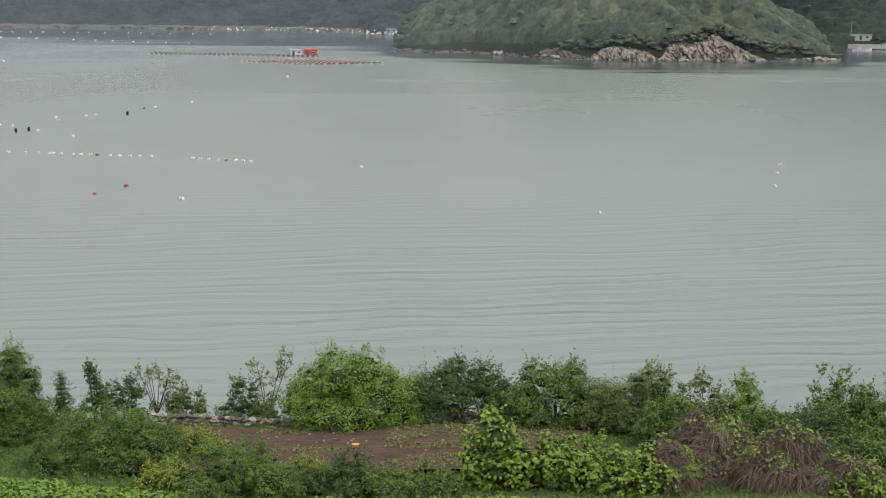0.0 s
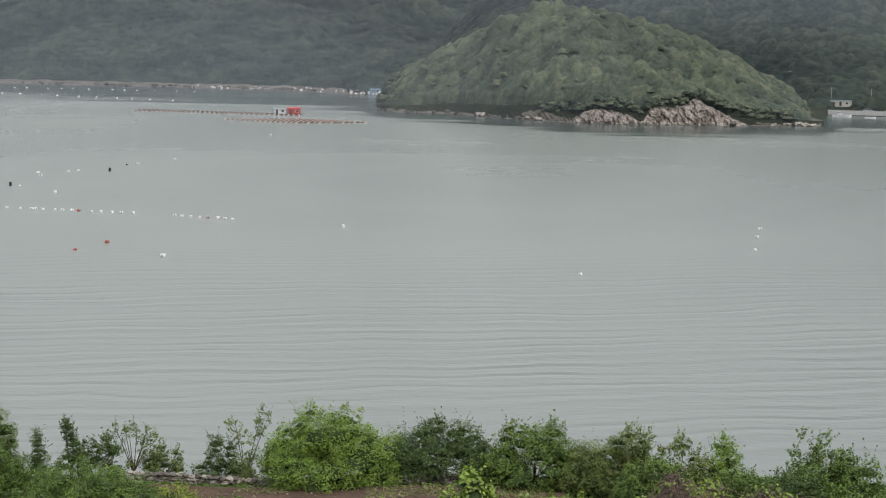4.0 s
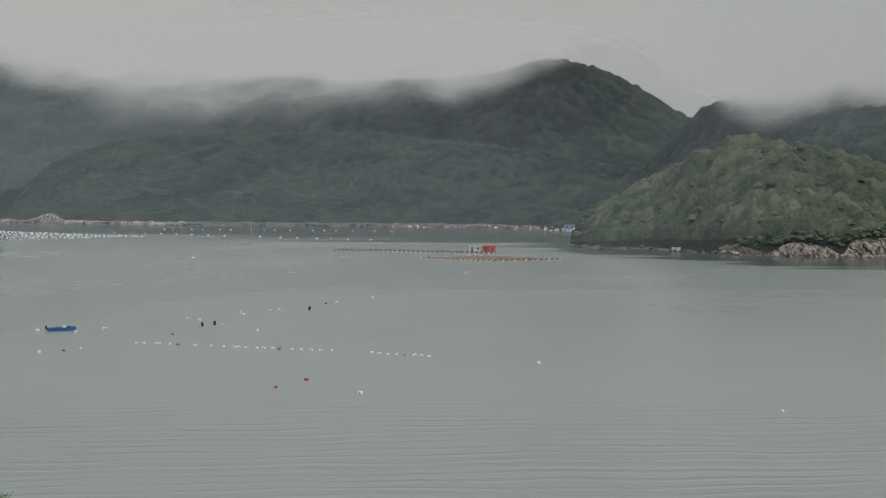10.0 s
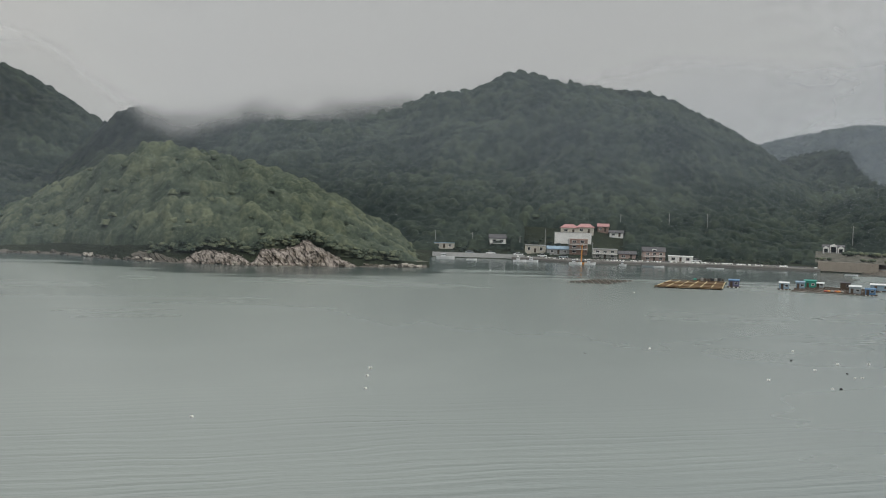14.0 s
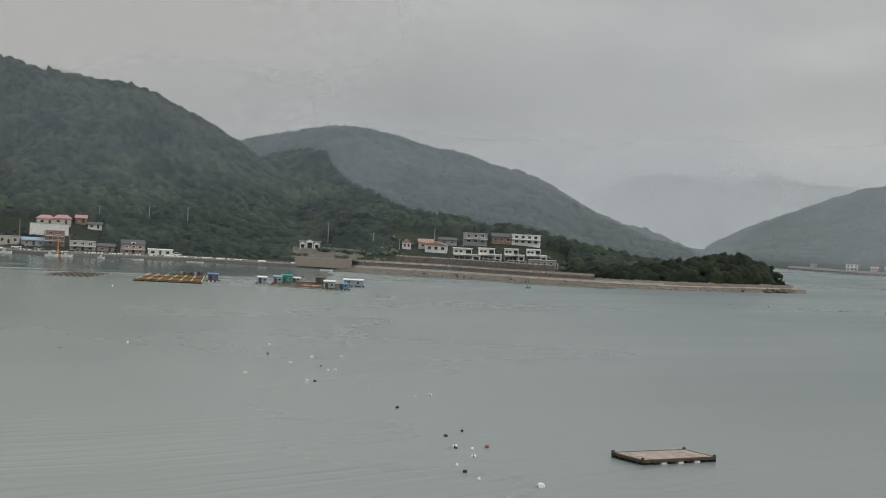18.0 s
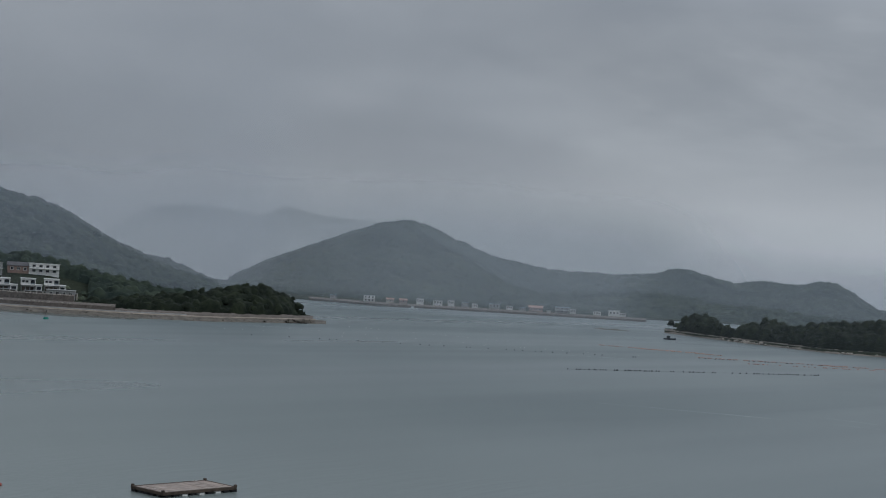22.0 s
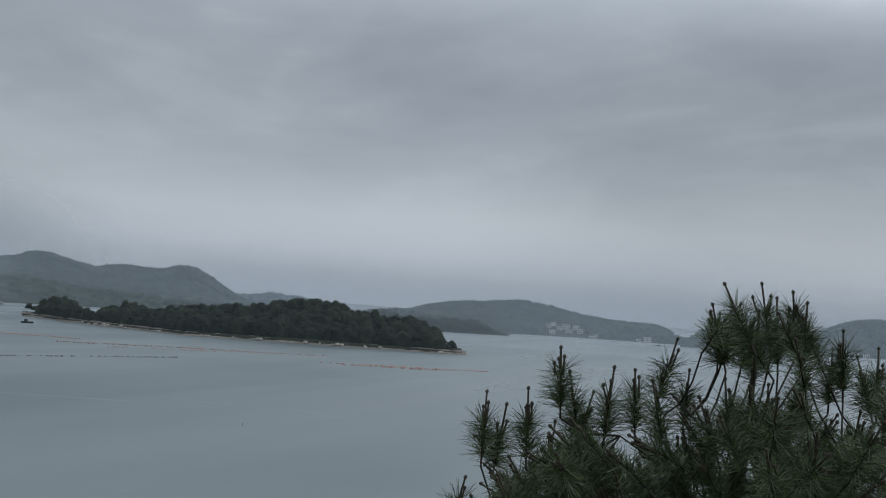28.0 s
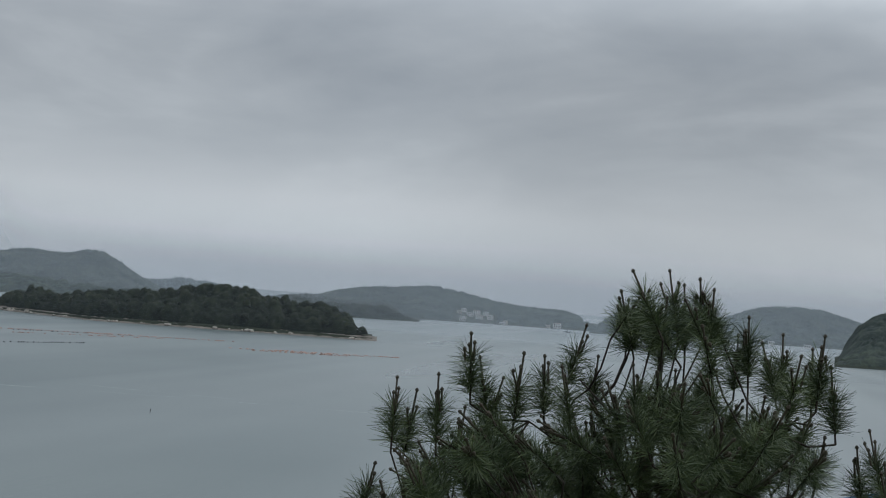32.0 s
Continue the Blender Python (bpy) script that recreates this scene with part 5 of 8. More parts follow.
# the white house with three arched fronts
d, z = 696, height_at(-1.56, 696)
ah = holder("house", at(29.63, d, z), -29.6, "white house with three arched gable fronts on a terrace", "house", "shore village houses")
part("wall", box((0, 1.5, 0.9), (9.4, 5.0, 3.0), 0, 0.05), grey_concrete, ah)
bm = bmesh.new()
add_gable(bm, 9.6, 5.2, 2.5, 0.9, 0.2)
for v in bm.verts:
    v.co.y += 1.5
part("roof", bm, dark_tile, ah)
for x, w, h in ((-3.2, 2.5, 2.0), (0.0, 3.1, 2.9), (3.2, 2.5, 2.0)):
    bm = bmesh.new()
    for s in (-1, 1):
        add_box(bm, (x + s * (w / 2 - 0.22), -1.25, h / 2 - 0.6), (0.44, 0.5, h + 1.2), 0, 0.03)
    add_box(bm, (x, -1.25, h - 0.2), (w, 0.5, 0.4), 0, 0.03)
    top3 = [bm.verts.new(c) for c in ((x - w / 2 - 0.2, -1.5, h), (x + w / 2 + 0.2, -1.5, h), (x, -1.5, h + w * 0.3))]
    tri = bm.faces.new(top3)
    g = bmesh.ops.extrude_face_region(bm, geom=[tri])
    for v in g["geom"]:
        if isinstance(v, bmesh.types.BMVert):
            v.co.y += 0.5
    arch = part("arch", bm, white_plaster, ah)
    # dark panel stands in for the shade of the recess behind the arch
    part("pane", box((x, -1.06, h / 2 - 0.1), (w - 0.8, 0.08, h - 0.3)), glass_mat, arch)


def far_house(label, az, d, z, w, h, wall, roof, style):
    return house(label, at(az, d, z), az, w, h, wall, roof, style, 2 if h > 4.5 else 1, group="far shore houses", door=False, windows=3)


FAR = [(49.76, 9.2, 5.5, 0), (50.55, 6.5, 4.0, 3), (51.05, 6.5, 4.2, 2), (51.68, 9.4, 6.4, 0), (52.35, 7.5, 5.0, 0), (52.85, 7.0, 5.0, 0), (53.38, 6.4, 4.0, 1), (53.75, 7.0, 4.8, 0), (54.49, 9.2, 4.8, 1), (55.06, 7.5, 3.8, 0), (55.55, 8.0, 3.4, 1),
       (56.05, 11.0, 5.2, 2), (56.55, 5.5, 3.2, 0), (57.05, 12.0, 5.6, 1), (57.45, 7.0, 4.4, 0), (58.35, 8.0, 3.2, 0), (58.99, 10.0, 6.4, 0), (59.3, 6.0, 3.0, 0), (48.4, 8.0, 3.6, 1)]
LOOKS = [("white far house by the sea wall", white_plaster, grey_concrete), ("grey far house by the sea wall", grey_concrete, pale_blue_sheet), ("orange-pink far house by the sea wall", pink_plaster, red_tile), ("dull red-roofed far house by the sea wall", cream_plaster, red_tile)]
for az, w, h, look_ in FAR:
    lb, wall, roof = LOOKS[look_]
    d = float(curve([(44, 1232), (50, 1154), (60.2, 1226)], np.array([az]))[0]) + 7 * abs(math.sin(az * 37))
    far_house(lb, az, d, 2.3 + 0.9 * abs(math.sin(az * 37)), w * (0.55 + 0.45 * abs(math.sin(az * 91))), h * (0.5 + 0.35 * abs(math.sin(az * 53))), wall, roof, "flat" if look_ < 2 else "gable")
for az, z, w, h in ((80.37, 6.7, 6.2, 4.2), (80.53, 9.0, 6.6, 4.6), (80.79, 4.1, 8.0, 4.9), (81.02, 5.8, 9.1, 6.2), (81.14, 1.4, 9.1, 4.9), (81.38, 5.7, 7.3, 5.5), (81.55, 1.4, 7.3, 5.8), (80.52, -2.0, 7.3, 5.5), (82.14, -2.2, 5.5, 4.4), (83.74, -2.9, 5.5, 3.6), (84.07, -1.6, 9.1, 5.1), (82.01, -3.7, 7.3, 3.6), (91.6, 0.0, 8, 4.5), (92.0, -1.0, 7, 4.0), (93.3, -2.5, 9, 4.5)):
    d, z = on_land(slope_village, az, el_of(z, 1900) - 0.02)
    far_house("small white house of a far hillside village", az, d, z, w * 0.92, h * 0.92, white_plaster if w > 6.3 else cream_plaster, red_tile if w > 9 else grey_concrete, "flat")
shed = house("blue sheet-metal shed at the end of the beach", at(-1.95, 838, 1.1), -2.0, 6.0, 2.8, pale_blue_sheet, blue_sheet, "flat", 1, group="", door=False)
house("small white shelter half hidden in trees", at(13.4, *on_land(ridge, 13.4, -0.85)), 13.4, 5.0, 2.4, cream_plaster, grey_concrete, "flat", 1, group="", door=False)


# ---- garden trees and clutter between the houses ----
def village_trees(name, label, field, az0, az1, count, depth, seed, material):
    r = np.random.RandomState(seed)
    homes = [(math.degrees(math.atan2(o.matrix_world.translation.x, o.matrix_world.translation.y)), math.hypot(o.matrix_world.translation.x, o.matrix_world.translation.y), o.matrix_world.translation.z) for o in bpy.data.objects if o.name.split(".")[0] == "house" and o.type == "EMPTY"]
    P, S = [], []
    for k in range(count):
        az, off, sz = r.uniform(az0, az1), r.uniform(10, depth), r.uniform(0.5, 1.5)
        d = float(curve(field.shore, np.array([az]))[0]) + off
        near = [h for h in homes if abs(h[0] - az) < 0.5]
        # low shrubs in front of a house, trees beside and behind it
        if any(-5 < h[1] - d < 60 and abs(h[0] - az) < 0.36 for h in near):
            sz *= 0.4
        if any(abs(h[1] - d) < 5 and abs(h[0] - az) < 0.42 for h in near):
            continue
        x, y, z = field(np.array([az]), np.array([off / field.depth]))
        P.append((x[0], y[0], z[0] + sz * 0.5))
        S.append(sz)
    return tagged(new(name, scatter(name, CROWN_FINE, np.array(P), np.array(S), material, seed, 1.1)), label, "trees", kind="stuff")


bpy.context.view_layer.update()
village_trees("garden_trees", "dark garden trees among the harbour houses", ridge, 14.8, 28.6, 420, 62, 201, far_forest_mat)
village_trees("garden_trees", "green garden trees among the terrace houses", second, 31.0, 42.5, 420, 88, 202, forest_mat)


def clutter(name, label, shore_of, az0, az1, off, z, count, size, material, seed, category="clutter"):
    r = np.random.RandomState(seed)
    az = r.uniform(az0, az1, count)
    az = az[value_noise(az * 2.3, az * 0 + seed, seed) > -0.3]
    d = curve(shore_of, az) + r.uniform(off[0], off[1], len(az))
    P = np.stack([np.sin(np.radians(az)) * d, np.cos(np.radians(az)) * d, np.full(len(az), z) + size * 0.25], 1)
    return tagged(new(name, scatter(name, LUMPS, P, size * r.uniform(0.4, 1.2, len(az)), material, seed, 0.8)), label, category, kind="stuff")


clutter("quay_clutter", "white floats and sacks piled on the quay", RIDGE_SHORE, 24.3, 29.1, (0, 4), 1.5, 170, 0.55, foam_white, 211)
clutter("quay_clutter", "white crates and bundles along the quay", RIDGE_SHORE, 17.9, 24.3, (0, 4), 1.5, 90, 0.5, foam_white, 212)
clutter("quay_clutter", "dark nets and gear along the quay", RIDGE_SHORE, 17.9, 29.1, (-1, 4), 1.5, 160, 0.6, net_grey, 213)
clutter("garden_shrubs", "dark shrubs in the sloping garden", WALL_SHORE, 29.0, 31.5, (9, 18), 5.4, 90, 1.0, forest_mat, 216, "shrubs")
clutter("garden_shrubs", "dark shrubs at the top of the garden", WALL_SHORE, 30.0, 31.5, (20, 34), 7.6, 90, 1.3, forest_mat, 217, "shrubs")
clutter("edging_stones", "pale edging stones on the terrace wall", SECOND_SHORE, 31.3, 38.8, (6.3, 6.9), 4.0, 230, 0.42, rock_mat, 214, "stones")
clutter("edging_stones", "pale edging stones on the upper wall", SECOND_SHORE, 33.0, 38.8, (17.4, 17.9), 7.05, 120, 0.4, rock_mat, 215, "stones")


# ---- utility poles of the village ----
def utility_pole(place, h, az, arm=1.6):
    ob = holder("utility_pole", place, -az, "slender grey concrete utility pole with a crossarm", "pole", "village utility poles")
    part("post", rod((0, 0, -1), (0, 0, h), 0.2, 0.13), pole_grey, ob)
    part("crossarm", box((0, 0, h - 0.7), (arm, 0.1, 0.12)), timber_dark, ob)
    for s in (-0.45, 0, 0.45):
        part("insulator", rod((s * arm, 0, h - 0.64), (s * arm, 0, h - 0.4), 0.06, 0.04, 6), boat_white, ob)
    return ob


for az, z, h, f_ in ((19.04, 5.0, 8.7, ridge), (18.09, 3.3, 6.5, ridge), (19.92, 2.3, 6.5, ridge), (20.82, 1.2, 6.5, ridge), (21.84, 14.0, 8, ridge), (23.64, 14.0, 9, ridge), (25.05, 14.7, 9, ridge), (16.3, 3.4, 7.5, ridge), (14.9, 3.2, 8.0, ridge), (30.3, 9.0, 11, second), (32.0, 9.0, 7, second), (34.3, 12.0, 8, second), (35.4, 12.0, 7, second), (33.0, 8.0, 6, second)):
    d, z = on_land(f_, az, el_of(z, 728), 8)
    utility_pole(at(az, d, z), h, az)


# ---- parked cars on the shore road ----
def car(place, yaw, paint, label):
    ob = holder("car", place, yaw, label, "car", "cars on the shore road")
    bm = bmesh.new()
    add_box(bm, (0, 0, 0.62), (4.3, 1.75, 0.62), 0, 0.12)
    body = part("body", bm, paint, ob)
    bm = bmesh.new()
    add_box(bm, (-0.1, 0, 1.2), (2.3, 1.55, 0.58), 0, 0.2)
    part("cabin", bm, glass_mat, ob)
    part("roof_panel", box((-0.1, 0, 1.5), (1.9, 1.4, 0.06), 0, 0.02), paint, ob)
    for sx in (-1.35, 1.35):
        for sy in (-0.85, 0.85):
            part("wheel", rod((sx, sy - 0.1, 0.32), (sx, sy + 0.1, 0.32), 0.32, None, 12), tyre_mat, ob)
    return ob


for az, off, lb, paint in ((17.0, 7, "white car parked by the sea wall", boat_white), (16.2, 7, "small grey car parked by the sea wall", grey_sheet), (18.05, 6, "white car on the shore road", boat_white), (18.95, 6, "white van on the shore road", boat_white), (19.75, 6, "silver car on the shore road", grey_sheet), (24.7, 6.5, "white car on the shore road", boat_white)):
    d = float(curve(RIDGE_SHORE, np.array([az]))[0]) + off
    car(at(az, d, 1.65), -az + random.uniform(-8, 8), paint, lb)

# ---- floats on the water ----
def barrel(name, label, material, r, length, upright=False, group="", band=True):
    """A rounded float lying, or standing, half in the water, with a rope band and its dark reflection painted at the
    water line.
    """
    ob = holder(name, (0, 0, 0), 0, label, "float", group)
    bm = bmesh.new()
    rings = [(-1.0, 0.0), (-1.0, 0.55), (-0.9, 0.86), (-0.7, 1.0), (0.7, 1.0), (0.9, 0.86), (1.0, 0.55), (1.0, 0.0)]
    sides, loops = 12, []
    for p, q in rings:
        loop = []
        for k in range(sides):
            a = 2 * math.pi * k / sides
            c = Vector((p * length / 2, q * r * math.cos(a), q * r * math.sin(a)))
            if upright:
                c = Vector((c.y, c.z, c.x))
            loop.append(bm.verts.new(c + Vector((0, 0, length * 0.28 if upright else r * 0.35))))
        loops.append(loop)
    for a, b in zip(loops, loops[1:]):
        for k in range(sides):
            bm.faces.new((a[k], a[(k + 1) % sides], b[(k + 1) % sides], b[k]))
    bmesh.ops.remove_doubles(bm, verts=bm.verts, dist=0.001)
    bmesh.ops.recalc_face_normals(bm, faces=bm.faces)
    part("body", bm, material, ob)
    if band and not upright:
        bm = bmesh.new()
        add_rod(bm, (-0.05, 0, r * 0.35), (0.05, 0, r * 0.35), r * 1.03, None, 12)
        part("rope_band", bm, rope_mat, ob)
    # dark disc at the water line stands in for the float's reflection
    bm = bmesh.new()
    m = Matrix.Translation((0, 0, 0.02)) @ Matrix.Diagonal((r * 1.02 if upright else length * 0.5, r * 0.98, 0.05, 1))
    bmesh.ops.create_cone(bm, cap_ends=True, segments=12, radius1=1, radius2=1, depth=1, matrix=m)
    part("weed_line", bm, float_reflection_mat, ob)
    return ob


def spread_floats(proto, places, size=(0.85, 1.2), seed=0):
    r = random.Random(seed)
    first = True
    for az, d in places:
        s = 0.86 * r.uniform(*size)
        m = Matrix.Translation(at(az, d, r.uniform(-0.04, 0.06))) @ Matrix.Rotation(r.uniform(0, math.pi), 4, "Z") @ Matrix.Rotation(r.uniform(-0.12, 0.12), 4, "Y") @ Matrix.Diagonal((s, s, s, 1))
        if first:
            proto.matrix_world = m
            first = False
        else:
            c = copy_thing(proto, Matrix.Identity(4))
            c.matrix_basis = m


def along(a, b, steps):
    """Places on a straight line over the water between two bearings and distances."""
    p, q = at(*a), at(*b)
    out = []
    for f in steps:
        c = p.lerp(q, f)
        out.append((math.degrees(math.atan2(c.x, c.y)), math.hypot(c.x, c.y)))
    return out


white_float = barrel("float", "white foam float on the water", foam_white, 0.28, 0.66, group="scattered white floats")
spread_floats(white_float, [(-16.33, 306), (-15.88, 303), (-14.99, 292), (-14.32, 321), (-14.23, 313), (-13.25, 323), (-12.9, 325), (-10.74, 343), (-9.39, 357), (-13.73, 279), (-19.34, 288), (-21.73, 288), (-20.37, 283),
                            (-21.68, 250), (-20.22, 255), (-24.81, 248), (-24.43, 246), (-26.65, 234), (-28.36, 233), (-28.72, 229), (-9.86, 194), (-3.1, 226), (-16.08, 559), (-5.85, 455)], (0.85, 1.2), 1)
far_white = barrel("float", "small white float off the harbour", foam_white, 0.20, 0.47, group="scattered white floats")
spread_floats(far_white, [(12.58, 236), (12.48, 226), (12.43, 211), (5.95, 182), (23.09, 285), (17.01, 579), (22.44, 463), (33.92, 223), (34.49, 224.5), (35.53, 176), (36.18, 175), (36.26, 169.5), (35.62, 163), (36.5, 155), (43.75, 185),
                          (28.32, 293), (29.14, 261), (29.94, 273), (31.04, 276), (30.57, 252), (30.84, 253), (27.49, 242), (29.8, 235), (32.1, 231)], (0.85, 1.3), 2)
big_white = barrel("float", "large round white float with a dark water line", foam_white, 0.42, 0.85)
spread_floats(big_white, [(38.86, 153)], (1, 1), 3)
red_float = barrel("float", "faded red float low in the water", foam_red, 0.25, 0.55, group="red floats")
spread_floats(red_float, [(-16.88, 275), (-20.82, 252), (-25.28, 276), (-13.06, 201), (-11.9, 208), (36.74, 177)], (0.95, 1.2), 4)
black_float = barrel("float", "upright black plastic drum float", foam_black, 0.23, 0.95, True, "black drum floats")
spread_floats(black_float, [(-15.76, 290), (-15.31, 292), (-11.77, 324)], (1.0, 1.25), 5)
low_black = barrel("float", "small dark float nearly awash", foam_black, 0.20, 0.46, group="black drum floats")
spread_floats(low_black, [(-11.15, 340), (-26.07, 238), (35.76, 189), (35.15, 184), (35.56, 175), (35.96, 159), (28.28, 275), (30.29, 258), (30.1, 235), (33.26, 208)], (0.9, 1.2), 6)
ra = random.Random(12)
string_float = barrel("float", "white foam float in a long line of floats", foam_white, 0.27, 0.62, group="floats of the long line")
spread_floats(string_float, along((-18.19, 261.2), (-10.94, 243.4), [0.0, 0.04, 0.105, 0.125, 0.18, 0.31, 0.395, 0.46, 0.515, 0.535, 0.57, 0.63, 0.665, 0.71, 0.805, 0.85, 0.9, 0.945, 1.0])
              + along((-9.41, 240.2), (-7.26, 234.8), [0.0, 0.13, 0.28, 0.44, 0.75, 0.87, 1.0]), (0.85, 1.1), 7)
orange_float = barrel("float", "faded pinkish float in the line of white floats", foam_pale, 0.27, 0.62, group="floats of the long line")
spread_floats(orange_float, along((-9.41, 240.2), (-7.26, 234.8), [0.575]), (1, 1), 8)
dull_red = barrel("float", "dark red float in the line of white floats", foam_red, 0.27, 0.62, group="floats of the long line")
spread_floats(dull_red, along((-18.19, 261.2), (-10.94, 243.4), [0.22, 0.742]), (1, 1), 9)

def float_field(name, label, rows, per_row, size, material, seed, upright=False, gap=0.0):
    """Rows of many small floats; rows: bearing and distance of both ends."""
    r = np.random.RandomState(seed)
    P = []
    for (a0, d0), (a1, d1) in rows:
        f = np.linspace(0, 1, per_row) + r.uniform(-0.3, 0.3, per_row) / per_row
        f = f[r.uniform(0, 1, per_row) > gap]
        p, q = np.array(at(a0, d0)), np.array(at(a1, d1))
        P.append(p[None] * (1 - f[:, None]) + q[None] * f[:, None] + r.normal(0, 0.25, (len(f), 3)) * [1, 1, 0])
    P = np.concatenate(P)
    P[:, 2] = size * (0.5 if upright else 0.25)
    me = scatter(name, CROWN_FAR, P, size * r.uniform(0.75, 1.25, len(P)), material, seed, 2.2 if upright else 0.9)
    return tagged(new(name, me), label, "floats", kind="stuff")


# the shellfish lines off the headland and across the cove
float_field("shellfish_floats", "rows of white floats over shellfish lines", [((-31 + 0.6 * k, 1010 - 8 * k), (-26 + 0.62 * k, 735 + 4 * k)) for k in range(14)], 40, 0.62, foam_white, 61)
float_field("shellfish_floats", "rows of black floats over shellfish lines", [((-31 + 0.6 * k, 1004 - 8 * k), (-26 + 0.62 * k, 730 + 4 * k)) for k in range(14)], 30, 0.34, foam_black, 62)
float_field("cove_floats", "lines of dark floats across the cove", [((-18.9, 858), (-9.3, 716)), ((-17.2, 915), (-8.8, 852)), ((-18, 880), (-9.0, 780))], 70, 0.42, foam_black, 63, gap=0.2)
float_field("cove_floats", "white floats on the cove lines", [((-18.9, 858), (-9.3, 716)), ((-17.2, 915), (-8.8, 852))], 16, 0.55, foam_white, 64)
# stakes and float rows in the outer bay
float_field("stake_row", "rows of dark net stakes in the bay", [((57.3, 474), (66.6, 556))], 90, 0.27, foam_black, 65, True, 0.25)
float_field("stake_row", "sparse dark net stakes", [((45.5, 560), (60.0, 590)), ((62.2, 622), (68.2, 648))], 44, 0.24, foam_black, 66, True, 0.35)
for k, (a, b) in enumerate([((58.4, 684), (62.4, 672)), ((60.0, 676), (63.0, 664)), ((62.2, 628), (68.2, 652)), ((64.0, 605), (69.5, 640)), ((66.5, 640), (72.0, 660)), ((71.9, 597), (77.1, 610)), ((72.6, 590), (76.4, 600)), ((73.5, 606), (78.2, 622))]):
    float_field("float_row", "row of small faded pinkish floats", [(a, b)], 90, 0.5, foam_pink, 70 + k, gap=0.5)
float_field("float_row", "scattered white floats in the outer bay", [((44.5, 600), (61, 610)), ((46, 640), (58, 600)), ((49, 700), (56, 650))], 28, 0.2, foam_white, 81, gap=0.3)


# ---- cage rafts ----
def cage_raft(label, corners, nx, ny, beam, material, float_mat, float_r=0.3, every=1, net=None, z=0.25, group="", long_mat=None):
    """A floating frame of beams on floats; corners: near left, near right, far right, far left as bearing and distance."""
    P = [at(*c) for c in corners]
    mid = sum(P, Vector()) / 4
    ob = holder("cage_raft", mid, 0, label, "raft", group)
    P = [p - mid for p in P]

    def spot(u, v, h=z):
        q = P[0].lerp(P[1], u).lerp(P[3].lerp(P[2], u), v)
        return Vector((q.x, q.y, h))

    for i in range(nx + 1):
        part("cross_beam", rod(spot(i / nx, 0), spot(i / nx, 1), beam, None, 6), material, ob)
    for j in range(ny + 1):
        part("long_beam", rod(spot(0, j / ny, z + beam), spot(1, j / ny, z + beam), beam * 0.8, None, 6), long_mat or material, ob)
    proto = None
    for i in range(0, nx + 1):
        for j in range(0, ny + 1, every):
            c = spot(i / nx, j / ny, 0.12)
            if proto is None:
                bm = bmesh.new()
                bmesh.ops.create_icosphere(bm, subdivisions=2, radius=float_r, matrix=Matrix.Diagonal((1.3, 1, 0.9, 1)))
                proto = part("float_drum", bm, float_mat, ob)
                proto.location = c
            else:
                o = new("float_drum", proto.data)
                o.parent, o.location = ob, c
    if net:
        bm = bmesh.new()
        vs = [bm.verts.new(spot(u, v, z - 0.12)) for u, v in ((0, 0), (1, 0), (1, 1), (0, 1))]
        bm.faces.new(vs)
        bmesh.ops.subdivide_edges(bm, edges=bm.edges, cuts=8, use_grid_fill=True)
        for v in bm.verts:
            v.co.z += 0.1 * noise.noise(v.co * 0.5)
        g = bmesh.ops.extrude_face_region(bm, geom=bm.faces[:])
        for v in g["geom"]:
            if isinstance(v, bmesh.types.BMVert):
                v.co.z -= 0.05
        part("netting", bm, net, ob)
    return ob, spot


def raft_shed(label, place, az, size, wall, roof, turn=0.0, pitch=0.35, group="raft sheds"):
    """A small sheet-metal shed on a float deck."""
    w, dp, h = size
    ob = holder("raft_shed", place, -az + turn, label, "shed", group)
    part("deck", box((0, 0, 0.3), (w + 1.0, dp + 1.0, 0.25), 0, 0.03), timber_dark, ob)
    part("wall", box((0, 0, 0.42 + h / 2), (w, dp, h), 0, 0.04), wall, ob)
    bm = bmesh.new()
    add_gable(bm, w, dp, 0.42 + h + 0.18, pitch, 0.2)
    part("roof", bm, roof, ob)
    bm = bmesh.new()
    for cx_, cz_, sx, sz in ((0, 1.75, 1.0, 0.07), (0, 1.05, 1.0, 0.07), (-0.5, 1.4, 0.07, 0.7), (0.5, 1.4, 0.07, 0.7)):
        add_box(bm, (w * 0.22 + cx_, -dp / 2 - 0.03, cz_ + 0.1), (sx, 0.08, sz))
    win = part("window", bm, white_plaster, ob)
    part("pane", box((w * 0.22, -dp / 2 - 0.012, 1.5), (0.95, 0.03, 0.65)), glass_mat, win)
    part("door", box((-w * 0.25, -dp / 2 - 0.02, 1.22), (0.85, 0.06, 1.6)), timber_dark, ob)
    for sx in (-0.4, 0.0, 0.4):
        part("float_drum", rod((sx * w, -dp / 2 - 0.6, 0.08), (sx * w, dp / 2 + 0.6, 0.08), 0.28, None, 8), foam_white, ob)
    return ob


timber_brown = surface("brown_raft_timber", (0.06, 0.042, 0.034), (0.15, 0.11, 0.085), 0.6, 8.0, 0.9, bump=0.4, bump_dist=0.02)
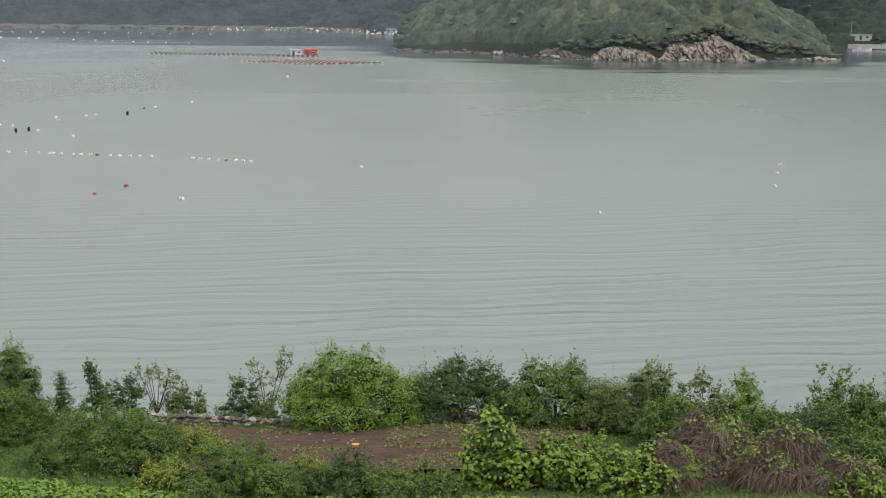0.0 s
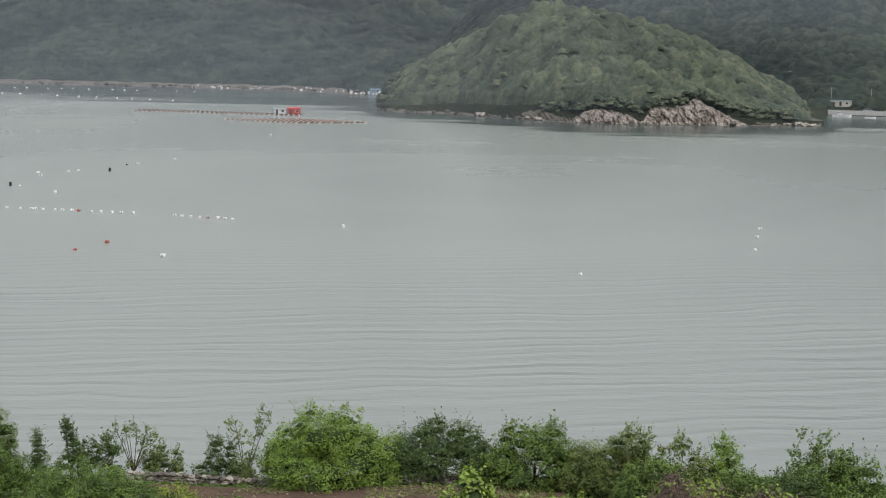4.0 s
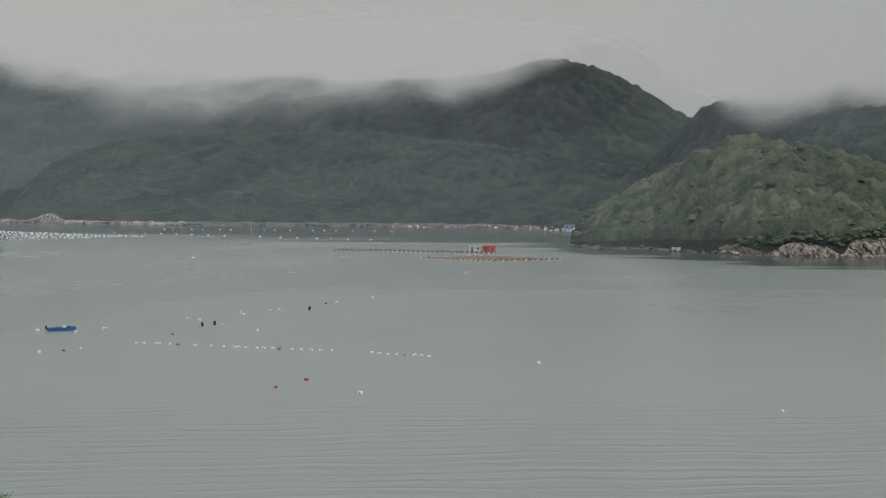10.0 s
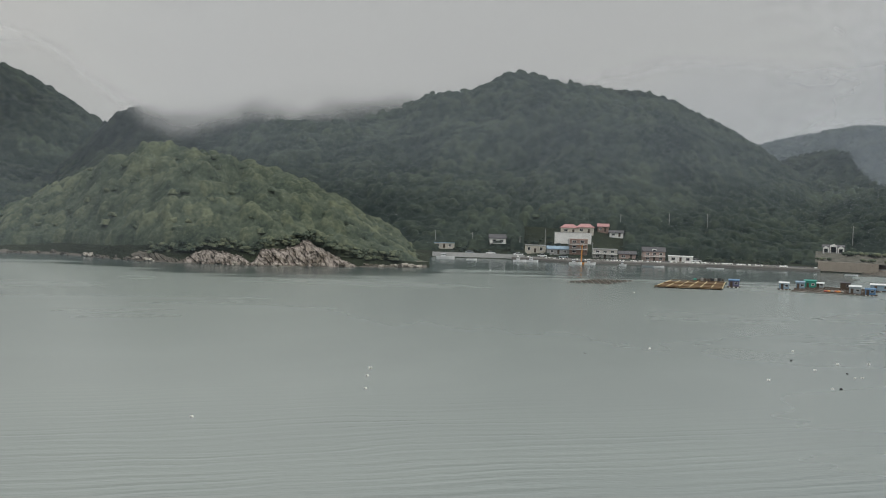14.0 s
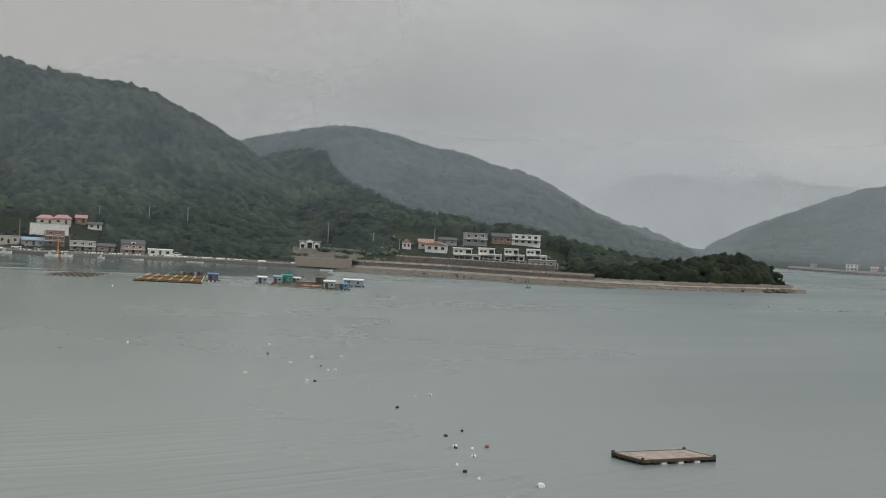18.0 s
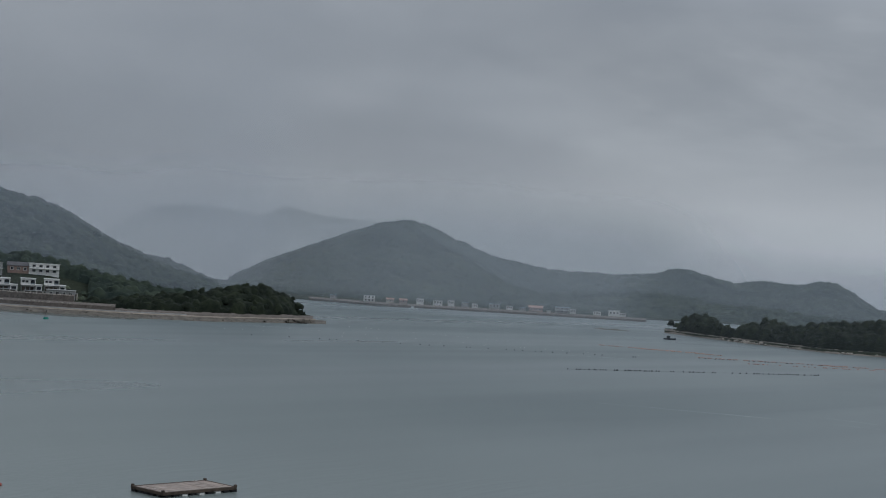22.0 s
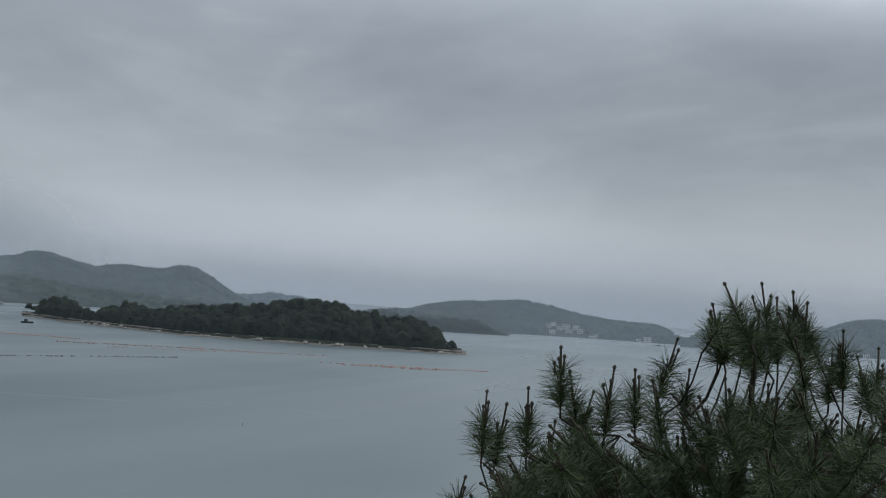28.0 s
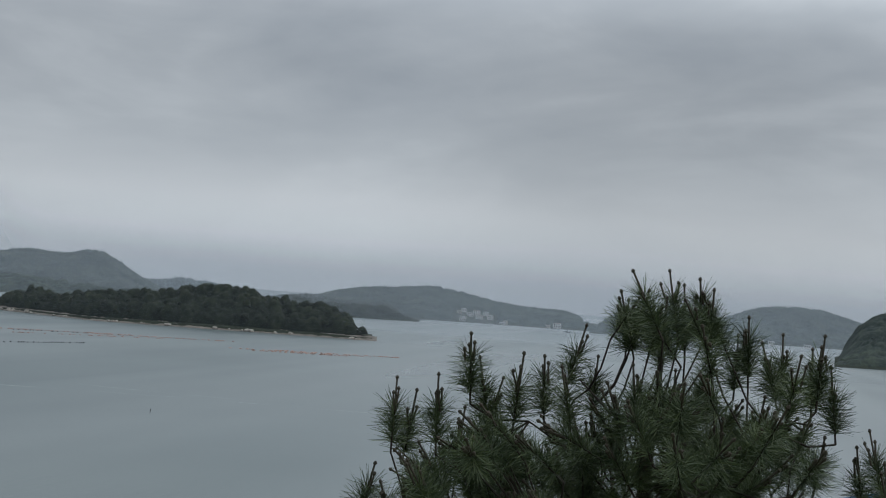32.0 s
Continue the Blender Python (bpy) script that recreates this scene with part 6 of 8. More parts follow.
# the cages with the red shed off the island
cage_raft("long dark shellfish raft strung with pinkish floats", [(-10.9, 608), (-4.8, 580), (-5.2, 590), (-10.6, 618)], 34, 2, 0.12, timber_dark, foam_pale, 0.40)
cage_raft("dark timber shellfish raft with many floats", [(-7.53, 546), (-4.9, 524), (-2.3, 534), (-4.8, 556)], 14, 6, 0.07, timber_brown, foam_pale, 0.42, 1)
raft_shed("red sheet-metal shed on a float raft", at(-4.98, 588), -5.3, (5.0, 3.4, 2.0), red_sheet, red_sheet)
raft_shed("white panel shed beside the red one", at(-5.5, 589), -5.3, (4.6, 3.0, 1.7), boat_white, grey_sheet)
# the dark empty cage frame off the harbour
cage_raft("dark square cage raft with tyres and floats", [(20.0, 507), (21.4, 504), (22.35, 530), (20.9, 530)], 6, 5, 0.09, timber_dark, net_grey, 0.26)
# the yellow-framed fish cages
cage_raft("fish cage raft with yellow pipes and brown nets", [(23.2, 497), (25.67, 496.6), (25.78, 538), (23.79, 540)], 6, 2, 0.18, yellow_pipe, foam_black, 0.3, 1, net_brown, 0.45, "", net_brown)
raft_shed("small purple-blue shed on the cage raft", at(26.1, 516), 26, (3.4, 2.8, 1.9), plain("purple_blue_sheet", (0.12, 0.12, 0.20), 0.6), blue_sheet)
cl = holder("gear_heap", at(25.2, 541), -25, "heap of dark fishing gear on the cage raft", "gear")
part("deck", box((0, 0, 0.3), (12, 3, 0.3), 0, 0.05), timber_dark, cl)
for k in range(9):
    rr_ = random.Random(90 + k)
    part("bundle" if k % 2 else "crate", box((-5 + 1.2 * k, rr_.uniform(-0.6, 0.6), 0.45 + 0.5 * rr_.uniform(0.5, 1.5)), (rr_.uniform(0.6, 1.2), 0.9, rr_.uniform(0.7, 1.8)), rr_.uniform(-20, 20), 0.08), random.Random(k).choice([net_grey, timber_dark, foam_black, teal_sheet]), cl)
# the blue shed cluster
cage_raft("grey fish cage raft among blue sheds", [(28.2, 505), (30.9, 499), (31.4, 530), (28.6, 536)], 9, 5, 0.16, timber_dark, net_grey, 0.34, 1, net_grey, 0.3)
for lb, az, d, size, wall, roof in (
        ("blue and white shed on a float raft", 27.92, 514, (3.6, 3.0, 2.6), pale_blue_sheet, boat_white),
        ("faded blue shed on a float raft", 28.5, 521, (3.4, 3.0, 2.8), pale_blue_sheet, pale_blue_sheet),
        ("shed with a teal tarpaulin roof", 28.85, 530, (4.4, 3.4, 3.0), teal_sheet, teal_sheet),
        ("pale low store on the raft", 29.2, 531, (3.0, 2.4, 1.9), grey_sheet, boat_white),
        ("dark open shelter on the raft", 30.1, 529, (3.8, 3.0, 2.8), timber_dark, dark_tile),
        ("grey box shed with a pale roof", 30.45, 503, (4.4, 3.2, 3.0), grey_sheet, boat_white),
        ("bright blue shed at the raft's edge", 31.0, 500, (3.6, 3.0, 2.3), blue_sheet, blue_sheet),
        ("long pale blue boathouse raft", 31.35, 528, (8.0, 3.6, 2.6), pale_blue_sheet, boat_white)):
    raft_shed(lb, at(az, d), az, (size[0] * 0.84, size[1] * 0.9, size[2] * 0.70), wall, roof, random.uniform(-6, 6))
rg = holder("gear_heap", at(29.7, 506), -29.7, "red and orange nets heaped on the raft", "gear")
for k in range(6):
    bm = bmesh.new()
    bmesh.ops.create_icosphere(bm, subdivisions=2, radius=0.7, matrix=Matrix.Translation((-2.5 + k, 0.3 * (k % 2), 0.6)) @ Matrix.Diagonal((1.1, 0.8, 0.5, 1)))
    part("net_pile", bm, (foam_red, foam_orange, net_grey)[k % 3], rg)


# ---- the work raft off the near shore ----
def work_raft():
    c = at(-27.55, 258)
    ob = holder("work_raft", c, 27.6, "dark timber work raft with winch frame and nets", "raft")
    for y in np.linspace(-2.2, 2.2, 5):
        part("long_beam", box((0, y, 0.35), (16, 0.35, 0.4), 0, 0.03), timber_dark, ob)
    r = random.Random(5)
    for k in range(26):
        part("plank", box((-7.6 + k * 0.61, r.uniform(-0.08, 0.08), 0.62), (0.5, 4.9 + r.uniform(-0.2, 0.2), 0.09), r.uniform(-1, 1)), timber_dark, ob)
    for k in range(9):
        part("float_drum", rod((-7.2 + k * 1.8, -2.5, 0.1), (-7.2 + k * 1.8, 2.5, 0.1), 0.33, None, 10), (foam_white, foam_red, foam_black, timber_dark)[k % 4], ob, "")
    for x, w, h in ((-6.6, 1.9, 1.5), (-2.9, 2.2, 1.2)):
        bm = bmesh.new()
        add_box(bm, (x, 0.3, 0.7 + h / 2), (w, 1.7, h), 3, 0.15)
        part("covered_crate", bm, teal_sheet, ob, "crate under a teal tarpaulin")
    part("plank_ramp", box((-3.2, -1.2, 1.3), (0.3, 0.3, 0.3)), timber_grey, ob)
    bm = bmesh.new()
    add_rod(bm, (-5.0, -1.3, 0.75), (-1.3, -1.3, 2.0), 0.22, None, 6)
    part("leaning_beam", bm, boat_white, ob, "white leaning beam")
    for k in range(10):
        x = -1.2 + k * 0.55
        part("net_heap", box((x, r.uniform(-0.8, 0.8), 0.95), (0.8, 1.1, r.uniform(0.4, 0.8)), r.uniform(-30, 30), 0.15), (net_grey, timber_dark, timber_grey)[k % 3], ob)
    bm = bmesh.new()
    for a, b in (((0.9, -0.8, 0.6), (0.9, -0.8, 2.2)), ((1.7, -0.8, 0.6), (1.7, -0.8, 2.2)), ((0.9, 0.6, 0.6), (0.9, 0.6, 2.2)), ((1.7, 0.6, 0.6), (1.7, 0.6, 2.2)), ((0.9, -0.8, 2.1), (1.7, -0.8, 2.1)), ((0.9, 0.6, 2.1), (1.7, 0.6, 2.1)), ((0.9, -0.8, 2.1), (0.9, 0.6, 2.1)), ((1.3, -0.1, 2.1), (1.3, -0.1, 2.9)), ((0.9, -0.8, 2.1), (1.3, -0.1, 2.9)), ((1.7, 0.6, 2.1), (1.3, -0.1, 2.9))):
        add_rod(bm, a, b, 0.06, None, 6)
    part("winch_frame", bm, pole_grey, ob)
    bm = bmesh.new()
    for a, b in (((6.4, -1.6, 0.7), (6.4, 1.6, 0.7)), ((6.9, 0, 0.7), (6.1, 0, 2.9)), ((4.2, -1.4, 0.7), (5.5, -0.5, 2.7)), ((4.2, 1.4, 0.7), (5.5, 0.5, 2.7)), ((5.5, -0.5, 2.7), (6.1, 0, 2.9)), ((5.5, 0.5, 2.7), (6.1, 0, 2.9)), ((2.0, 0, 2.0), (6.1, 0, 2.9))):
        add_rod(bm, a, b, 0.09, None, 6)
    part("net_frame", bm, timber_dark, ob)
    bm = bmesh.new()
    add_rod(bm, (7.4, 0, 0.6), (6.0, 0, 3.1), 0.2, 0.15, 6)
    part("stern_post", bm, timber_dark, ob)
    bm = bmesh.new()
    q = [bm.verts.new(p) for p in ((4.3, -0.9, 0.75), (6.7, -0.2, 0.75), (5.95, -0.1, 2.85), (5.2, -0.5, 2.3))]
    bm.faces.new(q)
    g = bmesh.ops.extrude_face_region(bm, geom=bm.faces[:])
    for v in g["geom"]:
        if isinstance(v, bmesh.types.BMVert):
            v.co.y += 0.08
    part("hanging_net", bm, net_grey, ob)


work_raft()


# ---- the moored wooden platform ----
def platform():
    ob = holder("raft_platform", (121.9, 129.0, 0), -3, "weathered wooden platform raft with a dark edge", "raft")
    r = random.Random(7)
    L, W = 10.7, 5.4
    for s in (-1, 1):
        part("side_beam", box((0, s * (W / 2), 0.44), (L + 0.3, 0.22, 0.38), 0, 0.04), timber_dark, ob)
        part("end_beam", box((s * L / 2, 0, 0.45), (0.22, W - 0.3, 0.36), 0, 0.04), timber_dark, ob)
    for k in range(38):
        part("plank", box((-L / 2 + 0.3 + k * (L - 0.6) / 37, r.uniform(-0.03, 0.03), 0.56 + r.uniform(-0.012, 0.012)), (0.265, W - 0.36, 0.06), r.uniform(-0.6, 0.6)), timber_grey, ob)
    for k in range(9):
        part("float_block", box((-L / 2 + 0.8 + k * 1.23, -W / 2 + 0.35, 0.06), (0.85, 0.7, 0.5), r.uniform(-4, 4), 0.06), foam_white if k in (2, 4, 6) else foam_black, ob)
    for k in range(5):
        part("float_block", box((-L / 2 + 0.35, -W / 2 + 0.9 + k * 1.1, 0.06), (0.7, 0.8, 0.5), 0, 0.06), foam_black, ob)
    for x, y in ((-L / 2, -W / 2), (L / 2, -W / 2), (L / 2, W / 2), (-L / 2, W / 2)):
        part("corner_post", box((x, y, 0.6), (0.32, 0.32, 0.5), 0, 0.04), timber_dark, ob)


platform()


# ---- boats ----
def hull(bm, length, beam, height, flare=0.25, sheer=0.35):
    """An open boat's hull: sections from bow to stern, with an inner skin."""
    n, rows_ = 11, []
    for i in range(n):
        f = i / (n - 1)
        wd = beam / 2 * min(1.0, (1 - f) * 3.2) ** 0.6 * (0.86 + 0.14 * f) if i < n - 1 else 0.02
        x = -length / 2 + f * length
        zt = height * (1 + sheer * max(0, f - 0.4) ** 2 * 2.4)
        rows_.append([(x, -wd, zt), (x, -wd * (1 - flare), -0.15), (x, wd * (1 - flare), -0.15), (x, wd, zt), (x, wd * 0.86, zt), (x, wd * 0.72, 0.22), (x, -wd * 0.72, 0.22), (x, -wd * 0.86, zt)])
    vs = [[bm.verts.new(c) for c in row] for row in rows_]
    for a, b in zip(vs, vs[1:]):
        for k in range(8):
            bm.faces.new((a[k], a[(k + 1) % 8], b[(k + 1) % 8], b[k]))
    bm.faces.new(vs[0])
    bm.faces.new(vs[-1][::-1])
    bmesh.ops.recalc_face_normals(bm, faces=bm.faces)


def boat(label, place, yaw, length, beam, height, paint, cabin=None, mast=0.0, name="boat", group=""):
    ob = holder(name, place, yaw, label, "boat", group)
    bm = bmesh.new()
    hull(bm, length, beam, height)
    part("hull", bm, paint, ob)
    bm = bmesh.new()
    for x in (-0.28, 0.0, 0.25):
        add_box(bm, (x * length, 0, height * 0.75), (0.25, beam * 0.72, 0.06))
    part("thwarts", bm, timber_grey, ob)
    if cabin:
        part("cabin", box((-length * 0.12, 0, height + 0.65), (length * 0.26, beam * 0.6, 1.3), 0, 0.12), cabin, ob)
        part("cabin_window", box((-length * 0.12, 0, height + 0.9), (length * 0.262, beam * 0.606, 0.35), 0, 0.02), glass_mat, ob)
    else:
        part("outboard_motor", box((-length / 2 - 0.15, 0, height + 0.1), (0.35, 0.35, 0.75), 0, 0.08), foam_black, ob)
    if mast:
        part("mast", rod((length * 0.05, 0, height), (length * 0.05, 0, height + mast), 0.06, 0.03, 6), pole_grey, ob)
    return ob


sk = boat("blue open fishing skiff at its mooring", at(-20.88, 287.5), 20.9, 5.2, 1.5, 0.55, boat_blue)
for x, m_ in ((-0.6, teal_sheet), (0.5, boat_white), (1.3, foam_black)):
    part("cargo_box", box((x, 0, 0.62), (0.55, 0.7, 0.4), 5, 0.05), m_, sk)
HB = "harbour boats"
boat("white motor cruiser moored at the wall", at(15.3, 668), -15, 8.0, 2.6, 1.1, boat_white, boat_white, 2.0, group=HB)
boat("low white dinghy moored near the island", at(16.3, 664), -12, 4.6, 1.6, 0.6, boat_white, group=HB)
boat("white fishing boat at the quay", at(18.11, 662), -10, 5.8, 2.0, 0.9, boat_white, boat_white, 1.5, group=HB)
boat("white fishing boat beside another", at(18.58, 664), -30, 5.4, 1.9, 0.9, boat_white, boat_white, 1.8, group=HB)
boat("white work boat at the quay", at(20.2, 656), -20, 5.6, 2.0, 0.9, boat_white, boat_white, 1.5, group=HB)
boat("white work boat with a small cabin", at(20.75, 657), -22, 4.8, 1.8, 0.9, boat_white, boat_white, 2.2, group=HB)
boat("small white boat moored off the quay", at(21.99, 655), -60, 3.6, 1.5, 0.8, boat_white, boat_white, 0.8, group=HB)
boat("grey low boats moored together", at(22.9, 655), -20, 5.0, 1.6, 0.6, grey_sheet, None, group=HB)
boat("white low boat moored by the quay", at(23.3, 656), -24, 5.0, 1.6, 0.6, boat_white, None, group=HB)
boat("pale barge drawn up by the shore", at(25.4, 660), -25, 7.5, 2.2, 0.5, boat_white, None, group=HB)
boat("pale skiff drawn up under the grey wall", at(30.3, 647), -30, 5.5, 1.6, 0.5, boat_white, None, group=HB)
boat("dark fishing boat off the islet", at(61.11, 826), -58, 6.6, 1.9, 0.8, boat_dark, boat_dark, 1.2)
boat("white boat under way by the far sea wall", at(51.45, 1105), -40, 7.0, 2.2, 1.0, boat_white, boat_white, 1.5)
boat("small far white boat", at(81.6, 1560), -60, 6.0, 2.0, 0.9, boat_white, boat_white, 1.0)
boat("small dark boat in the channel", at(84.5, 1500), -60, 6.0, 2.0, 0.9, boat_dark, boat_white, 1.0)

cr = holder("crane_barge", at(20.42, 659), -18, "small barge with an orange crane mast", "crane")
part("deck", box((0, 0, 0.45), (6.0, 3.0, 0.8), 0, 0.08), crane_orange, cr)
part("crane_mast", rod((0, 0, 0.8), (0.15, 0, 8.4), 0.32, 0.22, 8), crane_orange, cr)
part("crane_boom", rod((0.15, 0, 7.4), (-1.5, 0, 8.3), 0.14, 0.1, 6), crane_orange, cr)
part("winch", box((0.9, 0, 1.3), (0.9, 0.9, 0.9), 0, 0.1), boat_dark, cr)

rf = holder("float_bundle", at(-24.03, 230.8), 24, "bundle of white and red floats lashed together", "float")
for k, (x, y, m_) in enumerate(((-0.95, 0, foam_white), (-0.45, 0.25, foam_white), (0.05, -0.1, foam_red), (-0.35, -0.3, foam_red), (0.5, 0.1, foam_white), (0.95, -0.1, foam_white), (-0.2, 0.1, foam_white))):
    bm = bmesh.new()
    bmesh.ops.create_icosphere(bm, subdivisions=2, radius=0.38, matrix=Matrix.Translation((x, y, 0.55 if k == 6 else 0.18)) @ Matrix.Diagonal((1.3, 0.9, 0.85, 1)))
    part("float_drum", bm, m_, rf)

cb = holder("channel_marker", at(37.95, 590), 0, "green channel marker buoy with a lattice top", "buoy")
bm = bmesh.new()
bmesh.ops.create_cone(bm, cap_ends=True, segments=12, radius1=1.1, radius2=0.9, depth=1.0, matrix=Matrix.Translation((0, 0, 0.25)))
part("float_body", bm, teal_sheet, cb)
bm = bmesh.new()
for k in range(4):
    a = k * math.pi / 2
    add_rod(bm, (0.6 * math.cos(a), 0.6 * math.sin(a), 0.7), (0.12 * math.cos(a), 0.12 * math.sin(a), 2.9), 0.06, None, 5)
part("lattice_tower", bm, timber_dark, cb)
part("lamp", rod((0, 0, 2.9), (0, 0, 3.4), 0.16, 0.12, 8), boat_dark, cb)

for az, d in ((69.17, 297),):
    st = holder("net_stake", at(az, d, 0), 0, "thin dark net stake standing in the water", "stake")
    part("pole", rod((0, 0, -1), (0.05, 0, 0.8), 0.05, 0.04, 6), timber_dark, st)
    part("flag", box((0.05, 0, 0.7), (0.3, 0.05, 0.3)), foam_black, st)
lr = ribbon("reef", "low dark reef awash in the outer bay", [(58, 928), (60.9, 925)], 58.3, 59.6, [(-1.5, -0.3), (0.5, 0.35), (3, 0.5), (6, -0.3)], dark_rock_mat, "reef", 0.8, 15, uneven=0.5)


# thin lines of foam left by the current
foam_mat = surface("broken_foam_line", (0.17, 0.21, 0.22), (0.45, 0.48, 0.49), 0.06, 0.5, 0.6, bump=0.0, spread=(0.40, 0.60))
for a, b, w, sg in (((58.5, 350), (79.5, 333), 0.7, 5.0), ((66.5, 361), (75.0, 344), 0.5, -3.0), ((45, 640), (60, 700), 1.6, 8.0), ((50, 560), (63, 590), 1.3, -6.0), ((47, 760), (61, 760), 2.0, 6.0)):
    n = 90
    f = np.linspace(0, 1, n)
    p, q = np.array(at(*a)), np.array(at(*b))
    mid = p[None] * (1 - f[:, None]) + q[None] * f[:, None]
    side = np.array([-(q - p)[1], (q - p)[0], 0]) / np.linalg.norm(q - p)
    mid = mid + side[None] * (sg * np.sin(np.pi * f) + 1.2 * fbm(f * 14, f * 0, 5, 3))[:, None]
    wd = w * (0.25 + np.clip(fbm(f * 22 + 3, f * 0 + 1, 6, 3) + 0.35, 0, 1))[:, None]
    V = np.stack([mid - side * wd / 2, mid + side * wd / 2], 1).reshape(-1, 3)
    V[:, 2] = 0.012
    tagged(new("foam_line", mesh_of("foam_line", V, grid_faces(n, 2), foam_mat)), "thin pale line of foam on the sea", "foam", kind="stuff")

# ---- the near shore: soil, wall, crops, bushes ----
def leaf_material(name, dark, light, rough=0.55):
    m = surface(name, dark, light, 0.7, 6.0, rough, 0.0, 0.0, 0.01, 0.35, "island", ((0.80, 0.82, 0.80), (1.0, 1.0, 1.0), (1.22, 1.2, 1.1)))
    return m


leaf_bright = leaf_material("bright_green_leaves", (0.085, 0.155, 0.020), (0.200, 0.305, 0.042))
leaf_mid = leaf_material("mid_green_leaves", (0.055, 0.105, 0.018), (0.140, 0.220, 0.036))
leaf_dark = leaf_material("dark_green_leaves", (0.034, 0.064, 0.018), (0.092, 0.150, 0.036))
leaf_olive = leaf_material("olive_green_leaves", (0.080, 0.112, 0.028), (0.190, 0.232, 0.060))
leaf_vine = leaf_material("broad_vine_leaves", (0.090, 0.150, 0.020), (0.225, 0.320, 0.046))
leaf_yellow = leaf_material("yellow_green_leaves", (0.140, 0.190, 0.026), (0.300, 0.350, 0.052))
crop_mat = leaf_material("bright_crop_leaves", (0.085, 0.160, 0.018), (0.190, 0.300, 0.036))
# dark green that puts the shade inside a crown into the colour
core_mat = surface("painted_shade_core", (0.016, 0.030, 0.009), (0.050, 0.082, 0.020), 0.8, 5.0, 0.95, bump=1.0, bump_dist=0.1)
bark_mat = surface("brown_bark", (0.05, 0.038, 0.03), (0.13, 0.10, 0.08), 1.5, 20.0, 0.95, bump=0.8, bump_dist=0.02)
dead_mat = surface("dry_brown_vines", (0.085, 0.062, 0.048), (0.225, 0.175, 0.140), 1.2, 9.0, 0.95, bump=0.0, vary="island", tint=((0.6, 0.58, 0.55), (1, 1, 1), (1.5, 1.4, 1.35)))


def leaf_mesh(name, P, N, size, material, width=0.55, seed=0, up=None):
    """Leaves as folded blades at P, facing N."""
    r = np.random.RandomState(seed)
    n = len(P)
    N = N / np.linalg.norm(N, axis=1)[:, None]
    T = np.cross(N, r.normal(0, 1, (n, 3)))
    if up is not None:
        T = T + up
        T = T - N * np.sum(T * N, 1)[:, None]
    T /= np.linalg.norm(T, axis=1)[:, None] + 1e-9
    S = np.cross(N, T)
    L = size * r.uniform(0.6, 1.3, n)[:, None]
    a, b = P - T * L * 0.5, P + T * L * 0.5
    lift = N * L * 0.10
    c, d = P + S * L * width * 0.5 + lift - T * L * 0.08, P - S * L * width * 0.5 + lift - T * L * 0.08
    V = np.stack([a, c, b, d], 1).reshape(-1, 3)
    base = np.arange(n)[:, None] * 4
    F = np.concatenate([base + [[0, 1, 2]], base + [[0, 2, 3]]], 1).reshape(-1, 3)
    return mesh_of(name, V, F, material)


def lobes_for(W, H, D, style, r):
    out = []
    if style == "upright":
        n = 9
        for k in range(n):
            f = (k + 0.5) / n
            rad = W * (0.34 - 0.20 * f) * r.uniform(0.8, 1.2)
            out.append((r.normal(0, W * 0.10), r.normal(0, W * 0.08), H * (0.22 + 0.74 * f) - rad * 0.3, rad))
    elif style == "conifer":
        for k in range(8):
            f = (k + 0.5) / 8
            out.append((r.normal(0, 0.03), r.normal(0, 0.03), H * (0.1 + 0.85 * f), W * (0.5 - 0.42 * f)))
    elif style == "stems":
        for k in range(30):
            rad = W * r.uniform(0.05, 0.11)
            f = r.uniform(0.3, 1.0)
            out.append((r.uniform(-0.5, 0.5) * W * f, r.uniform(-0.3, 0.3) * D * f, H * f - rad, rad))
    else:
        n = int(12 + W * 3.0)
        for k in range(n):
            a, q = r.uniform(0, 2 * np.pi), np.sqrt(r.uniform(0, 1))
            x, y = np.cos(a) * q * W * 0.44, np.sin(a) * q * D * 0.40
            edge = 1 - 0.50 * q ** 2.6
            rad = min(W, H * 1.4) * (0.07 + 0.17 * r.uniform(0, 1) ** 1.4)
            out.append((x, y, max(rad * 0.6, (H - rad) * edge * r.uniform(0.45, 1.12)), rad))
        for k in range(int(n * 0.6)):
            a = r.uniform(0, 2 * np.pi)
            rad = min(W, H * 1.4) * r.uniform(0.13, 0.2)
            out.append((np.cos(a) * W * 0.40, np.sin(a) * D * 0.38, H * r.uniform(0.08, 0.4), rad))
    return np.array(out)


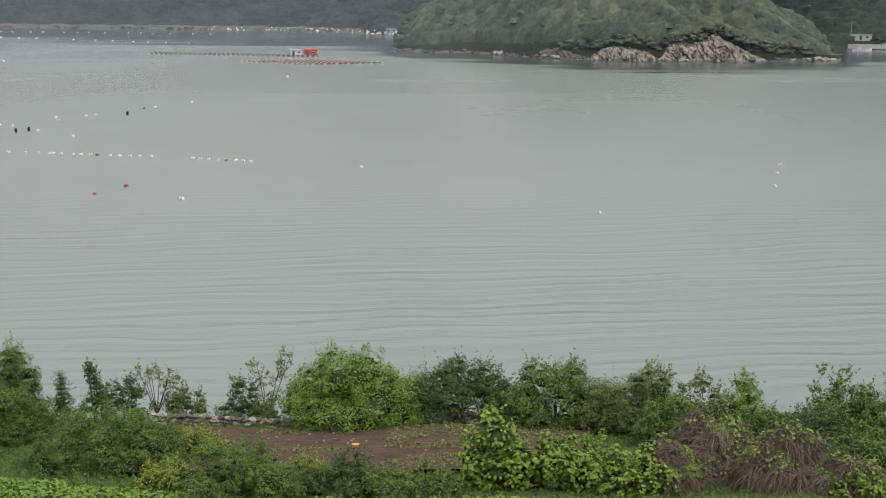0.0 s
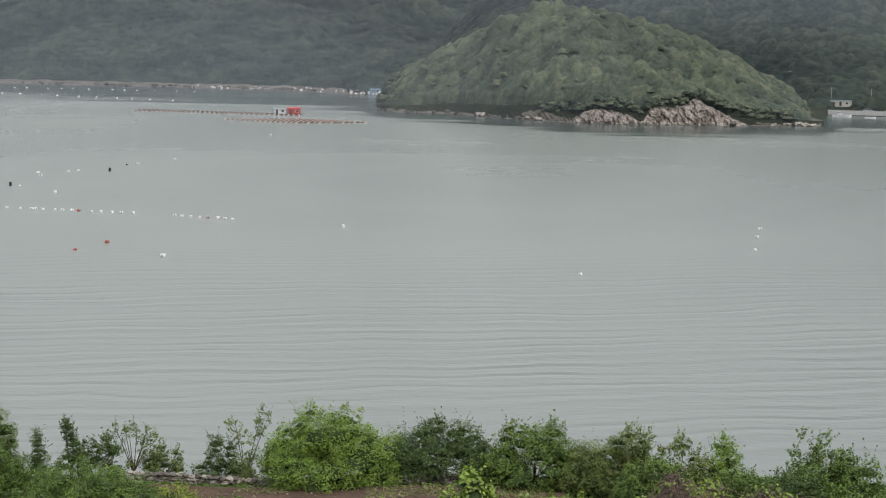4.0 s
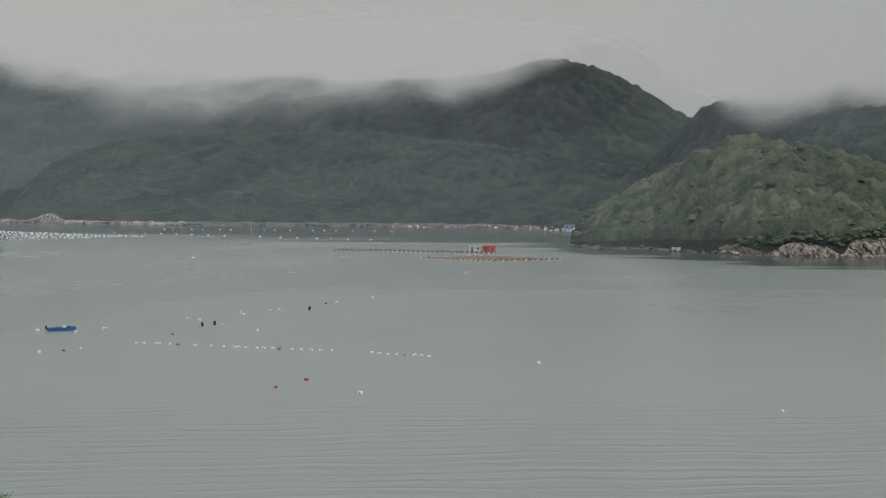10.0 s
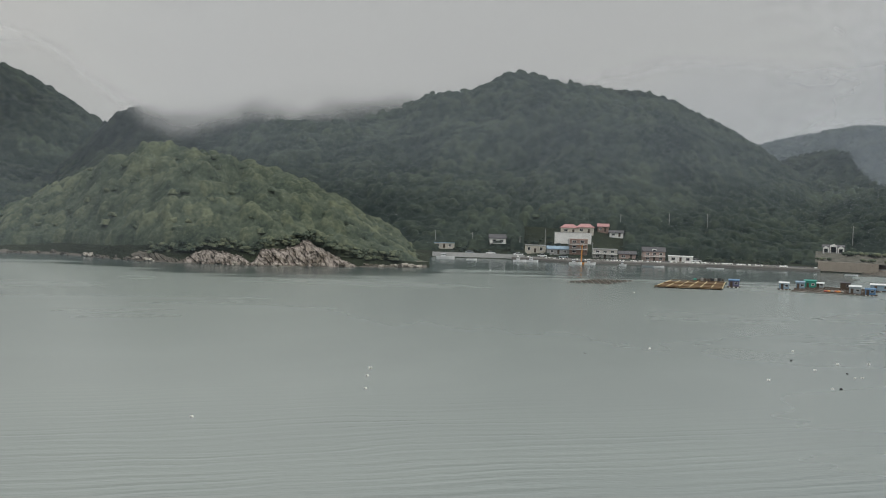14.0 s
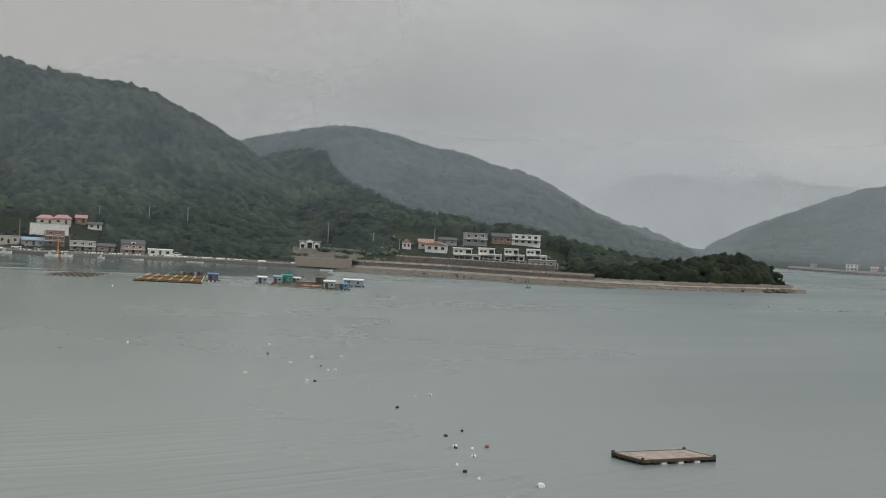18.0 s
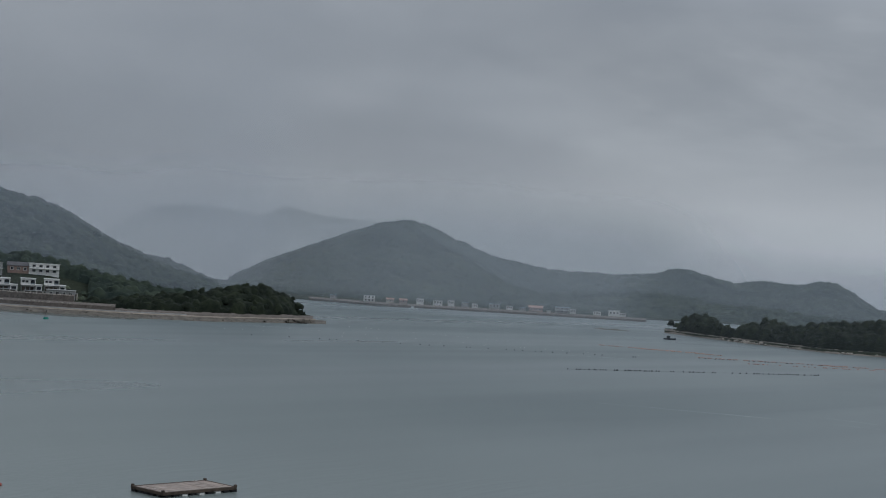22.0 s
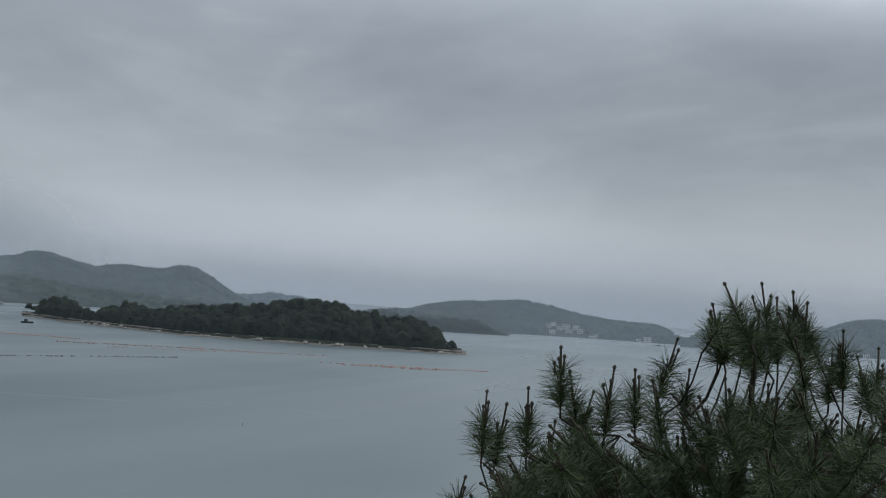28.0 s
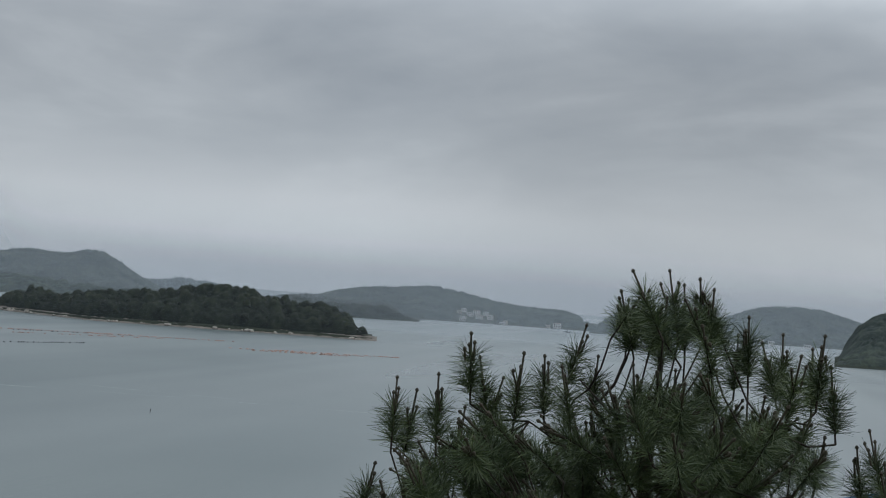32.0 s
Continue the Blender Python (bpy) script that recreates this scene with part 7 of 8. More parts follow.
def bush(label, az, d, W, top_el, style="round", leaf=None, size=0.17, dens=1.0, name="bush", seed=0, core=True, width=0.55, category="bush", drop=0.0, sprigs=60):
    """A bush or small tree: stems, a solid core painted dark as inner shade, and a crown of single leaves round uneven
    lobes.
    """
    r = np.random.RandomState(seed + 300)
    size = size * 0.75
    p = at(az, d)
    gz = float(ground_z(p.x, p.y)) - drop
    H = max(0.8, height_at(top_el, d) - gz)
    D = W * 0.85
    ob = holder(name, (p.x, p.y, gz), -az, label, category, "shore bushes")
    lobes = lobes_for(W, H, D, style, r)
    lobes[:, 2] *= H / max((lobes[:, 2] + lobes[:, 3]).max(), 0.1)
    n_each = (lobes[:, 3] ** 2 * 4 * np.pi / (size * size * 0.5) * 0.62 * dens).astype(int) + 8
    PP, NN = [], []
    for (x, y, z, rad), m in zip(lobes, n_each):
        # leaves sit in small clumps over the lobe, most on the upper side of each clump
        m = int(m * 0.92)
        clumps = max(5, min(22, int(rad * 18)))
        c = r.normal(0, 1, (clumps, 3))
        c[:, 2] += 0.2
        c *= (rad * r.uniform(0.72, 1.0, clumps) / np.linalg.norm(c, axis=1))[:, None]
        c_rad = rad * r.uniform(0.26, 0.46, clumps)
        own = r.randint(0, clumps, m)
        v = r.normal(0, 1, (m, 3)) + c[own] / rad * 0.5
        v[:, 2] += 0.55
        v /= np.linalg.norm(v, axis=1)[:, None]
        q = np.array([x, y, z]) + c[own] + v * (c_rad[own] * r.uniform(0.6, 1.12, m))[:, None]
        # a closed layer of leaves between the clumps
        under = r.uniform(0, 1, m) < 0.33
        u = r.normal(0, 1, (m, 3)) + [0, 0, 0.15]
        u /= np.linalg.norm(u, axis=1)[:, None]
        q[under] = (np.array([x, y, z]) + u * (rad * r.uniform(0.70, 0.86, m))[:, None])[under]
        v[under] = u[under]
        inside = np.zeros(m, bool)
        for (x2, y2, z2, r2) in lobes:
            inside |= np.linalg.norm(q - [x2, y2, z2], axis=1) < r2 * 0.66
        keep = ~inside & (q[:, 2] > 0.05)
        PP.append(q[keep])
        NN.append((v * 0.95 + r.normal(0, 0.24, (m, 3)) + [0, 0, 0.3])[keep])
    # young shoots that stand out of the crown
    tops = lobes[np.argsort(-(lobes[:, 2] + lobes[:, 3]))][: max(3, len(lobes) // 2)]
    for k in range(sprigs):
        x, y, z, rad = tops[r.randint(len(tops))]
        v = np.array([r.normal(0, 0.5), r.normal(0, 0.5), 1.0])
        v /= np.linalg.norm(v)
        ln = r.uniform(0.2, 0.75) * (0.5 + rad)
        f = np.linspace(0.0, 1.0, 9)[:, None]
        s = np.array([x, y, z]) + v * rad * 0.95 + v * ln * f + r.normal(0, 0.04, (9, 3))
        PP.append(s)
        NN.append(r.normal(0, 0.7, (9, 3)) + [0, 0, 0.4])
    P, N = np.concatenate(PP), np.concatenate(NN)
    crown = new("crown", leaf_mesh("crown", P, N, size, leaf or leaf_mid, width, seed))
    crown.parent = ob
    # added solid lumps, coloured as shade, close the gaps between leaves
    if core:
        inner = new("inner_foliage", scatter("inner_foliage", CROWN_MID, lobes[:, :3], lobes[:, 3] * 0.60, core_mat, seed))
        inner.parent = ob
    bm = bmesh.new()
    add_rod(bm, (0, 0, -0.2), (r.normal(0, 0.1), r.normal(0, 0.1), H * 0.35), 0.05 + 0.02 * H, 0.03 + 0.012 * H, 7)
    part("trunk", bm, bark_mat, ob)
    for x, y, z, rad in lobes[:: max(1, len(lobes) // (9 if style == "stems" else 5))]:
        part("limb", rod((0, 0, H * 0.15), (x, y, z), 0.035, 0.012, 5), bark_mat, ob)
    return ob


def dead_thicket(label, az, d, W, top_el, seed, green=0.25):
    """A heap of dry hanging vines with some leaves on top."""
    r = np.random.RandomState(seed)
    p = at(az, d)
    gz = float(ground_z(p.x, p.y))
    H = height_at(top_el, d) - gz
    ob = holder("vine_thicket", (p.x, p.y, gz), -az, label, "thicket", "shore bushes")
    lobes = lobes_for(W, H, W * 0.8, "round", r)
    # filler lumps in a darker brown paint the shade behind the vines
    inner = new("inner_foliage", scatter("inner_foliage", CROWN_MID, lobes[:, :3], lobes[:, 3] * 0.92, surface("painted_shade_in_vines", (0.03, 0.024, 0.018), (0.075, 0.058, 0.045), 0.8, 5.0, 0.95, bump=1.0, bump_dist=0.12), seed))
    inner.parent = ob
    VV, FF, base = [], [], 0
    n = int(1300 * W)
    pick = r.randint(0, len(lobes), n)
    v = r.normal(0, 1, (n, 3))
    v[:, 2] = np.abs(v[:, 2]) * 0.9
    v[:, 1] -= 0.4
    v /= np.linalg.norm(v, axis=1)[:, None]
    start = lobes[pick, :3] + v * lobes[pick, 3][:, None] * r.uniform(0.95, 1.12, n)[:, None]
    side = np.cross(v, [0, 0, 1.0]) * r.choice([-1, 1], n)[:, None]
    step = side * 0.10 + r.normal(0, 0.10, (n, 3)) + [0, 0, -0.10]
    pts = [start + step * k + np.array([0, 0, -0.018]) * k * k + r.normal(0, 0.02, (n, 3)) for k in range(6)]
    wd = r.uniform(0.004, 0.011, n)[:, None]
    for a, b in zip(pts, pts[1:]):
        t = b - a
        s = np.cross(t, v)
        s /= np.linalg.norm(s, axis=1)[:, None] + 1e-9
        V = np.stack([a - s * wd, a + s * wd, b + s * wd, b - s * wd], 1).reshape(-1, 3)
        VV.append(V)
        FF.append(base + np.arange(n)[:, None] * 4 + np.arange(4)[None])
        base += 4 * n
    tw = new("dry_vines", mesh_of("dry_vines", np.concatenate(VV), np.concatenate(FF), dead_mat))
    tw.parent = ob
    m = int(1700 * W * green)
    pick = r.randint(0, len(lobes), m)
    keep = value_noise(lobes[pick, 0] * 1.1 + 9, lobes[pick, 2] * 1.1 + seed, seed) > -0.15
    pick = pick[keep]
    v = r.normal(0, 1, (len(pick), 3))
    v[:, 2] = np.abs(v[:, 2]) + 0.2
    v /= np.linalg.norm(v, axis=1)[:, None]
    lv = new("leaves", leaf_mesh("leaves", lobes[pick, :3] + v * lobes[pick, 3][:, None] * r.uniform(1.0, 1.2, len(pick))[:, None], v + r.normal(0, 0.4, v.shape), 0.18, leaf_vine, 0.8, seed))
    lv.parent = ob
    return ob


BUSHES = [
    ("wide dark green bush with fine leaves", -13.04, 74.0, 7.0, -15.35, "round", leaf_mid, 0.14),
    ("round clipped dark tree by the shore", -16.36, 92.0, 3.6, -12.96, "round", leaf_olive, 0.15),
    ("dark green bush behind the field", -16.42, 85.0, 2.8, -14.59, "round", leaf_mid, 0.16),
    ("small dark conifer sapling on the bank", -14.53, 88.0, 1.2, -14.24, "conifer", leaf_dark, 0.13),
    ("small upright dark tree on the bank", -13.33, 88.0, 1.5, -13.89, "upright", leaf_dark, 0.17),
    ("low spreading dark shrub by the wall", -12.25, 88.0, 2.3, -14.42, "round", leaf_dark, 0.17),
    ("thin half-bare shrub by the wall", -11.02, 88.0, 1.9, -14.1, "stems", leaf_olive, 0.13),
    ("pale green loose shrub by the wall", -9.85, 88.0, 2.1, -14.78, "round", leaf_olive, 0.16),
    ("small dark tree with a bare stem", -7.86, 87.0, 2.5, -14.53, "round", leaf_dark, 0.15),
    ("thin pale sapling with sparse leaves", -6.82, 88.0, 2.0, -13.75, "stems", leaf_olive, 0.14),
    ("low grey-green shrub by the wall", -6.92, 86.0, 1.5, -15.51, "round", leaf_olive, 0.12),
    ("big bright green bush beside a field wall", -3.60, 86.0, 8.0, -13.63, "round", leaf_bright, 0.17),
    ("dense dark green bush by the wall", 0.80, 86.5, 5.4, -13.85, "round", leaf_dark, 0.17),
    ("tall bush with a bright green top", 4.43, 84.0, 5.0, -13.92, "round", leaf_mid, 0.19),
    ("feathery green shrub on the bank", 7.35, 83.0, 3.9, -14.29, "round", leaf_olive, 0.13),
    ("loose upright shrub with pale tips", 8.4, 82.0, 2.2, -14.1, "upright", leaf_olive, 0.18),
    ("vine-covered olive shrub on the bank", 9.9, 81.0, 3.2, -14.32, "round", leaf_olive, 0.22),
    ("bright green young tree on the bank", 11.5, 82.0, 2.4, -14.38, "upright", leaf_bright, 0.17),
    ("low green scrub along the bank", 13.15, 80.0, 3.2, -15.46, "round", leaf_mid, 0.18),
    ("loose light green tree with upright shoots", 15.76, 80.0, 4.5, -14.3, "round", leaf_mid, 0.2),
    ("upright leafy shoots of a young tree", 15.2, 81.0, 2.6, -13.85, "stems", leaf_mid, 0.2),
    ("dense green shrub on the bank", 16.48, 70.0, 3.6, -15.94, "round", leaf_mid, 0.2),
    ("rounded green shrub on the slope", -7.81, 65.0, 4.8, -16.84, "round", leaf_mid, 0.14),
    ("dark shrub among yellow-green herbs", -3.9, 65.0, 3.0, -17.45, "round", leaf_dark, 0.15),
    ("yellow-green herbs on the slope", -5.4, 66.0, 2.2, -17.55, "round", leaf_yellow, 0.15),
    ("low dark shrub above the crop rows", -1.11, 64.0, 4.1, -17.9, "round", leaf_mid, 0.17),
    ("yellow-green weeds beside the soil", -9.48, 76.0, 2.9, -16.36, "round", leaf_yellow, 0.16),
    ("low yellow-green weeds at the field edge", 5.67, 74.0, 3.4, -16.9, "round", leaf_vine, 0.2),
    ("weeds with yellow-green leaves by the path", -10.6, 68.0, 3.0, -17.6, "round", leaf_yellow, 0.15),
    ("tall rounded tree on the shore bank", -27.96, 95.0, 4.8, -10.88, "round", leaf_olive, 0.17),
    ("flat-topped round tree on the bank", -24.83, 96.0, 4.7, -11.74, "round", leaf_mid, 0.16),
    ("slender upright tree with layered leaves", -22.92, 92.0, 1.9, -11.46, "upright", leaf_mid, 0.18),
    ("thin upright sapling beside it", -22.09, 92.0, 1.5, -11.86, "stems", leaf_mid, 0.18),
    ("small dark pointed tree on the bank", -19.29, 93.0, 2.2, -12.64, "upright", leaf_dark, 0.16),
    ("round-crowned tree with a visible trunk", -17.65, 91.0, 2.9, -12.95, "round", leaf_mid, 0.14),
    ("round-crowned tree beside its twin", -16.13, 91.0, 2.9, -13.05, "round", leaf_mid, 0.14),
    ("big bright green rounded tree", -19.99, 80.0, 5.9, -13.42, "round", leaf_bright, 0.15),
    ("mixed green thicket above the crop", -26.41, 84.0, 4.6, -13.56, "round", leaf_mid, 0.17),
    ("dark thicket above the crop field", -23.72, 82.0, 4.8, -14.11, "round", leaf_dark, 0.17),
    ("dark green bush beside the bright tree", -16.61, 82.0, 3.4, -14.54, "round", leaf_mid, 0.15),
    ("yellow-green vine mound by the crop", -29.23, 84.0, 3.0, -12.97, "round", leaf_yellow, 0.2),
    ("low scrub along the crop field", -21.8, 78.0, 4.0, -15.2, "round", leaf_dark, 0.16),
    ("low scrub between two bushes", -1.3, 86.0, 3.0, -15.0, "round", leaf_mid, 0.17),
    ("green scrub between two bushes", 2.7, 85.0, 3.2, -14.8, "round", leaf_dark, 0.17),
    ("grey-green scrub on the bank", 6.2, 82.5, 3.0, -14.9, "round", leaf_olive, 0.15),
    ("green scrub under the shrubs", 8.9, 79.0, 3.4, -15.2, "round", leaf_mid, 0.18),
    ("green scrub on the bank edge", 12.4, 78.0, 3.4, -15.5, "round", leaf_mid, 0.19),
    ("dark scrub on the bank edge", 14.4, 77.0, 3.2, -15.4, "round", leaf_dark, 0.19),
    ("grey-green scrub on the shore bank", -20.8, 90.0, 3.2, -13.9, "round", leaf_olive, 0.16),
    ("green scrub on the shore bank", -26.2, 91.0, 3.4, -12.6, "round", leaf_mid, 0.16),
    ("low green scrub between the trees", -15.0, 83.0, 3.5, -15.2, "round", leaf_mid, 0.16),
]
for k, (lb, az, d, W, el, st, lf, sz) in enumerate(BUSHES):
    bush(lb, az, d, W * (1.12 if st == "round" else 1.45), el, st, lf, sz, 1.0, "tree" if "tree" in lb or "sapling" in lb else "bush", k, st not in ("stems",), category="tree" if "tree" in lb or "sapling" in lb else "bush")
bush("mound of broad-leaved climbing vine", 2.2, 66.0, 3.6, -15.94, "round", leaf_vine, 0.30, 1.1, "vine_mound", 60, True, 0.85, "vine", sprigs=8)
bush("lower shoulder of climbing vine", 4.6, 65.5, 3.4, -16.7, "round", leaf_vine, 0.30, 1.0, "vine_mound", 61, True, 0.85, "vine", sprigs=8)
bush("low carpet of climbing vine", 7.2, 66.0, 4.8, -17.0, "round", leaf_vine, 0.26, 1.0, "vine_mound", 62, True, 0.8, "vine", sprigs=8)
bush("vine draped over the dry thicket", 16.0, 66.0, 3.0, -17.6, "round", leaf_vine, 0.26, 1.0, "vine_mound", 63, True, 0.8, "vine", sprigs=8)
dead_thicket("brown tangle of dry hanging vines", 10.2, 70.0, 4.6, -15.6, 71, 0.35)
dead_thicket("reddish-brown tangle of dry vines", 13.2, 68.0, 3.8, -16.0, 72, 0.2)
dead_thicket("brown dry vines over a low bush", 8.9, 66.5, 2.6, -16.9, 73, 0.5)
dead_thicket("brown dry vines at the bank", 15.6, 67.0, 2.8, -16.9, 74, 0.2)

# ploughed soil, laid just over the ground
sx, sy = np.linspace(-15.5, 8.0, 150), np.linspace(69.5, 83.6, 110)
SX, SY = np.meshgrid(sx, sy, indexing="ij")
furrow = 0.05 * np.sin(SY * 2 * np.pi / 0.9 + 0.4 * np.sin(SX * 0.3)) + 0.07 * fbm(SX * 1.4, SY * 1.4, 33, 3)
SZ = ground_z(SX, SY) + 0.20 + furrow
new_soil = tagged(new("field_soil", mesh_of("field_soil", np.stack([SX, SY, SZ], 2).reshape(-1, 3), grid_faces(150, 110), soil_mat, True)), "ploughed brown soil of a small field", "field", kind="structure")
rw = np.random.RandomState(44)
wx, wy = rw.uniform(-15, 7, 9000), rw.uniform(70, 83.4, 9000)
keep = value_noise(wx * 0.35 + 3, wy * 0.55, 45) + 0.35 * (wx > -3) + 0.25 * (wy > 79) > 0.42
wx, wy = wx[keep], wy[keep]
tagged(new("weeds", leaf_mesh("weeds", np.stack([wx, wy, ground_z(wx, wy) + 0.24 + rw.uniform(0, 0.12, len(wx))], 1), rw.normal(0, 0.5, (len(wx), 3)) + [0, 0, 0.8], 0.17, leaf_olive, 0.45, 46)), "sparse weeds and dry stalks on the soil", "weeds", kind="stuff")
stx, sty = rw.uniform(-14, 6, 140), rw.uniform(70, 83, 140)
tagged(new("field_stones", scatter("field_stones", LUMPS, np.stack([stx, sty, ground_z(stx, sty) + 0.24], 1), rw.uniform(0.03, 0.1, 140), beach_mat, 47)), "pale stones scattered on the soil", "stones", kind="stuff")

tp = at(-3.4, 77)
tub = holder("tub", (tp.x, tp.y, float(ground_z(tp.x, tp.y)) + 0.2), 0, "round orange plastic tub on bare soil", "tub")
bm = bmesh.new()
bmesh.ops.create_cone(bm, cap_ends=True, segments=18, radius1=0.15, radius2=0.19, depth=0.18, matrix=Matrix.Translation((0, 0, 0.09)))
part("body", bm, foam_orange, tub)
bm = bmesh.new()
bmesh.ops.create_cone(bm, cap_ends=True, segments=18, radius1=0.21, radius2=0.205, depth=0.025, matrix=Matrix.Translation((0, 0, 0.185)))
part("rim", bm, foam_orange, tub)

# leafy crop below the path
cx0, cw = np.random.RandomState(50), 26000
fx, fo = cx0.uniform(-46, 8, cw), cx0.uniform(-15, 0, cw) * cx0.uniform(0.2, 1, cw)
edge = np.interp(fx, [-46, -40, -29, -17.7, -3, 8], [79, 76, 71.5, 66.4, 62.6, 61.5])
fy = edge + fo
lumpy = 0.35 * np.abs(fbm(fx * 0.8, fy * 0.8, 51, 3))
tagged(new("crop_leaves", leaf_mesh("crop_leaves", np.stack([fx, fy, ground_z(fx, fy) + 0.08 + lumpy + cx0.uniform(0, 0.14, cw)], 1), cx0.normal(0, 0.45, (cw, 3)) + [0, 0, 0.9], 0.21, crop_mat, 0.8, 52)), "dense bright green leafy crop", "crop", kind="stuff")
gxr, gyr = cx0.uniform(-60, 40, 60000), cx0.uniform(59, 90.5, 60000)
off_soil = (gxr < -15.5) | (gxr > 8) | (gyr > 83.6) | (gyr < 69.5)
tagged(new("bank_grass", leaf_mesh("bank_grass", np.stack([gxr, gyr, ground_z(gxr, gyr) + 0.12], 1)[off_soil], (cx0.normal(0, 0.8, (60000, 3)) + [0, -0.6, 0.3])[off_soil], 0.32, leaf_mid, 0.22, 53)), "rough grass and herbs on the bank", "grass", kind="stuff")

# low wall of rough stones between the field and the sea
wall_ob = holder("stone_wall", (0, 0, 0), 0, "low dry wall of rough grey stones", "wall", kind="structure")
stone_shapes = []
for k in range(5):
    V, F = ROCKS[k]
    me = mesh_of("stone", V * [0.24, 0.2, 0.2], F, stone_mat if k % 2 else rock_mat)
    stone_shapes.append(me)
rs = random.Random(55)
for row in range(3):
    for i in range(62):
        x = -17.5 + i * 0.36 + (row % 2) * 0.18
        y = 84.9 + rs.uniform(-0.05, 0.05)
        o = new("stone", stone_shapes[rs.randrange(5)])
        o.matrix_world = Matrix.Translation((x, y, float(ground_z(x, y)) + 0.12 + row * 0.21 + rs.uniform(-0.03, 0.03))) @ Matrix.Rotation(rs.uniform(0, 6.28), 4, "Z") @ Matrix.Diagonal((rs.uniform(0.8, 1.2), 1, rs.uniform(0.8, 1.1), 1))
        o.parent = wall_ob

# ---- the pine below the terrace ----
needle_mat = surface("dark_pine_needles", (0.036, 0.055, 0.031), (0.112, 0.144, 0.070), 2.5, 30.0, 0.6, 0.0, 0.0, 0.01, 0.3, "island", ((0.6, 0.6, 0.6), (1, 1, 1), (1.6, 1.5, 1.2)))
candle_mat = surface("brown_pine_shoots", (0.035, 0.030, 0.022), (0.085, 0.072, 0.052), 8.0, 60.0, 0.85, bump=0.5, bump_dist=0.003)
pine_bark = surface("flaking_pine_bark", (0.022, 0.018, 0.015), (0.065, 0.052, 0.042), 4.0, 40.0, 0.95, bump=0.9, bump_dist=0.01)
TIPS = [(77.64, -6.53), (78.23, -3.29), (79.0, -3.7), (79.78, -3.05), (80.89, -1.43), (81.3, -2.3), (80.86, -4.2), (82.2, -3.0), (82.92, -2.02), (83.71, -2.06), (84.4, -2.4), (85.17, -0.77), (85.7, -1.9), (86.8, 1.39), (87.4, 0.7), (88.13, 1.49), (88.7, 1.0),
        (89.27, 1.26), (89.8, 0.9), (86.4, 0.6), (87.03, -2.11), (88.6, -2.2), (90.05, -1.44), (91.14, -0.02), (90.8, -0.7), (91.7, -0.9), (92.41, -0.55), (93.1, -1.3), (93.9, -0.49), (93.5, -1.0), (94.2, -1.6), (95.71, -3.76), (95.3, -4.4), (96.3, -4.9)]
PINE_D = 11.0


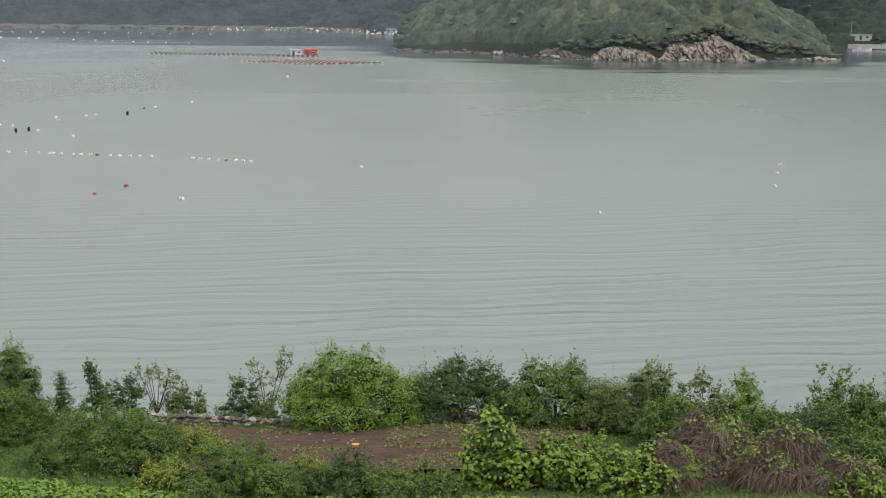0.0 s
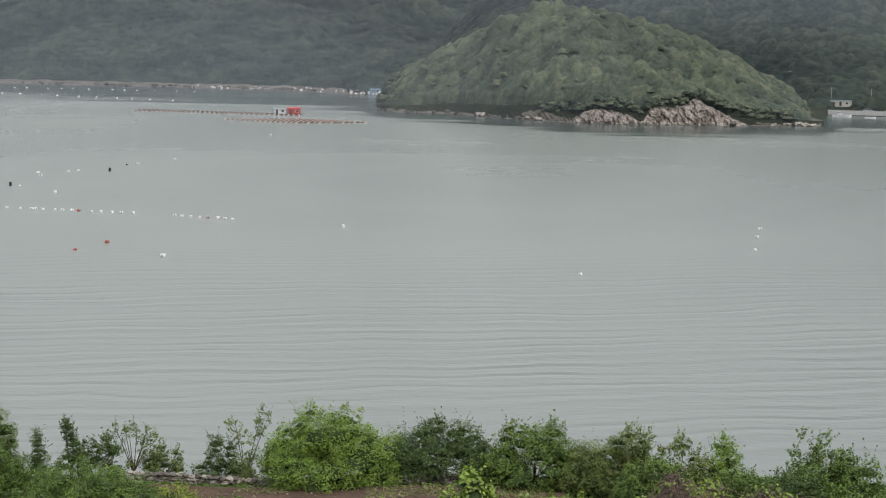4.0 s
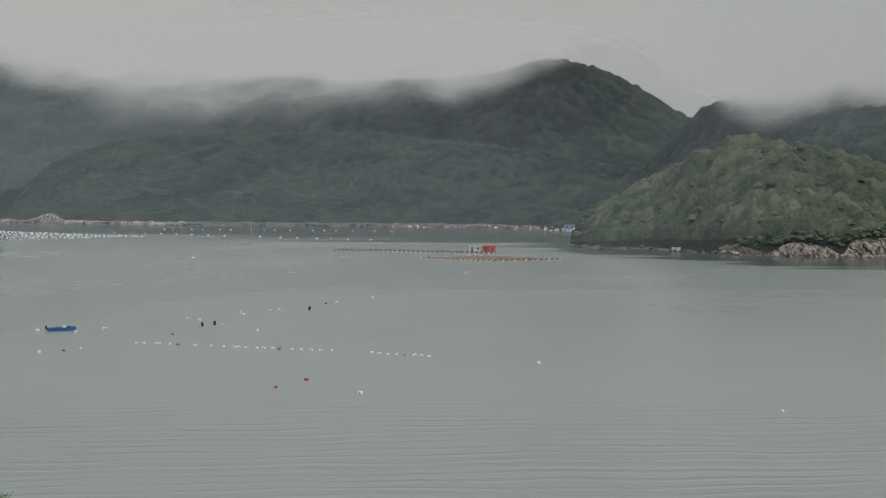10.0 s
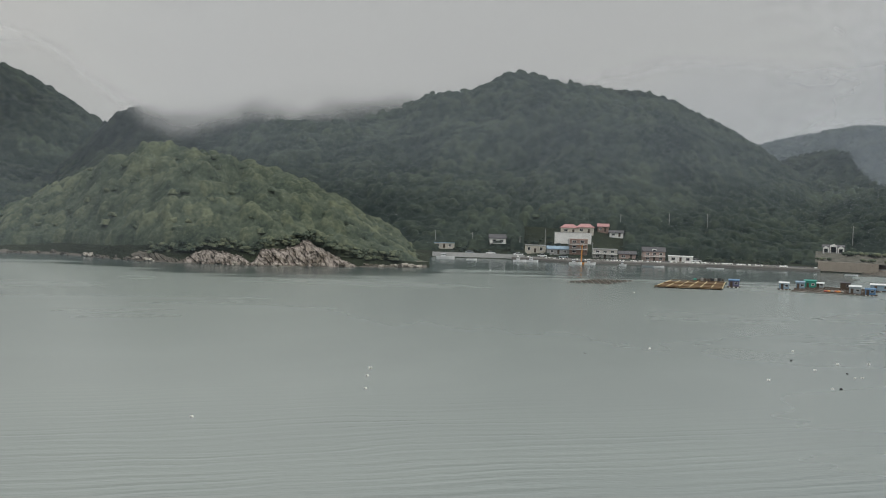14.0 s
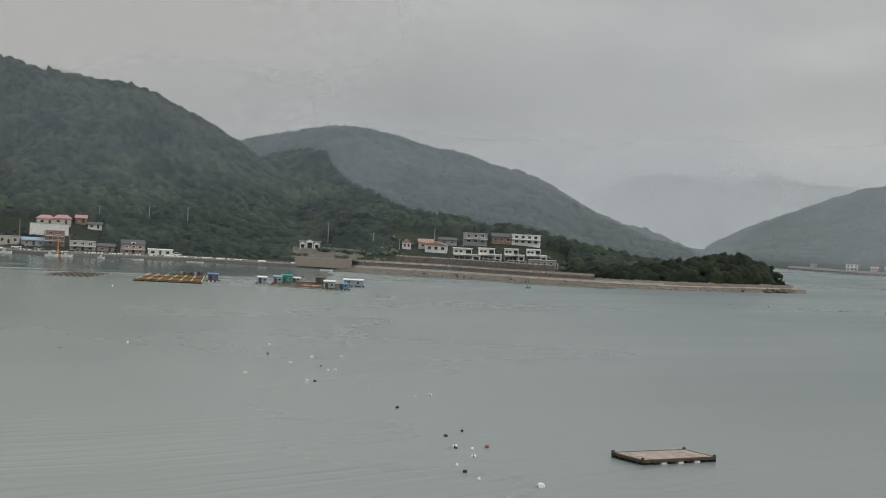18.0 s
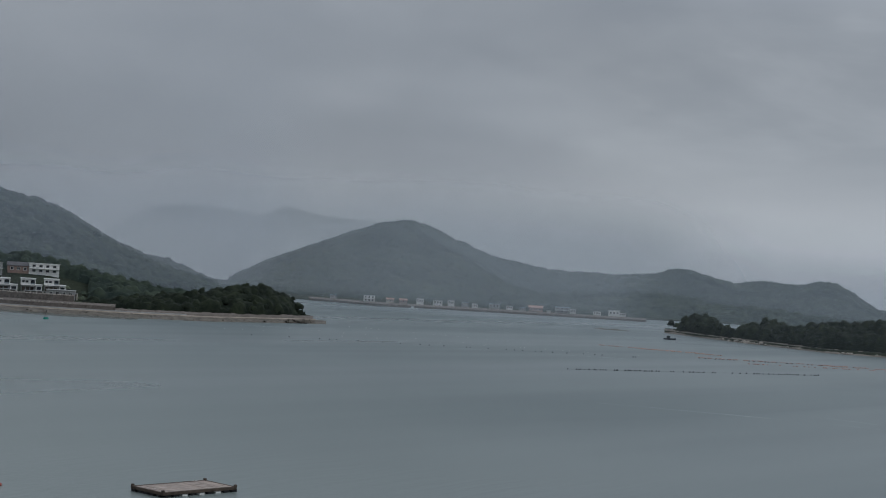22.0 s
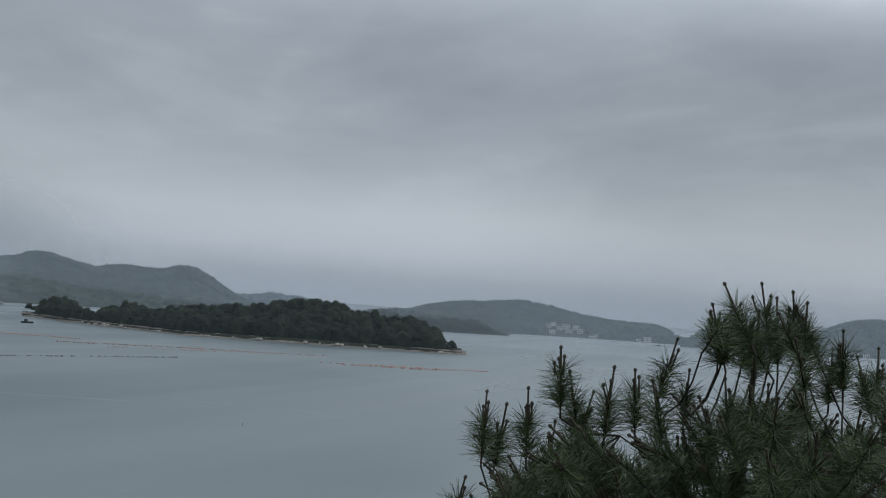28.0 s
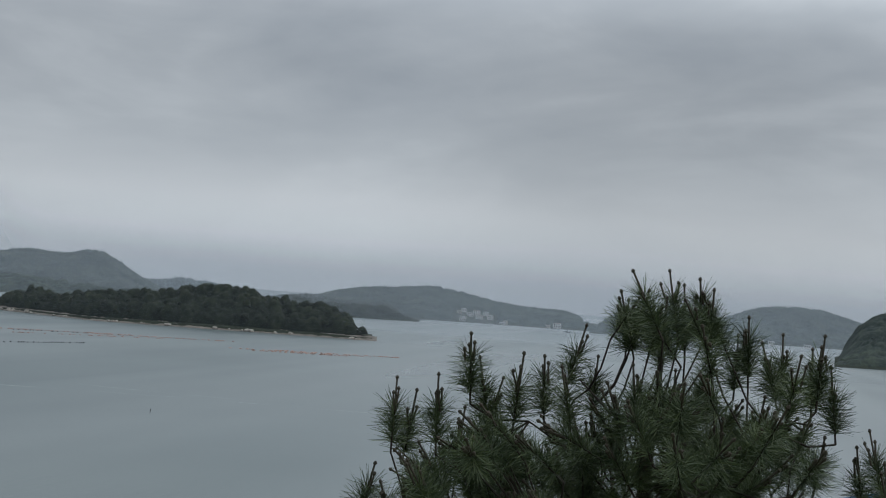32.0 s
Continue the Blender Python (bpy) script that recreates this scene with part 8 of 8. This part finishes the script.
def pine():
    r = np.random.RandomState(9)
    base = at(87.5, PINE_D)
    gz = float(ground_z(base.x, base.y))
    ob = holder("pine_tree", (base.x, base.y, gz), 0, "young dark pine with upright brown shoots", "tree")
    org = Vector((base.x, base.y, gz))
    shoots = []
    for az, el in TIPS:
        d = PINE_D + r.uniform(-0.55, 0.55)
        shoots.append((np.array(at(az, d, height_at(el, d)) - org), 1.0))
    env_az = [77.0, 77.6, 78.2, 79.8, 80.9, 82.9, 83.7, 85.2, 86.6, 88.1, 89.5, 90.3, 91.1, 92.4, 93.9, 94.6, 95.7, 96.8]
    env_el = [-8.5, -6.8, -3.6, -3.5, -2.2, -2.6, -2.6, -1.8, -0.2, 0.2, -0.2, -1.8, -1.0, -1.3, -1.2, -4.6, -4.6, -7.5]
    k = 0
    for j in range(9):
        d = PINE_D + r.normal(0, 0.3)
        shoots.append((np.array(at(r.uniform(86.0, 90.0), d, height_at(r.uniform(-0.7, 0.55), d)) - org), r.uniform(0.5, 0.8)))
    while k < 200:
        az = r.uniform(77.2, 96.6)
        top = np.interp(az, env_az, env_el)
        el = top - 1.7 - abs(r.normal(0, 1)) * 3.0
        if 84.6 < az < 91 and el > -2.2:
            continue
        if el < -12 or (az > 91.5 and el < -3.5 and r.uniform() < 0.5) or (94.4 < az and el < -6.5 and r.uniform() < 0.6):
            continue
        d = PINE_D + r.normal(0, 0.75)
        shoots.append((np.array(at(az, d, height_at(el, d)) - org), r.uniform(0.55, 0.95)))
        k += 1
    H = max(s[0][2] for s in shoots)
    trunk_top = np.array(at(88.1, PINE_D, height_at(0.6, PINE_D)) - org)
    # trunk: a gently bent tapered line
    pts = [np.array([0, 0, -0.3]), np.array([0.05, 0.12, H * 0.3]), np.array([-0.03, 0.02, H * 0.6]), trunk_top * [1, 1, 0] * 0.8 + [0, 0, H * 0.8], trunk_top]
    bm = bmesh.new()
    rad = [0.11, 0.085, 0.055, 0.026, 0.008]
    for a, b, r0, r1 in zip(pts, pts[1:], rad, rad[1:]):
        add_rod(bm, a, b, r0, r1, 9)
    part("trunk", bm, pine_bark, ob)
    # whorls of limbs; every shoot hangs on the nearest limb
    limbs = []
    for k in range(17):
        f = 0.28 + 0.52 * (k + 0.5) / 17
        z = H * f
        i = min(3, int(np.searchsorted([p[2] for p in pts[1:]], z)))
        a, b = pts[i], pts[i + 1]
        s = a + (b - a) * np.clip((z - a[2]) / max(b[2] - a[2], 1e-3), 0, 1)
        ang = k * 2.4
        reach = 1.75 * (1.12 - f) ** 0.6
        e = s + np.array([math.cos(ang) * reach * 0.55, math.sin(ang) * reach * 1.0, reach * 0.35])
        m = s + (e - s) * 0.55 + [0, 0, -0.08]
        bm = bmesh.new()
        add_rod(bm, s, m, 0.021 * (1.25 - f), 0.011, 7)
        add_rod(bm, m, e, 0.011, 0.006, 7)
        lb = part("limb", bm, pine_bark, ob)
        limbs.append((lb, np.array([s + (m - s) * t for t in (0.3, 0.6, 1.0)] + [m + (e - m) * t for t in (0.35, 0.7, 1.0)])))
    allp = np.concatenate([l[1] for l in limbs] + [np.array(pts[2:])])
    for tip, vig in shoots:
        out_ = (tip - trunk_top) * [1, 1, 0]
        lean = r.normal(0, 0.2, 3) * [1, 1, 0] if vig == 1.0 else 0.55 * out_ + r.normal(0, 0.35, 3) * [1, 1, 0]
        axis = np.array([0, 0, 1.0]) + lean
        axis /= np.linalg.norm(axis)
        cand = vig * r.uniform(0.15, 0.25)
        knot = tip - axis * cand
        dist = np.linalg.norm(allp - (knot - axis * 0.5), axis=1) + 3.0 * np.maximum(0, allp[:, 2] - knot[2] + 0.2)
        root = allp[np.argmin(dist)]
        low = knot - axis * 0.32
        bm = bmesh.new()
        mid = root + (low - root) * 0.6 + np.array([0, 0, -0.06])
        add_rod(bm, root, mid, 0.008, 0.0075, 5)
        add_rod(bm, mid, low, 0.0075, 0.007, 5)
        add_rod(bm, low, knot, 0.008, 0.006, 5)
        twig = part("twig", bm, pine_bark, ob)
        # upright young shoots, the middle one longest, each with a bud
        bm = bmesh.new()
        count = 1 + int(r.uniform(2, 5) * vig)
        for c in range(count):
            ln = cand if c == 0 else cand * r.uniform(0.25, 0.75)
            off = np.zeros(3) if c == 0 else np.append(r.normal(0, 0.022, 2), -0.02)
            a = knot + off
            b = a + (axis + (0 if c == 0 else 1) * r.normal(0, 0.14, 3)) * ln
            add_rod(bm, a, b, 0.0085, 0.0072, 6)
            add_rod(bm, b, b + axis * 0.014, 0.0072, 0.0155, 6)
            add_rod(bm, b + axis * 0.014, b + axis * 0.030, 0.0155, 0.006, 6)
        part("young_shoot", bm, candle_mat, twig)
        # needles round the twig below the shoots
        n = int(430 * vig)
        f = r.uniform(0, 1, n) ** 0.8
        P = knot + axis * 0.03 - axis * 0.28 * f[:, None]
        ang = r.uniform(0, 2 * np.pi, n)
        u_ = np.cross(axis, [1, 0, 0])
        u_ /= np.linalg.norm(u_)
        w_ = np.cross(axis, u_)
        radial = u_ * np.cos(ang)[:, None] + w_ * np.sin(ang)[:, None]
        spread = r.uniform(0.35, 1.75, n)[:, None]
        dirv = axis * np.cos(spread) + radial * np.sin(spread) + np.array([0, 0, -0.05])
        L = r.uniform(0.12, 0.20, n)[:, None]
        E = P + dirv * L
        side = np.cross(dirv, r.normal(0, 1, (n, 3)))
        side /= np.linalg.norm(side, axis=1)[:, None]
        wd = 0.0024
        V = np.stack([P - side * wd, P + side * wd, E + side * wd * 0.4, E - side * wd * 0.4], 1).reshape(-1, 3)
        F = (np.arange(n)[:, None] * 4 + np.arange(4)[None])
        nd = new("needles", mesh_of("needles", V, F, needle_mat))
        nd.parent = twig
    return ob


pine()

# a few dry weed stalks beside the pine
for az, el, k in ((79.0, -6.1, 0), (78.75, -6.6, 1), (79.15, -6.9, 2)):
    p = at(az, 14.0)
    gz = float(ground_z(p.x, p.y))
    h = height_at(el, 14.0) - gz
    ws = holder("weed_stalk", (p.x, p.y, gz), 0, "thin dry weed stalk with short side twigs", "plant", "dry weed stalks")
    rw2 = random.Random(k)
    part("stem", rod((0, 0, -0.05), (0.05, 0.02, h), 0.007, 0.003, 5), dead_mat, ws)
    for j in range(9):
        z = h * (0.55 + 0.05 * j)
        part("side_twig", rod((0.03, 0.01, z), (0.03 + rw2.uniform(-0.06, 0.06), rw2.uniform(-0.06, 0.06), z + 0.09), 0.003, 0.0015, 4), dead_mat, ws)

# ---- the blue-roofed house and the utility pole below ----
hp = at(96.8, 46.0)
hg = float(ground_z(hp.x, hp.y))
top = height_at(-5.74, 49.0)
hb = holder("house", (hp.x, hp.y, hg), -98, "low house with a blue sheet-metal roof", "house")
part("wall", box((0, 0, (top - hg - 1.05) / 2 - 0.5), (5.6, 6.0, top - hg - 0.05), 0, 0.03), cream_plaster, hb)
bm = bmesh.new()
add_gable(bm, 5.8, 6.2, top - hg - 0.85, 0.85, 0.3, False)
part("roof", bm, blue_sheet, hb)
bm = bmesh.new()
for k in range(9):
    y = -3.3 + k * 0.82
    for s in (-1, 1):
        add_rod(bm, (0, y, top - hg + 0.02), (s * 3.15, y, top - hg - 0.83), 0.03, None, 4)
part("roof_rib", bm, blue_sheet, hb)
for x in (-1.6, 0.4):
    w = part("window", box((x, -3.04, 1.6), (1.3, 0.1, 1.1)), white_plaster, hb)
    part("pane", box((x, -3.075, 1.6), (1.1, 0.06, 0.9)), glass_mat, w)

pp = at(98.36, 62.0)
pg = float(ground_z(pp.x, pp.y))
ptop = height_at(-4.18, 62.0)
arm_z = height_at(-5.42, 62.0)
up_ob = holder("utility_pole", (pp.x, pp.y, pg), -98.4, "concrete utility pole with crossarm and insulators", "pole")
part("post", rod((0, 0, -0.5), (0.03, 0, ptop - pg), 0.10, 0.07, 12), pole_grey, up_ob)
part("pole_cap", rod((-0.1, 0, ptop - pg), (0.14, 0, ptop - pg), 0.05, None, 6), foam_black, up_ob)
arm = part("crossarm", box((0.35, 0, arm_z - pg), (2.7, 0.1, 0.1), 0, 0.01), timber_dark, up_ob)
for k, x in enumerate((-0.85, -0.3, 0.2, 0.6, 1.1, 1.5)):
    bm = bmesh.new()
    add_rod(bm, (x, 0, arm_z - pg - 0.22), (x, 0, arm_z - pg - 0.05), 0.055, 0.05, 8)
    add_rod(bm, (x, 0, arm_z - pg - 0.14), (x, 0, arm_z - pg - 0.11), 0.085, None, 8)
    part("insulator", bm, foam_black, arm)
    a = up_ob.matrix_world @ Vector((x, 0, arm_z - pg - 0.2))
bm = bmesh.new()
add_box(bm, (0.75, 0.15, arm_z - pg - 0.55), (0.35, 0.35, 0.5), 0, 0.05)
part("transformer_box", bm, grey_sheet, up_ob)


def cable(a, b, sag, label):
    """A hanging power cable between two points."""
    n = 18
    ob = holder("power_cable", a, 0, label, "cable", "power cables")
    bm = bmesh.new()
    prev = Vector((0, 0, 0))
    for i in range(1, n + 1):
        f = i / n
        q = (Vector(b) - Vector(a)) * f - Vector((0, 0, sag * 4 * f * (1 - f)))
        add_rod(bm, prev, q, 0.009, None, 5)
        prev = q
    part("wire", bm, foam_black, ob)


tip = Vector((pp.x, pp.y, ptop - 0.02))
cable(tip, tip + Vector((10, -70, 0.5)), 1.0, "thin top power cable running along the road")
for x in (-0.85, 0.6, 1.5):
    a = up_ob.matrix_world @ Vector((x, 0, arm_z - pg + 0.06))
    cable(a, a + Vector((10, -70, 0.5)), 1.2, "thin black power cable running along the road")
